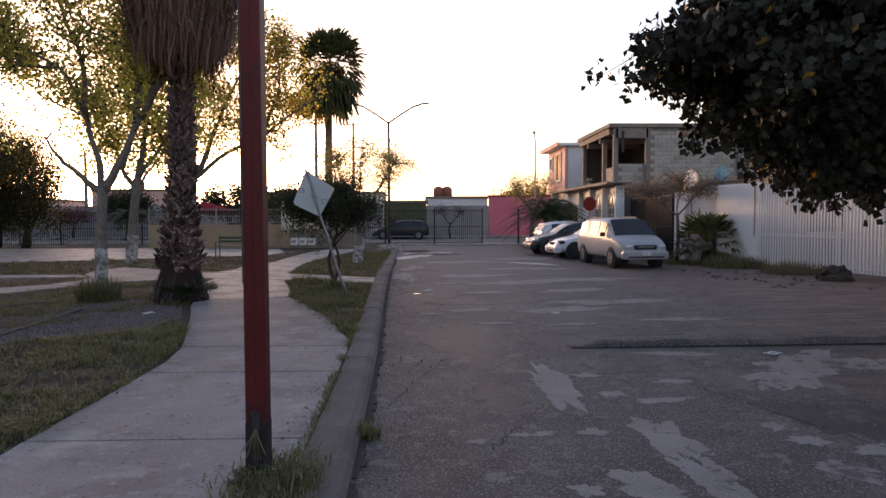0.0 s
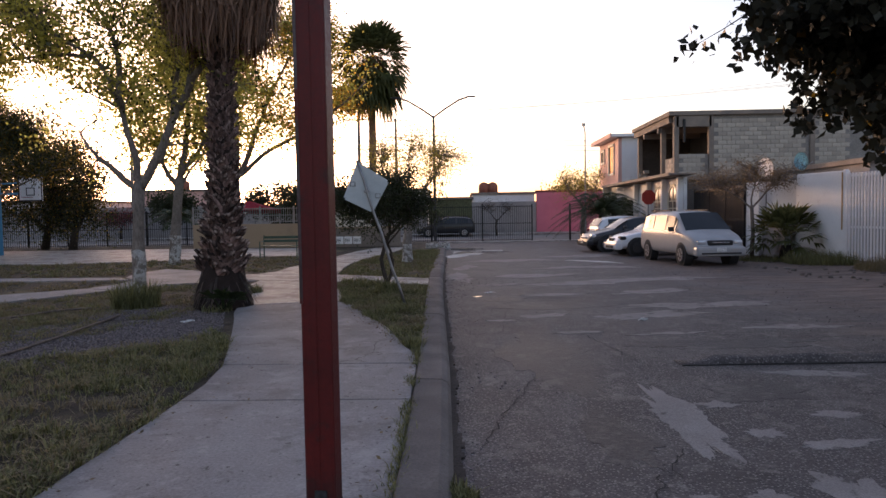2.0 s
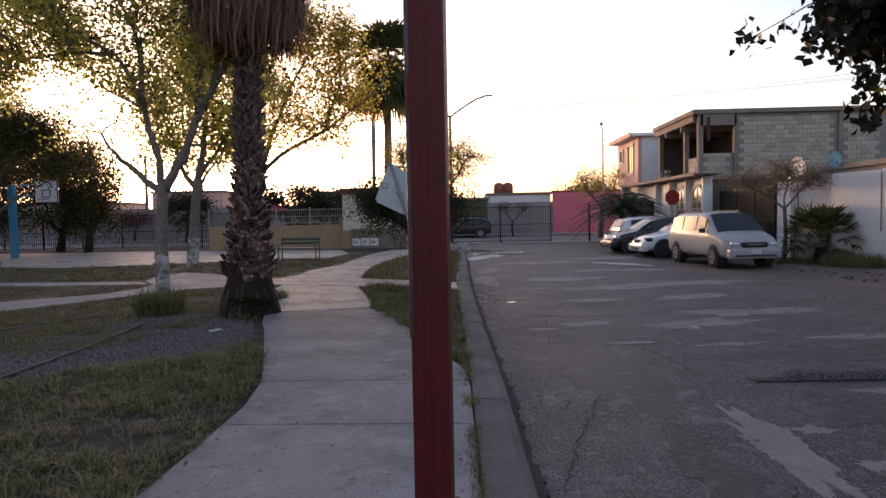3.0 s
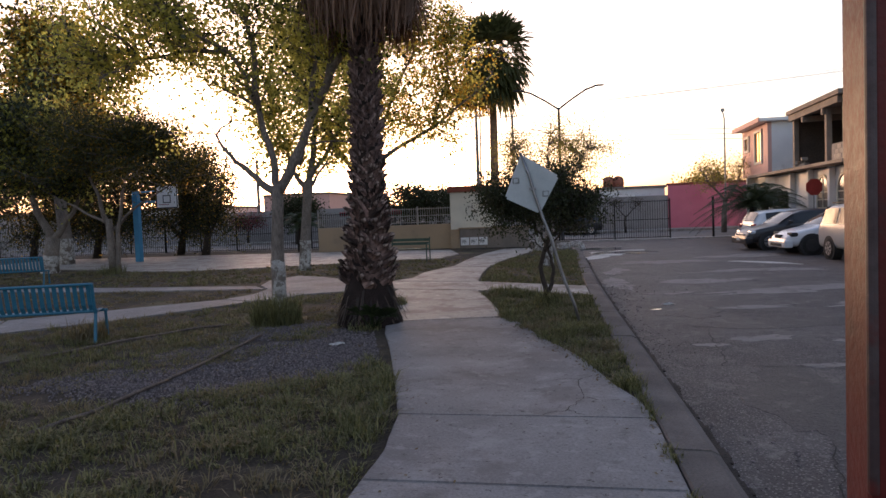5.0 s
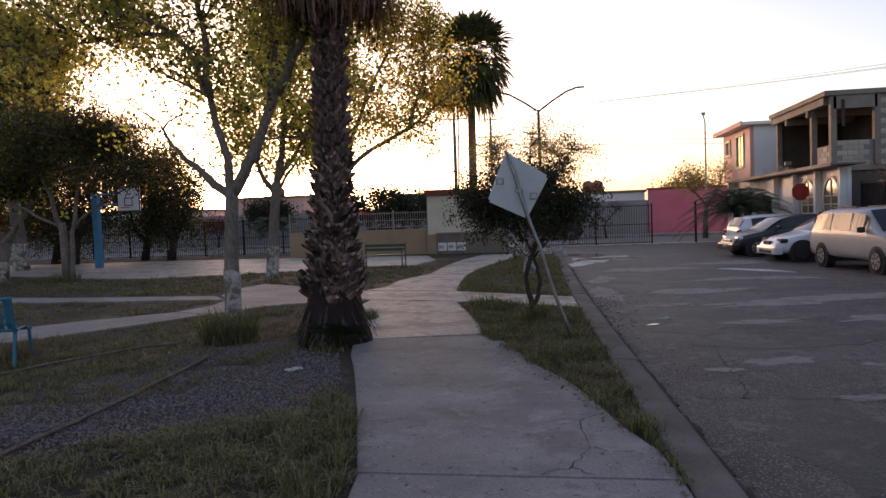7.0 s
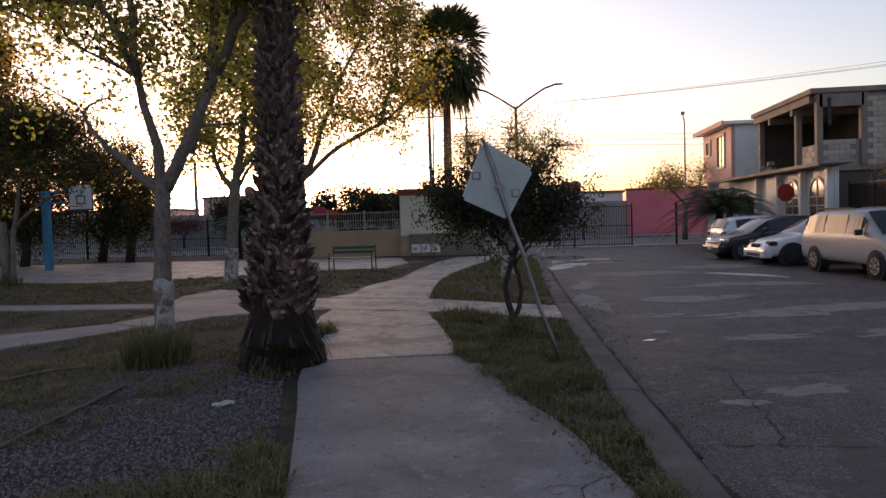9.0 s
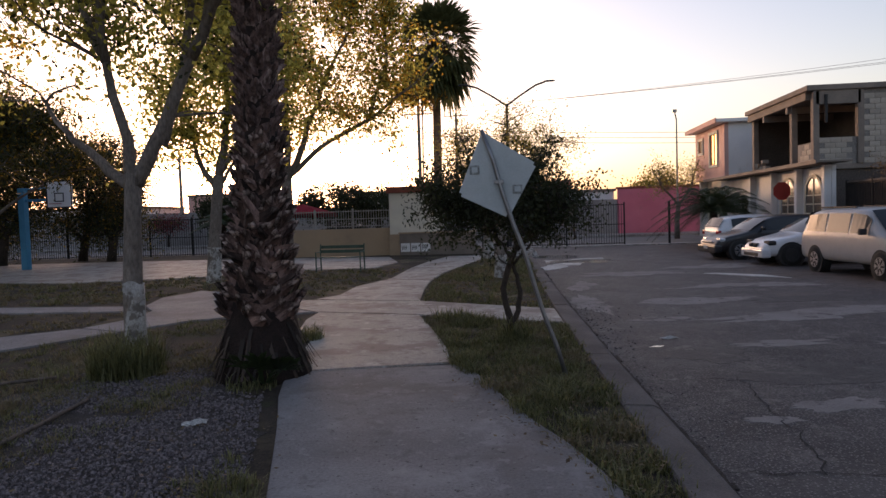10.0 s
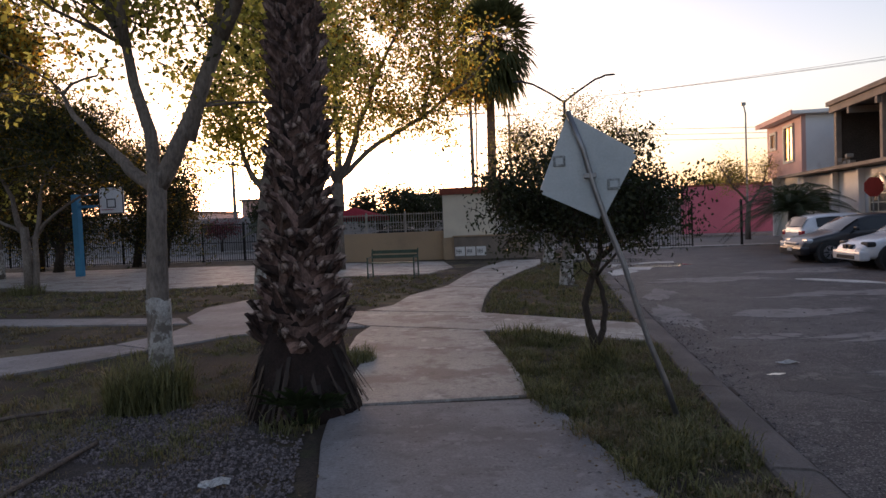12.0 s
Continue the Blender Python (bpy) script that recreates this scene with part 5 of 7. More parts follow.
crown_tree("wispy_tree", (-2.3, 24.3, LAWN_Z), "thin pale-leaved tree with whitewashed foot",
           [(0, 0, -0.1), (0, 0, 0.6), (0.1, 0, 1.4)], [0.17, 0.14, 0.12],
           [([(0.1, 0, 1.3), (-0.5, 0, 2.5), (-0.9, 0, 3.6)], 0.06, 0.015), ([(0.1, 0, 1.3), (0.6, 0, 2.4), (1.3, 0, 3.5)], 0.06, 0.015), ([(0.1, 0, 1.3), (0.1, 0, 2.8), (0.2, 0, 4.0)], 0.05, 0.01)],
           (0.2, 0, 3.2), (2.0, 1.4, 1.6), 150, 5000, (0.07, 0.035), LEAF_WISP, 32, BARK, spread=0.12, clump=0.3, lower=-0.5, white=0.7, group="verge trees", twig_r=0.012)
crown_tree("wispy_tree", (-2.9, 31.6, LAWN_Z), "thin pale-leaved tree with whitewashed foot",
           [(0, 0, -0.1), (0, 0, 0.8), (0.05, 0, 1.5)], [0.2, 0.17, 0.14],
           [([(0.05, 0, 1.4), (-0.6, 0, 2.8), (-1.0, 0, 4.0)], 0.07, 0.015), ([(0.05, 0, 1.4), (0.8, 0, 2.8), (1.5, 0, 4.0)], 0.07, 0.015)],
           (0.3, 0, 3.9), (2.6, 1.6, 1.9), 150, 5000, (0.08, 0.04), LEAF_WISP, 33, BARK, spread=0.14, clump=0.35, lower=-0.5, white=1.1, group="verge trees", twig_r=0.012)
# the big dark tree on the houses' side
crown_tree("broadleaf_tree", (9.2, 9.4, ROAD_Z), "large dark broad-leaved street tree with hanging boughs",
           [(0, 0, -0.1), (0, 0, 1.2), (-0.2, 0.1, 2.4)], [0.26, 0.22, 0.2],
           [([(-0.2, 0.1, 2.3), (-1.8, 0.3, 3.6), (-3.4, 0.6, 4.3), (-4.7, 0.8, 4.3)], 0.14, 0.03), ([(-0.2, 0.1, 2.3), (-1.2, 1.2, 4.0), (-2.2, 2.2, 5.2)], 0.12, 0.03),
            ([(-0.2, 0.1, 2.3), (-1.5, -0.6, 3.2), (-3.2, -0.9, 3.2), (-4.2, -0.6, 2.7)], 0.12, 0.03), ([(-0.2, 0.1, 2.4), (0.2, 0, 4.4), (0.4, 0, 6.4)], 0.14, 0.03), ([(-0.2, 0.1, 2.4), (1.6, -0.4, 4.2), (2.6, -0.4, 5)], 0.12, 0.03)],
           (-1.4, 0.5, 4.35), (4.15, 3.2, 2.75), 1550, 190000, (0.15, 0.13), LEAF_BIG, 41, BARK_DARK, spread=0.1, clump=0.24, lower=-0.95, group="street trees", droop=0.6, twig_r=0.016, stray=0.02, core=0.62,
           # the few gold leaves are painted as sunlit ones
           parts_mat=[(LEAF_BIG, 0.99), (LEAF_GOLD, 0.01)])
# bare little tree by the yard gate, dry bushes far off
crown_tree("bare_tree", (9.15, 24.3, ROAD_Z), "small half-bare tree with brown leaves", [(0, 0, -0.1), (0.05, 0, 0.9), (0.0, 0, 1.8)], [0.075, 0.06, 0.055],
           [([(0, 0, 1.7), (-0.8, 0, 2.3), (-1.6, 0, 2.6)], 0.035, 0.01), ([(0, 0, 1.7), (0.6, 0, 2.4), (1.2, 0, 2.9)], 0.035, 0.01), ([(0, 0, 1.8), (0.1, 0, 2.6), (0.2, 0, 3.3)], 0.03, 0.008)],
           (-0.2, 0, 2.6), (1.9, 1.2, 0.8), 240, 5200, (0.06, 0.025), LEAF_BROWN, 42, BARK, spread=0.08, clump=0.25, lower=-0.4, twig_r=0.013, group="street trees")
crown_tree("bare_tree", (7.6, 47.5, -0.11), "half-bare brown tree by the far street", [(0, 0, -0.1), (0, 0, 1.0), (0.1, 0, 2.0)], [0.16, 0.14, 0.12],
           [([(0.1, 0, 1.9), (-0.9, 0, 3.2), (-1.4, 0, 4.2)], 0.08, 0.02), ([(0.1, 0, 1.9), (0.9, 0, 3.2), (1.3, 0, 4.6)], 0.08, 0.02)],
           (0, 0, 3.3), (2.0, 1.6, 1.7), 110, 2200, (0.11, 0.05), LEAF_WISP, 43, BARK, spread=0.15, lower=-0.6, group="street trees", twig_r=0.015)
crown_tree("bare_tree", (2.1, 52.0, -0.11), "leafless tree before the grey wall", [(0, 0, -0.1), (-0.1, 0, 0.7), (0.0, 0, 1.2)], [0.08, 0.07, 0.06],
           [([(0, 0, 1.1), (-0.6, 0, 1.8), (-1.1, 0, 2.3)], 0.04, 0.01), ([(0, 0, 1.1), (0.7, 0, 1.8), (1.2, 0, 2.4)], 0.04, 0.01)],
           (0, 0, 2.0), (1.5, 1.0, 0.8), 70, 400, (0.06, 0.03), LEAF_BROWN, 44, BARK_DARK, lower=-0.3, group="street trees", twig_r=0.014)
for k, (x, y, h, wd, mt) in enumerate(((-14, 50, 4.2, 2.6, LEAF_DARK), (-10.6, 49.5, 3.8, 2.4, LEAF_DARK), (-33, 57, 5.0, 2.4, LEAF_BROWN), (-46, 58, 5.5, 4, LEAF_DARK), (-21.5, 50.5, 3.6, 1.8, LEAF_DARK), (8.6, 57.5, 4.6, 2.0, LEAF_WISP), (-60, 50, 7, 5, LEAF_DARK))):
    crown_tree("far_tree", (x, y, -0.11), "rounded dusty tree beyond the far street" if mt is not LEAF_BROWN else "rounded brown tree beyond the far street", [(0, 0, -0.1), (0, 0, 0.8), (0, 0, 1.6)], [0.2, 0.17, 0.15],
               [([(0, 0, 1.5), (-0.8, 0, 2.4), (-1, 0, h * 0.7)], 0.1, 0.02), ([(0, 0, 1.5), (0.8, 0, 2.4), (1, 0, h * 0.75)], 0.1, 0.02)],
               (0, 0, h * 0.62), (wd, wd * 0.8, h * 0.4), 70, 5000, (0.2, 0.12), mt, 60 + k, BARK_DARK, spread=0.26, lower=-0.8, group="far trees")


# ---- palms ----
def fan(rng, base, out_dir, length, n=16, droop=0.25, stiff=0.12):
    """A fan leaf: stalk and spread segments, as quads."""
    b, d = np.array(base, float), np.array(out_dir, float)
    d /= np.linalg.norm(d)
    side = np.cross(d, (0, 0, 1.0))
    side /= np.linalg.norm(side) + 1e-9
    up = np.cross(side, d)
    hub = b + d * length * 0.5 - np.array((0, 0, 1)) * droop * length * 0.15
    q = [np.array([b - side * 0.02, b + side * 0.02, hub + side * 0.015, hub - side * 0.015])]
    for i in range(n):
        a = (i / (n - 1) - 0.5) * 2.6
        v = d * math.cos(a) + side * math.sin(a) + up * rng.normal(0, stiff)
        L = length * 0.55 * (1 - 0.18 * abs(a)) * rng.uniform(0.85, 1.1)
        w = np.cross(v, up)
        w /= np.linalg.norm(w) + 1e-9
        mid = hub + v * L * 0.6 - np.array((0, 0, 1)) * droop * L * 0.15
        tip = hub + v * L - np.array((0, 0, 1)) * droop * L * 0.7
        wd = L * 0.075
        q.append(np.array([hub, mid + w * wd, tip, mid - w * wd]))
    return q


def fan_palm(name, at, label, trunk_pts, radii, crown_z, frond_len, n_fronds, skirt, seed, boots=0, boot_size=0.2, low=-0.35, dead=FROND_DRY, green=FROND, bark=PALM_BARK):
    rnd, rng = random.Random(seed), np.random.default_rng(seed)
    th = thing(name, pose(*at), label, "palm tree", "fan palms")
    bm = bmesh.new()
    tube(bm, trunk_pts, radii, 18)
    for v in bm.verts:
        v.co += Vector((noise.noise(v.co * 5), noise.noise(v.co * 5 + Vector((7, 0, 0))), 0)) * 0.05
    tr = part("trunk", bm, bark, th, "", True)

    def axis(z):
        for (p, q, r0, r1) in zip(trunk_pts, trunk_pts[1:], radii, radii[1:]):
            if z <= q[2]:
                t = (z - p[2]) / (q[2] - p[2])
                return Vector(p).lerp(Vector(q), t), r0 + (r1 - r0) * t
        return Vector(trunk_pts[-1]), radii[-1]
    if boots:
        meshes = []
        for k in range(6):
            b = bmesh.new()
            w, h, t = boot_size * (0.8 + 0.1 * k), boot_size * (1.5 - 0.08 * k), 0.02
            # a broad clasping base that narrows into a cut, splintered stalk
            prof = [(0.62, -0.3, -0.02), (0.6, 0.1, 0.012), (0.42, 0.45, 0.035), (0.3, 0.85, 0.055 + 0.006 * k), (0.24, 1.08, 0.07 + 0.008 * k)]
            rings = []
            for hw, hz, outw in prof:
                x, z = hw * w, hz * h
                rings.append([b.verts.new((-x, outw - 0.25 * x, z)), b.verts.new((0, outw + t, z + (0.02 if hz > 1 else 0))), b.verts.new((x, outw - 0.25 * x, z - (0.03 * (k % 3) if hz > 1 else 0))), b.verts.new((0, outw - t, z))])
            for p, q in zip(rings, rings[1:]):
                for i in range(4):
                    b.faces.new((p[i], p[(i + 1) % 4], q[(i + 1) % 4], q[i]))
            b.faces.new(rings[-1])
            b.faces.new(rings[0][::-1])
            bmesh.ops.recalc_face_normals(b, faces=b.faces)
            me = bpy.data.meshes.new("leaf_base")
            b.to_mesh(me)
            b.free()
            me.materials.append(BOOT)
            meshes.append(me)
        z0, z1 = 0.62, 2.5
        for k in range(boots):
            u = (k + 0.5) / boots
            z = z0 + (z1 - z0) * u
            a = -1.45 + (((k * 0.618034) % 1.0) - 0.5) * 4.4 + rnd.uniform(-0.1, 0.1)
            p, r = axis(z)
            o = new("leaf_base", meshes[rnd.randrange(6)])
            o.parent = tr
            s = rnd.uniform(0.75, 1.15) * (1.1 if z < 1.7 else 0.85)
            flare = rnd.uniform(-0.32, -0.08) if z < 1.7 else rnd.uniform(-0.16, 0.02)
            side = (1 if k % 2 else -1) * rnd.uniform(0.35, 1.0)
            o.matrix_basis = Matrix.Translation(p + Vector((math.cos(a), math.sin(a), 0)) * (r - 0.025) + Vector((0, 0, rnd.uniform(-0.05, 0.05)))) @ Matrix.Rotation(a - math.pi / 2, 4, "Z") @ Matrix.Rotation(flare, 4, "X") @ Matrix.Rotation(side, 4, "Y") @ Matrix.Scale(s, 4)
        tmpl = [[np.array(v.co) for v in me.vertices] for me in meshes]
        polys = [tuple(f.vertices) for f in meshes[0].polygons]
        vs, fs = [], []
        n_up = 340
        for k in range(n_up):
            z = z1 + (skirt[0] + 0.1 - z1) * (k + 0.5) / n_up
            a = k * 2.39996 + rnd.uniform(-0.12, 0.12)
            p, r = axis(z)
            m = Matrix.Translation(p + Vector((math.cos(a), math.sin(a), 0)) * (r - 0.03)) @ Matrix.Rotation(a - math.pi / 2, 4, "Z") @ Matrix.Rotation(rnd.uniform(-0.1, 0.06), 4, "X") @ Matrix.Rotation((1 if k % 2 else -1) * rnd.uniform(0.3, 0.95), 4, "Y") @ Matrix.Scale(rnd.uniform(0.7, 0.98), 4)
            o = len(vs)
            vs += [tuple(m @ Vector(c)) for c in tmpl[k % 6]]
            fs += [tuple(o + i for i in f) for f in polys]
        me = bpy.data.meshes.new("upper_leaf_base")
        me.from_pydata(vs, [], fs)
        me.materials.append(BOOT_UP)
        up = new("upper_leaf_base", me)
        up.parent = tr
        tagged(up, kind="stuff")
    # hanging dead fronds: each a stalk with a bundle of narrow drooping segments
    q = []
    sz0, sz1, sr, count = skirt
    for k in range(count // 14):
        a = rng.uniform(0, 2 * math.pi)
        t = rng.uniform(0, 1) ** 0.8
        top_z = sz0 + (sz1 - sz0) * (0.22 + 0.78 * t)
        ctr, r = axis(min(top_z, trunk_pts[-1][2]))
        hang = (sz1 - sz0) * rng.uniform(0.26, 0.46)
        out = sr * (0.72 + 0.28 * t) * rng.uniform(0.62, 1.06)
        hub = np.array(ctr) + np.array((math.cos(a), math.sin(a), 0)) * out * 0.72
        hub[2] = top_z - 0.12 * hang
        root = np.array(ctr) + np.array((math.cos(a), math.sin(a), 0)) * r
        root[2] = top_z + 0.05
        tg = np.array((-math.sin(a), math.cos(a), 0))
        q.append(np.array([root - tg * 0.02, root + tg * 0.02, hub + tg * 0.015, hub - tg * 0.015]))
        for j in range(14):
            b = a + rng.normal(0, 0.3)
            dirv, tang = np.array((math.cos(b), math.sin(b), 0)), np.array((-math.sin(b), math.cos(b), 0))
            L = hang * rng.uniform(0.65, 1.15)
            p1 = np.array(ctr) + dirv * out * rng.uniform(0.8, 1.0)
            p1[2] = hub[2] - 0.45 * L
            p2 = np.array(ctr) + dirv * out * rng.uniform(0.66, 0.98) + tang * rng.normal(0, 0.07)
            p2[2] = hub[2] - L
            w = rng.uniform(0.008, 0.02) * (sr / 1.25)
            q.append(np.array([hub - tang * w * 0.6, hub + tang * w * 0.6, p1 + tang * w, p1 - tang * w]))
            q.append(np.array([p1 - tang * w, p1 + tang * w, p2 + tang * w * 0.25, p2 - tang * w * 0.25]))
    if q:
        quads("dead_frond_skirt", q, dead, th, "hanging skirt of dead brown fronds")
    q = []
    tip = np.array(trunk_pts[-1], float)
    for k in range(n_fronds):
        a = k * 2.39996
        el = low + (1.35 - low) * (k + 0.5) / n_fronds
        d = (math.cos(a) * math.cos(el), math.sin(a) * math.cos(el), math.sin(el))
        base = tip + np.array((0, 0, crown_z - tip[2])) + np.array(d) * 0.1
        q += fan(rng, base, d, frond_len * rng.uniform(0.85, 1.1), 16, 0.3 + 0.5 * max(0, 0.4 - el))
    quads("fronds", q, green, th, "green fan fronds")
    return th


fan_palm("fan_palm", (-4.68, 13.3, LAWN_Z), "tall fan palm with rough trunk and dead frond skirt",
         [(0, 0, -0.1), (0, 0, 0.25), (0.0, 0, 0.6), (0.02, 0, 1.0), (0.03, 0, 1.6), (0.06, 0, 2.6), (0.1, 0, 4.2), (0.12, 0, 7.4)], [0.56, 0.46, 0.36, 0.28, 0.24, 0.2, 0.175, 0.175],
         7.6, 1.9, 34, (4.8, 7.4, 1.38, 12000), 71, boots=300, boot_size=0.145)
crown_tree("red_bush", (-26.7, 53.0, 0.04), "small reddish-brown bush before the far wall", [(0, 0, -0.1), (0, 0, 0.5), (0.05, 0, 0.9)], [0.1, 0.09, 0.07],
           [([(0.05, 0, 0.8), (-0.5, 0, 1.3), (-0.9, 0, 1.8)], 0.04, 0.01), ([(0.05, 0, 0.8), (0.5, 0, 1.4), (0.9, 0, 1.9)], 0.04, 0.01)],
           (0, 0, 1.5), (1.5, 1.0, 0.8), 60, 2200, (0.12, 0.08), LEAF_RED, 91, BARK_DARK, spread=0.14, lower=-0.7, category="bush", group="far trees", twig_r=0.014)
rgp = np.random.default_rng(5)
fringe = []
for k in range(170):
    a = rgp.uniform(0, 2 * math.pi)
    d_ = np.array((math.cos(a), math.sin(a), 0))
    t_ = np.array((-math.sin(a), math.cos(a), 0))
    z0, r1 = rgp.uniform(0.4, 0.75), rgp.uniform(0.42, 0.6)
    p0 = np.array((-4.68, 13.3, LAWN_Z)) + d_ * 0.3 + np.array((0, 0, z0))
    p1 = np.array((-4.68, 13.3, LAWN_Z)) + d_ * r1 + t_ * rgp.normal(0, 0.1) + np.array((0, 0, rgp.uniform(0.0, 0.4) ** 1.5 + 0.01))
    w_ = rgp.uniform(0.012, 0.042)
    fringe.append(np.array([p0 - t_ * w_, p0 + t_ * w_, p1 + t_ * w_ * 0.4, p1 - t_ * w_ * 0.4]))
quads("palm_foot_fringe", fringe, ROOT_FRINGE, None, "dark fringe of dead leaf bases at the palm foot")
fan_palm("fan_palm", (-6.25, 46.0, -0.15), "slender far fan palm with mop of fronds", [(0, 0, -0.2), (0, 0, 4), (0.1, 0, 11.6)], [0.3, 0.26, 0.22], 11.75, 2.75, 104, (9.2, 12.1, 1.3, 2000), 72, low=-1.15, bark=PALM_BROWN)
fan_palm("dwarf_fan_palm", (9.95, 23.6, ROAD_Z), "low green fan palm by the white wall", [(0, 0, -0.1), (0, 0, 0.25), (0, 0, 0.5)], [0.2, 0.17, 0.14], 0.72, 1.3, 38, (0.15, 0.5, 0.35, 120), 73, low=-0.25, green=FROND)
# stands for the broad tree's limb end, its sunlight put into gold leaves
crown_tree("sunlit_limb_leaves", (-7.2, 45.4, -0.15), "golden sunlit leaves of a tree limb by the far palm", [(0, 0, 0), (0.1, 0.3, 4), (0.2, 0.3, 8.4)], [0.06, 0.05, 0.04],
           [([(0.2, 0.3, 8.2), (-0.8, 0, 9.0), (-1.4, 0, 9.6)], 0.03, 0.01), ([(0.2, 0.3, 8.2), (1.0, 0, 8.8), (1.7, 0, 9.2)], 0.03, 0.01)],
           (-0.2, 0, 8.9), (1.6, 1.1, 0.9), 70, 2600, (0.17, 0.13), LEAF_GOLD, 75, spread=0.2, category="vine", group="fan palms", lower=-0.9)


def feather_palm(at, label, n, length, seed, name="feather_palm"):
    rng = np.random.default_rng(seed)
    th = thing(name, pose(*at), label, "palm", "street palms")
    part("trunk", pipe([(0, 0, -0.1), (0, 0, 0.7), (0, 0, 1.6)], [0.24, 0.22, 0.16], 12), PALM_BARK, th)
    st = bmesh.new()
    q = []
    for k in range(n):
        a = k * 2.39996
        el = 0.15 + 1.1 * (k + 0.5) / n
        d = np.array((math.cos(a) * math.cos(el), math.sin(a) * math.cos(el), math.sin(el)))
        pts = []
        for i in range(9):
            t = i / 8
            p = np.array((0, 0, 1.55)) + d * length * t - np.array((0, 0, 1)) * length * 0.62 * t * t
            pts.append(p)
        tube(st, [Vector(p) for p in pts], [0.02 * (1 - 0.8 * i / 8) for i in range(9)], 4, False)
        sd = np.array((-math.sin(a), math.cos(a), 0))
        for i in range(1, 40):
            t = i / 40
            f = t * 8
            j = min(int(f), 7)
            p = pts[j] + (pts[j + 1] - pts[j]) * (f - j)
            ax = pts[j + 1] - pts[j]
            ax = ax / np.linalg.norm(ax)
            for sg in (-1, 1):
                L = 0.42 * math.sin(math.pi * (0.12 + 0.8 * t)) * rng.uniform(0.85, 1.1)
                v = sd * sg * 0.85 + ax * 0.5 - np.array((0, 0, 0.35))
                v /= np.linalg.norm(v)
                q.append(np.array([p - ax * 0.016, p + ax * 0.016, p + v * L + ax * 0.004, p + v * L - ax * 0.004]))
    tagged(part("stalkwork", st, FROND_DARK, th), kind="stuff")
    quads("fronds", q, FROND_DARK, th, "dark arching feather fronds")


feather_palm((6.9, 37.6, ROAD_Z), "dark feather palm arching beside the parked cars", 46, 3.2, 81)
feather_palm((8.3, 41.0, ROAD_Z), "dark feather palm by the porch", 34, 2.6, 82)
feather_palm((-15.8, 37.5, LAWN_Z), "low dark palm by the park fence", 20, 1.7, 83)


# ---- street furniture ----
def red_post():
    th = thing("red_post", pose(-1.013, 4.163, 0, 0, 0, -4), "weathered red square steel post bolted to a base plate", "post")
    part("shaft", boxed(-0.063, 0.063, -0.063, 0.063, 0.012, 7.5, 0.014), RED, th)
    part("seam", boxed(-0.018, 0.004, -0.066, -0.0635, 0.45, 7.49, 0.001), RED, th, "raised weld seam down the post")
    part("worn_edge", boxed(-0.0655, -0.05, -0.0655, -0.05, 1.2, 7.49, 0.006), WORN_STEEL, th, "edge worn to grey steel")
    part("foot_coat", boxed(-0.0655, 0.0655, -0.0655, 0.0655, 0.013, 0.36, 0.014), TAR_SHADE, th, "worn black coating on the foot")
    part("base_plate", boxed(-0.15, 0.15, -0.14, 0.14, -0.03, 0.012, 0.004), IRON, th)
    for sx in (-1, 1):
        for sy in (-1, 1):
            b = bmesh.new()
            tube(b, [(sx * 0.115, sy * 0.105, 0.0), (sx * 0.115, sy * 0.105, 0.09)], 0.011, 8)
            tube(b, [(sx * 0.115, sy * 0.105, 0.012), (sx * 0.115, sy * 0.105, 0.035)], 0.022, 6)
            part("anchor_bolt", b, GALV, th)
    part("cable_hole", boxed(-0.022, 0.03, -0.071, -0.0635, 0.3, 0.43, 0.002), PLASTIC, th, "dark open cable hole")
    wb = bmesh.new()
    rnd = random.Random(3)
    for k in range(16):
        a = rnd.uniform(-1, 1)
        tube(wb, [(0.005, -0.066, 0.33), (0.01 + 0.03 * a, -0.1, 0.29 - 0.02 * abs(a)), (0.01 + 0.09 * a, -0.105 - 0.02 * rnd.random(), 0.12 + 0.08 * abs(a) + rnd.uniform(-0.02, 0.03))], [0.003, 0.0025, 0.0015], 4, False)
    part("dry_weed", wb, BLADE_DRY, th, "dry weed growing out of the post")


red_post()


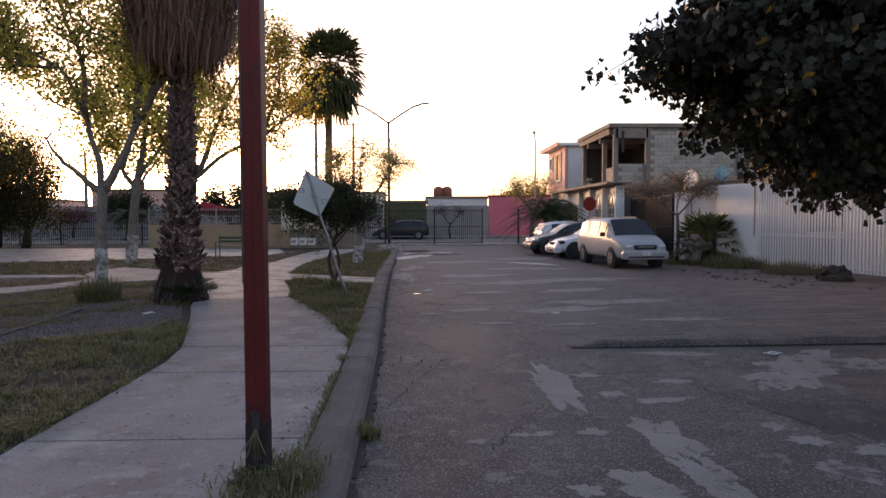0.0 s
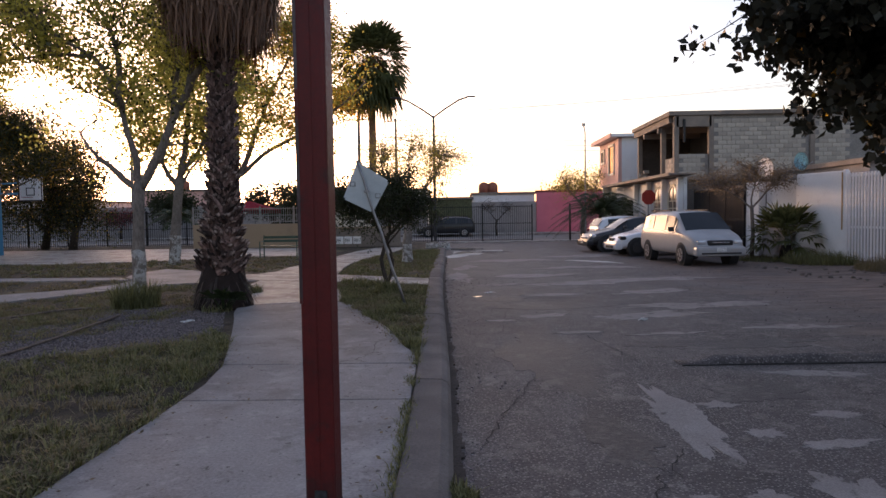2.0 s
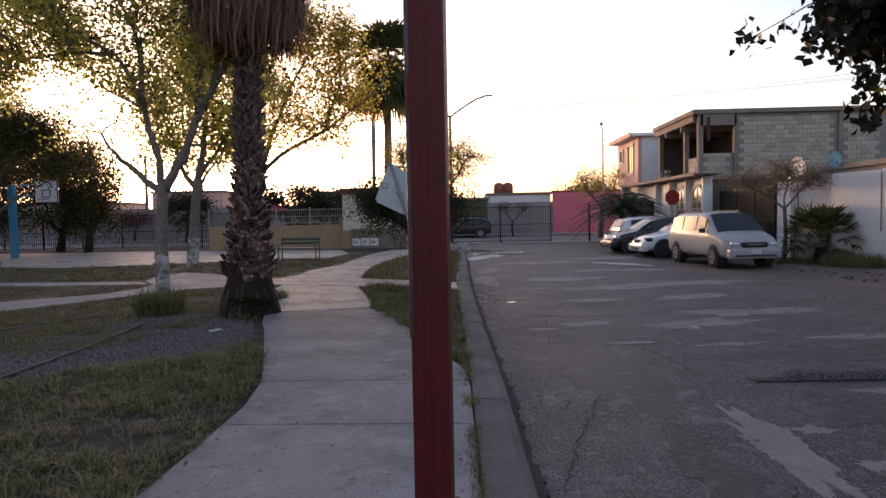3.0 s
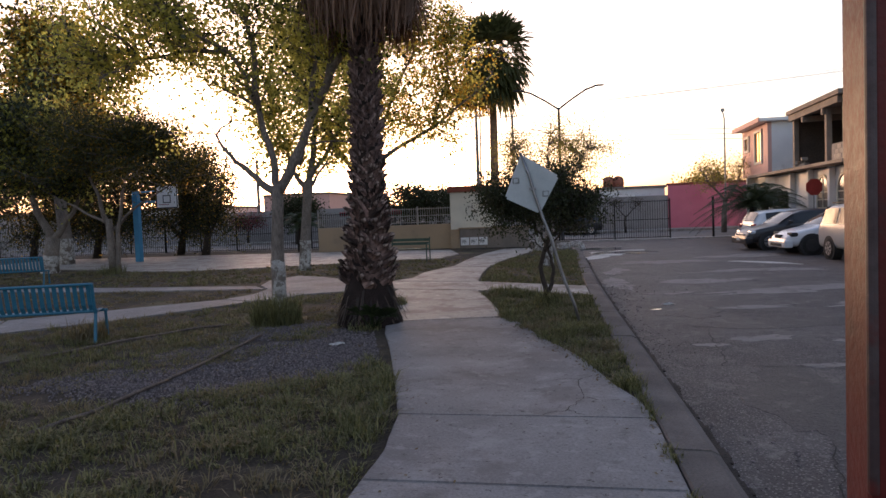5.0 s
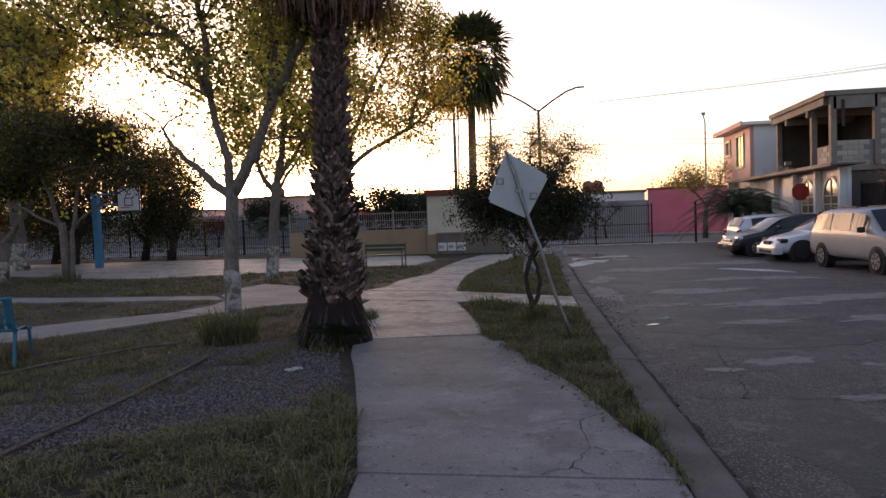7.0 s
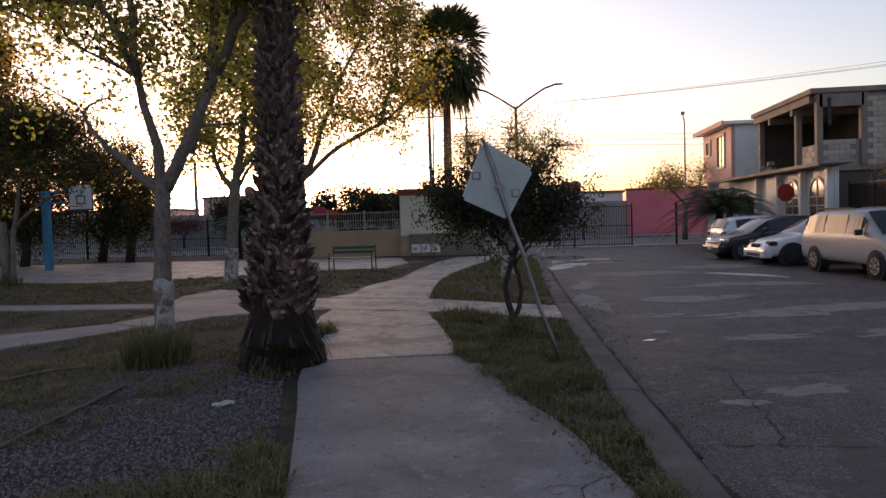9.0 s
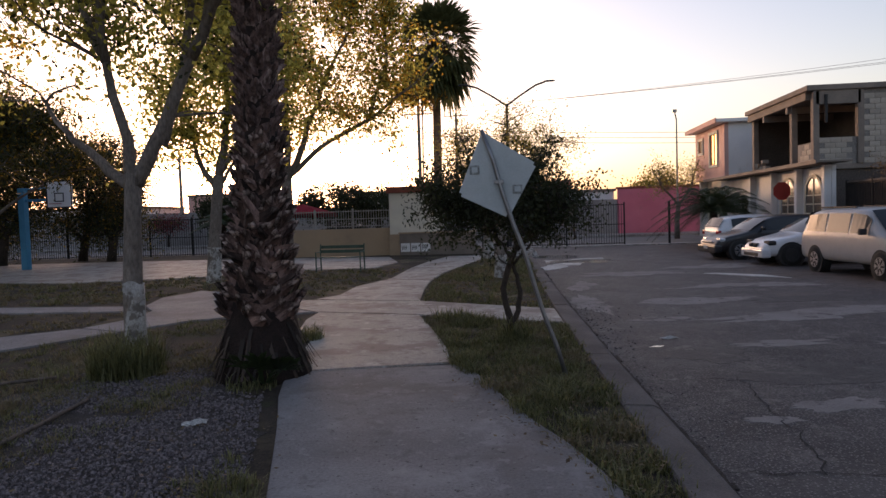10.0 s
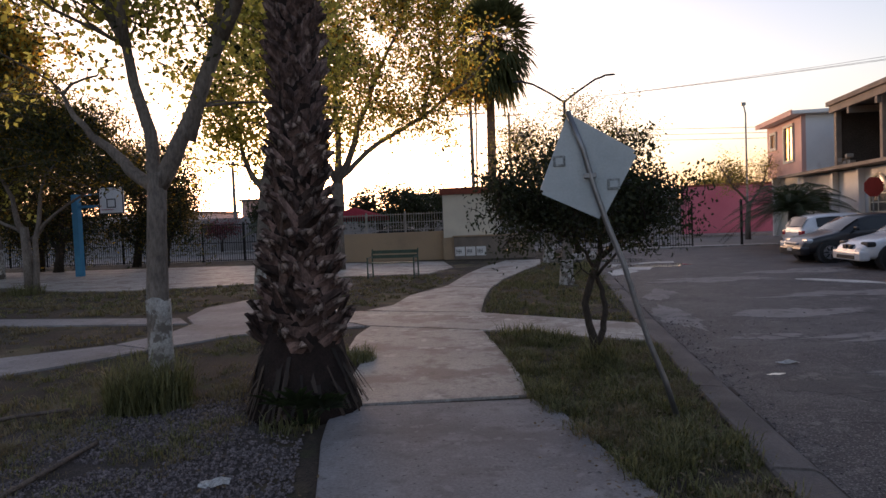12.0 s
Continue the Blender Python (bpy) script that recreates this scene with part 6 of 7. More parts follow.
def bent_sign():
    th = thing("traffic_sign", pose(-1.44, 13.15, LAWN_Z), "leaning diamond traffic sign seen from its grey back", "traffic sign")
    top = Vector((-0.79, 0.0, 2.53))
    sh = bmesh.new()
    d = top.normalized()
    n = 8
    tube(sh, [d * (top.length * i / n) + Vector((0.012 * math.sin(2 * i), 0, 0)) for i in range(n + 1)], 0.023, 10)
    part("post", sh, GALV, th, "leaning galvanised steel post", True)
    # local frame of the plate: v along the post, u across it
    c = [Vector((-1.05, 0.04, 1.88)), Vector((-0.79, 0.04, 2.52)), Vector((-0.24, 0.04, 2.17)), Vector((-0.54, 0.04, 1.63))]
    pb = bmesh.new()
    lo = [pb.verts.new(p) for p in c]
    hi = [pb.verts.new(p + Vector((0, 0.012, 0))) for p in c]
    pb.faces.new(lo)
    pb.faces.new(hi[::-1])
    for i in range(4):
        pb.faces.new((lo[i], hi[i], hi[(i + 1) % 4], lo[(i + 1) % 4]))
    bmesh.ops.recalc_face_normals(pb, faces=pb.faces)
    bmesh.ops.bevel(pb, geom=[e for e in pb.edges if abs((e.verts[0].co - e.verts[1].co).normalized().y) > 0.9], offset=0.03, segments=4, affect="EDGES")
    plate = part("plate", pb, SIGN_BACK, th, "scuffed grey back of the sign plate")
    for u in (c[0].lerp(c[1], 0.5).lerp(c[3], 0.12), c[2].lerp(c[3], 0.45).lerp(c[0], 0.1)):
        part("bracket", boxed(u.x - 0.05, u.x + 0.05, 0.024, 0.038, u.z - 0.045, u.z + 0.045, 0.006), SIGN_MARK, plate, "dark smudged bracket")
        part("bracket_face", boxed(u.x - 0.03, u.x + 0.03, 0.02, 0.0235, u.z - 0.026, u.z + 0.026, 0.001), SIGN_BACK, plate)
    part("clamp", boxed(-0.68, -0.58, -0.02, 0.03, 1.98, 2.02, 0.004), GALV, th)


bent_sign()


def steel_bench(name, at, turn, L, mat, label, slatted=True):
    th = thing(name, pose(*at, 0, 0, turn), label, "bench", "park benches")
    # seat and back of one bent run of upright flat bars
    prof = [(-0.24, 0.415), (-0.2, 0.45), (0.1, 0.43), (0.2, 0.45), (0.26, 0.55), (0.31, 0.8), (0.33, 0.86)]
    me = bmesh.new()
    w = 0.03
    for a, b in zip(prof, prof[1:]):
        dx, dz = b[0] - a[0], b[1] - a[1]
        ln = math.hypot(dx, dz)
        nx_, nz_ = -dz / ln * 0.006, dx / ln * 0.006
        v = [me.verts.new((s * w, p[0] + k * nx_, p[1] + k * nz_)) for p in (a, b) for s in (-1, 1) for k in (0, 1)]
        for f in ((0, 2, 6, 4), (1, 5, 7, 3), (0, 4, 5, 1), (2, 3, 7, 6)):
            me.faces.new([v[i] for i in f])
    mesh = bpy.data.meshes.new("slat")
    me.to_mesh(mesh)
    me.free()
    mesh.materials.append(mat)
    u = -L / 2 + 0.08
    while u <= L / 2 - 0.07:
        o = new("slat", mesh)
        o.parent = th
        o.matrix_basis = pose(u, 0, 0)
        u += 0.092
    for y, z in ((-0.235, 0.42), (0.2, 0.455), (0.33, 0.865)):
        part("rail", pipe([(-L / 2, y, z), (L / 2, y, z)], 0.022), mat, th)
    for s in (-1, 1):
        x = s * (L / 2 - 0.02)
        part("end_frame", pipe([(x, 0.335, 0.87), (x, 0.27, 0.5), (x, 0.24, 0.42), (x, 0.33, 0.0)], 0.024), mat, th)
        part("leg", pipe([(x, -0.2, 0.42), (x, -0.24, 0.0)], 0.022), mat, th)
    part("back_panel", boxed(-L / 2 + 0.05, L / 2 - 0.05, 0.262, 0.266, 0.5, 0.62, 0.0, Matrix.Rotation(0, 4, "X")), mat, th) if not slatted else None
    return th


steel_bench("park_bench", (-9.38, 11.75, LAWN_Z), 200, 1.9, BLUE, "blue steel slat bench standing by the side path")
steel_bench("park_bench", (-18.3, 20.9, LAWN_Z), 205, 1.9, BLUE, "blue steel slat bench further down the park")


def iron_bench():
    th = thing("park_bench", pose(-7.4, 27.2, 0, 0, 0, -4), "dull green metal bench on the edge of the court", "bench", "park benches")
    for k, (y, z) in enumerate(((-0.2, 0.44), (-0.07, 0.44), (0.06, 0.44))):
        part("seat_slat", boxed(-0.72, 0.72, y, y + 0.1, z, z + 0.025, 0.005), GREEN_METAL, th)
    for k, z in enumerate((0.58, 0.72)):
        part("back_slat", boxed(-0.72, 0.72, 0.2 + 0.03 * k, 0.225 + 0.03 * k, z, z + 0.1, 0.005), GREEN_METAL, th)
    for s in (-1, 1):
        x = s * 0.72
        part("side_frame", pipe([(x, -0.24, 0), (x, -0.24, 0.62), (x, 0.18, 0.62), (x, 0.24, 0.86)], 0.022), GREEN_METAL, th)
        part("leg", pipe([(x, 0.22, 0), (x, 0.2, 0.62)], 0.022), GREEN_METAL, th)
        part("stretcher", pipe([(x, -0.24, 0.12), (x, 0.22, 0.12)], 0.014), GREEN_METAL, th)


iron_bench()


def hoop():
    th = thing("basketball_hoop", pose(-21.7, 32.0, 0), "blue basketball post with a white backboard", "basketball hoop")
    part("post", boxed(-0.13, 0.13, -0.13, 0.13, -0.1, 3.3, 0.015), HOOP_BLUE, th)
    part("arm", boxed(0.13, 1.2, -0.05, 0.05, 2.75, 2.85, 0.005), HOOP_BLUE, th)
    part("brace", pipe([(0.1, 0, 3.25), (1.2, 0, 3.3)], 0.035), HOOP_BLUE, th)
    bd = part("backboard", boxed(1.15, 2.25, -0.17, -0.13, 2.45, 3.55, 0.008), WHITE, th, "white wooden backboard")
    fb = bmesh.new()
    for q in ((1.15, 2.25, 3.5, 3.55), (1.15, 2.25, 2.45, 2.5), (1.15, 1.2, 2.5, 3.5), (2.2, 2.25, 2.5, 3.5)):
        box(fb, q[0], q[1], -0.18, -0.172, q[2], q[3])
    for q in ((1.5, 1.9, 3.02, 3.06), (1.5, 1.9, 2.7, 2.74), (1.5, 1.54, 2.74, 3.02), (1.86, 1.9, 2.74, 3.02)):
        box(fb, q[0], q[1], -0.18, -0.172, q[2], q[3])
    part("markings", fb, PLASTIC, bd, "dark painted square")
    rb = bmesh.new()
    tube(rb, [(1.7 + 0.22 * math.cos(2 * math.pi * i / 16), -0.42 + 0.22 * math.sin(2 * math.pi * i / 16), 2.62) for i in range(17)], 0.01, 6, False)
    part("rim", rb, STOP_RED, bd)


hoop()


def street_lamp():
    th = thing("street_lamp", pose(-2.15, 44.0, -0.15), "tall grey street lamp with two arms", "street lamp")
    part("pole", pipe([(0, 0, 0), (0, 0, 4), (0, 0, 7.8)], [0.1, 0.09, 0.075], 10), DARK_PAINT, th)
    for s, z in ((-1, 1.2), (1, 1.2)):
        arm = part("arm", pipe([(0, 0, 7.7), (s * 0.7, 0, 8.2), (s * 1.6, 0, 8.75), (s * 2.1, 0, 8.9)], 0.055, 8), DARK_PAINT, th)
        hb = bmesh.new()
        tube(hb, [(s * 2.0, 0, 8.9), (s * 2.2, 0, 8.94), (s * 2.55, 0, 8.95), (s * 2.65, 0, 8.94)], [0.05, 0.11, 0.1, 0.03], 10)
        for v in hb.verts:
            v.co.z = 8.93 + (v.co.z - 8.93) * 0.5
        part("lamp_head", hb, DARK_PAINT, arm, "flat grey lamp head", True)


street_lamp()
th = thing("light_pole", pose(8.35, 50.5, -0.11), "thin street light pole with a small head", "street lamp")
part("pole", pipe([(0, 0, 0), (0, 0, 4.5), (0, 0, 7.3), (-0.1, 0, 7.8)], [0.07, 0.06, 0.045, 0.04], 8), GALV, th)
part("lamp_head", boxed(-0.24, 0.02, -0.09, 0.09, 7.76, 7.95, 0.03), GALV, th)


def utility_pole(x, y, h, arms, seed):
    th = thing("utility_pole", pose(x, y, -0.12), "brown utility pole with crossarms", "utility pole", "utility poles")
    part("pole", pipe([(0, 0, 0), (0, 0, h * 0.5), (0, 0, h)], [0.16, 0.14, 0.11], 10), WOODPOLE, th)
    for z, w in arms:
        am = part("crossarm", boxed(-w, w, -0.17, -0.115, z - 0.05, z + 0.05, 0.006), WOODPOLE, th)
        for u in (-w + 0.1, -w * 0.4, w * 0.4, w - 0.1):
            part("insulator", pipe([(u, -0.14, z + 0.05), (u, -0.14, z + 0.2)], 0.035, 6), PLASTIC, am)


utility_pole(-9.0, 58.5, 11.4, ((9.6, 1.1),), 1)
utility_pole(-7.2, 72.0, 11.6, ((11.3, 1.2), (9.6, 1.2)), 2)
utility_pole(-19.0, 57.5, 7.5, ((7.2, 0.6),), 3)
utility_pole(-27.5, 56.8, 7.0, ((6.8, 0.5),), 4)


def wire(p, q, sag, label, r=0.012):
    p, q = Vector(p), Vector(q)
    pts = []
    for i in range(25):
        t = i / 24
        v = p.lerp(q, t)
        v.z -= sag * 4 * t * (1 - t)
        pts.append(v)
    tagged(link_mesh("overhead_wire", pipe(pts, r, 5), WIRE), label, "wire", "overhead wires")


for dz in (0.0, 0.28, 0.95):
    wire((-9.0 + 1.0 * dz, 58.4, 9.75), (46, 44, 11.4 + dz), 0.6 + dz * 0.2, "thin overhead power line above the street", 0.011)
for dz in (0.0, 0.5, 1.0):
    wire((-7.2, 71.8, 9.8 - dz), (60, 78, 9.2 - dz), 0.8, "thin overhead line behind the houses", 0.022)
    wire((-7.2, 71.8, 9.8 - dz), (-80, 66, 9.2 - dz), 0.8, "thin overhead line behind the houses", 0.022)

th = thing("stop_sign", pose(8.15, 33.2, ROAD_Z, 0, 0, 10), "red octagonal stop sign seen edge-lit on a post", "traffic sign")
ob_ = bmesh.new()
ring = [(0.36 * math.cos(math.pi / 8 + math.pi / 4 * i), 0.36 * math.sin(math.pi / 8 + math.pi / 4 * i)) for i in range(8)]
lo = [ob_.verts.new((x, -0.035, 2.3 + z)) for x, z in ring]
hi = [ob_.verts.new((x, -0.027, 2.3 + z)) for x, z in ring]
ob_.faces.new(lo)
ob_.faces.new(hi[::-1])
for i in range(8):
    ob_.faces.new((lo[i], hi[i], hi[(i + 1) % 8], lo[(i + 1) % 8]))
bmesh.ops.recalc_face_normals(ob_, faces=ob_.faces)
part("plate", ob_, STOP_RED, th, "red octagonal plate")
part("post", pipe([(0, 0, -0.1), (0, 0, 2.6)], 0.025, 8), GALV, th)


def tent():
    th = thing("market_tent", pose(-14.6, 46.5, -0.12), "red pop-up canopy on thin legs", "canopy")
    cb = bmesh.new()
    apex = cb.verts.new((0, 0, 2.75))
    eave = [cb.verts.new((x, y, 2.15)) for x, y in ((-1.7, -1.5), (1.7, -1.5), (1.7, 1.5), (-1.7, 1.5))]
    val = [cb.verts.new((v.co.x, v.co.y, 1.92)) for v in eave]
    for i in range(4):
        cb.faces.new((apex, eave[i], eave[(i + 1) % 4]))
        cb.faces.new((eave[i], val[i], val[(i + 1) % 4], eave[(i + 1) % 4]))
    bmesh.ops.solidify(cb, geom=cb.faces[:], thickness=0.012)
    part("canopy", cb, AWNING, th, "red fabric canopy")
    for x, y in ((-1.62, -1.42), (1.62, -1.42), (1.62, 1.42), (-1.62, 1.42)):
        part("leg", pipe([(x, y, 0), (x, y, 2.1)], 0.03), GALV, th)


tent()


# ---- cars ----
def car(name, m, label, paint, spec):
    """A car whose nose points along +y of its own frame. spec: length, half width, heights of sill, belt and roof, and the stations of bonnet, screen, roof and tail."""
    L, W = spec["L"], spec["W"]
    th = thing(name, m, label, "car", "parked cars")
    # stations from tail to nose: y, belt height, roof height (equal where there is no cabin), width factor
    st = spec["st"]
    bm = bmesh.new()
    rings = []
    for y, zb, zr, wf in st:
        w = W * wf
        tw = spec.get("tumble", 0.8)
        cab = zr > zb + 0.02
        wr = w * (tw if cab else 0.9)
        zs = spec["sill"] + (0.12 if (y > st[-2][0] or y < st[1][0]) else 0)
        sec = [(0.0, zs), (w * 0.9, zs), (w * 0.985, zs + 0.1), (w, zs + (zb - zs) * 0.55), (w * 0.975, zb - 0.02), (w * 0.955 if cab else w * 0.9, zb + (0.01 if cab else 0.0)),
               (wr + (w * 0.93 - wr) * 0.12 if cab else w * 0.75, zr - 0.1 * (zr - zb) if cab else zb + 0.02), (wr * 0.9 if cab else w * 0.5, zr if cab else zb + 0.03), (0.0, zr + (0.03 if cab else 0.04))]
        ring = [bm.verts.new((x, y, z)) for x, z in sec] + [bm.verts.new((-x, y, z)) for x, z in sec[-2:0:-1]]
        rings.append(ring)
    for a, b in zip(rings, rings[1:]):
        n = len(a)
        for i in range(n):
            bm.faces.new((a[i], a[(i + 1) % n], b[(i + 1) % n], b[i]))
    bm.faces.new(rings[0])
    bm.faces.new(rings[-1][::-1])
    bmesh.ops.recalc_face_normals(bm, faces=bm.faces)
    body = part("body", bm, paint, th, "", True)
    sub = body.modifiers.new("soft", "SUBSURF")
    sub.levels = sub.render_levels = 1

    def at_y(y):
        for a, b in zip(st, st[1:]):
            if y <= b[0]:
                t = (y - a[0]) / (b[0] - a[0])
                return [a[i] + (b[i] - a[i]) * t for i in range(4)]
        return st[-1]
    tw = spec.get("tumble", 0.8)
    for y0, y1 in spec["glass"]:
        for s in (-1, 1):
            g = bmesh.new()
            n = 4
            lo, hi = [], []
            for i in range(n + 1):
                y = y0 + (y1 - y0) * i / n
                _, zb, zr, wf = at_y(y)
                w = W * wf
                f = 0.8
                lo.append(g.verts.new((s * (w * 0.955 + 0.004), y, zb + 0.045)))
                wt = w * 0.955 + (w * tw - w * 0.955) * f
                hi.append(g.verts.new((s * (wt + 0.012), y, zb + (zr - zb) * f)))
            for i in range(n):
                g.faces.new((lo[i], lo[i + 1], hi[i + 1], hi[i]))
            part("side_window", g, GLASS_DARK, th, "dark side window glass")
    for (ya, yb, nm) in spec["screens"]:
        # a pane that spans the car between a low line at ya and a high line at yb
        za, zb_ = at_y(ya), at_y(yb)
        g = bmesh.new()
        sgn = 1 if ya > yb else -1
        v = []
        for t in (0.06, 0.35, 0.65, 0.93):
            y = ya + (yb - ya) * t
            _, zl, zr, wf = at_y(y)
            v.append([g.verts.new((u * W * wf * (0.86 - 0.14 * t), y + sgn * (0.035 - 0.02 * abs(u)), zr + 0.03 - 0.028 * abs(u) ** 2)) for u in (-1, -0.5, 0, 0.5, 1)])
        for a, b in zip(v, v[1:]):
            for i in range(4):
                g.faces.new((a[i], a[i + 1], b[i + 1], b[i]))
        part(nm, g, GLASS_DARK, th, "dark sloping glass", True)
    for wy in spec["axles"]:
        r = spec["wheel"]
        for s in (-1, 1):
            x = s * (W - 0.09)
            arch = bmesh.new()
            tube(arch, [(s * (W - 0.3), wy, r), (s * (W * 0.995), wy, r)], r + 0.06, 22)
            part("wheel_arch", arch, PLASTIC, th, "dark wheel arch")
            tb = bmesh.new()
            tube(tb, [(x - s * 0.11, wy, r), (x - s * 0.1, wy, r), (x + s * 0.08, wy, r), (x + s * 0.105, wy, r)], [r * 0.9, r, r, r * 0.92], 22)
            wh = part("wheel", tb, RUBBER, th, "black tyre", True)
            rb = bmesh.new()
            rr = r * 0.64
            tube(rb, [(x + s * 0.1, wy, r), (x + s * 0.112, wy, r)], rr, 20)
            if spec.get("rims", True):
                part("rim", rb, RIM, wh, "alloy wheel rim")
                sp = bmesh.new()
                for k in range(7):
                    a = 2 * math.pi * k / 7
                    box(sp, -0.003, 0.003, -0.022, 0.022, rr * 0.3, rr * 0.92, 0, pose(x + s * 0.1155, wy, r) @ Matrix.Rotation(a + 0.22, 4, "X"))
                part("rim_gaps", sp, PLASTIC, wh)
            else:
                part("rim", rb, PLASTIC, wh, "black wheel rim")
    for nm, mat, boxes, lb in spec["bits"]:
        for bx_ in boxes:
            part(nm, boxed(*bx_[:6], bx_[6] if len(bx_) > 6 else 0.01), mat, th, lb)
    return th


VAN = dict(L=5.0, W=0.98, sill=0.3, wheel=0.33, axles=(-1.55, 1.5), tumble=0.8,
           st=[(-2.48, 0.75, 0.76, 0.9), (-2.42, 1.05, 1.25, 0.95), (-2.2, 1.05, 1.62, 0.97), (-1.5, 1.04, 1.69, 1.0), (0.2, 1.03, 1.7, 1.0), (0.75, 1.03, 1.64, 1.0), (1.1, 1.03, 1.42, 1.0), (1.55, 1.03, 1.1, 0.99), (1.75, 1.0, 1.0, 0.98), (2.2, 0.9, 0.9, 0.93), (2.42, 0.72, 0.72, 0.86), (2.5, 0.55, 0.55, 0.8)],
           glass=[(-2.1, -1.1), (-1.0, 0.05), (0.15, 0.95)], screens=[(1.62, 0.7, "windscreen"), (-2.42, -2.2, "rear_window")],
           bits=[("grille", PLASTIC, [(-0.44, 0.44, 2.34, 2.5, 0.64, 0.8, 0.05)], "dark oval grille"), ("grille_bar", RIM, [(-0.3, 0.3, 2.495, 2.51, 0.725, 0.745, 0.004)], ""),
                 ("headlight", LAMP_GLASS, [(-0.8, -0.47, 2.2, 2.46, 0.66, 0.8, 0.05), (0.47, 0.8, 2.2, 2.46, 0.66, 0.8, 0.05)], "clear headlight"),
                 ("bumper", SILVER, [(-0.88, 0.88, 2.25, 2.56, 0.32, 0.6, 0.07)], ""), ("bumper_gap", PLASTIC, [(-0.7, 0.7, 2.46, 2.566, 0.38, 0.43, 0.004)], ""), ("number_plate", PLATE, [(-0.17, 0.17, 2.55, 2.575, 0.45, 0.58, 0.004)], "white number plate"),
                 ("door_mirror", PLASTIC, [(-1.17, -0.97, 0.85, 0.97, 1.05, 1.2, 0.03), (0.97, 1.17, 0.85, 0.97, 1.05, 1.2, 0.03)], "black door mirror"),
                 ("door_handle", PLASTIC, [(-0.995, -0.975, -0.2, 0.0, 0.92, 0.96, 0.005), (-0.995, -0.975, 0.1, 0.28, 0.92, 0.96, 0.005)], ""),
                 ("side_moulding", RIM, [(-1.0, -0.97, -1.1, 1.0, 0.62, 0.67, 0.006)], "bright side moulding"), ("roof_rail", PLASTIC, [(-0.72, -0.68, -1.8, 0.1, 1.69, 1.74, 0.006), (0.68, 0.72, -1.8, 0.1, 1.69, 1.74, 0.006)], "")])
car("minivan", pose(6.9, 23.75, ROAD_Z, 0, 0, 186) @ Matrix.Diagonal((0.86, 0.88, 0.97, 1.0)), "beige silver minivan parked facing down the street", SILVER, VAN)
HATCH = dict(L=4.2, W=0.88, sill=0.26, wheel=0.32, axles=(-1.28, 1.32), tumble=0.78,
             st=[(-2.08, 0.75, 0.76, 0.9), (-2.02, 0.95, 1.0, 0.95), (-1.75, 0.95, 1.36, 0.97), (-1.2, 0.94, 1.44, 1.0), (-0.1, 0.92, 1.45, 1.0), (0.3, 0.91, 1.36, 1.0), (0.75, 0.9, 1.1, 1.0), (1.0, 0.89, 0.92, 0.99), (1.35, 0.84, 0.84, 0.97), (1.85, 0.73, 0.73, 0.9), (2.05, 0.58, 0.58, 0.82), (2.1, 0.45, 0.45, 0.76)],
             glass=[(-1.55, -0.75), (-0.65, 0.45)], screens=[(1.0, 0.3, "windscreen"), (-2.03, -1.75, "rear_window")])
WHITE_A = dict(HATCH, rims=False, bits=[("headlight", PLASTIC, [(-0.8, -0.42, 1.72, 1.95, 0.6, 0.74, 0.05), (0.42, 0.8, 1.72, 1.95, 0.6, 0.74, 0.05)], "smoked dark headlight"),
                                         ("bumper", CAR_WHITE, [(-0.78, 0.78, 1.86, 2.14, 0.24, 0.5, 0.06)], ""), ("grille", PLASTIC, [(-0.26, -0.03, 1.98, 2.1, 0.54, 0.66, 0.03), (0.03, 0.26, 1.98, 2.1, 0.54, 0.66, 0.03)], "split dark grille"),
                                         ("air_intake", PLASTIC, [(-0.5, 0.5, 2.1, 2.15, 0.28, 0.38, 0.01)], ""), ("door_mirror", PLASTIC, [(-1.04, -0.88, 0.55, 0.66, 0.95, 1.07, 0.03), (0.88, 1.04, 0.55, 0.66, 0.95, 1.07, 0.03)], "")])
DARK_B = dict(HATCH, bits=[("headlight", LAMP_GLASS, [(-0.78, -0.4, 1.75, 1.95, 0.6, 0.73, 0.05), (0.4, 0.78, 1.75, 1.95, 0.6, 0.73, 0.05)], "clear headlight"),
                           ("bumper", CAR_DARK, [(-0.78, 0.78, 1.86, 2.14, 0.24, 0.5, 0.06)], ""), ("grille", RIM, [(-0.4, 0.4, 2.0, 2.1, 0.55, 0.62, 0.01)], "thin bright grille"),
                           ("number_plate", PLATE, [(-0.16, 0.16, 2.14, 2.155, 0.36, 0.47, 0.004)], ""), ("door_mirror", CAR_DARK, [(-1.04, -0.88, 0.55, 0.66, 0.95, 1.07, 0.03), (0.88, 1.04, 0.55, 0.66, 0.95, 1.07, 0.03)], "")])
WHITE_C = dict(HATCH, bits=[("tail_light", TAIL_RED, [(-0.82, -0.55, -2.08, -1.95, 0.72, 0.88, 0.03), (0.55, 0.82, -2.08, -1.95, 0.72, 0.88, 0.03)], "red tail light"),
                            ("bumper", CAR_WHITE, [(-0.8, 0.8, -2.16, -1.9, 0.26, 0.5, 0.06)], ""), ("number_plate", PLATE, [(-0.16, 0.16, -2.12, -2.09, 0.6, 0.7, 0.004)], "")])
car("hatchback", pose(7.3, 27.75, ROAD_Z, 0, 0, 94), "white hatchback with smoked headlights and black wheels", CAR_WHITE, WHITE_A)
car("hatchback", pose(6.75, 30.7, ROAD_Z, 0, 0, 96), "dark blue-black hatchback parked nose out", CAR_DARK, DARK_B)
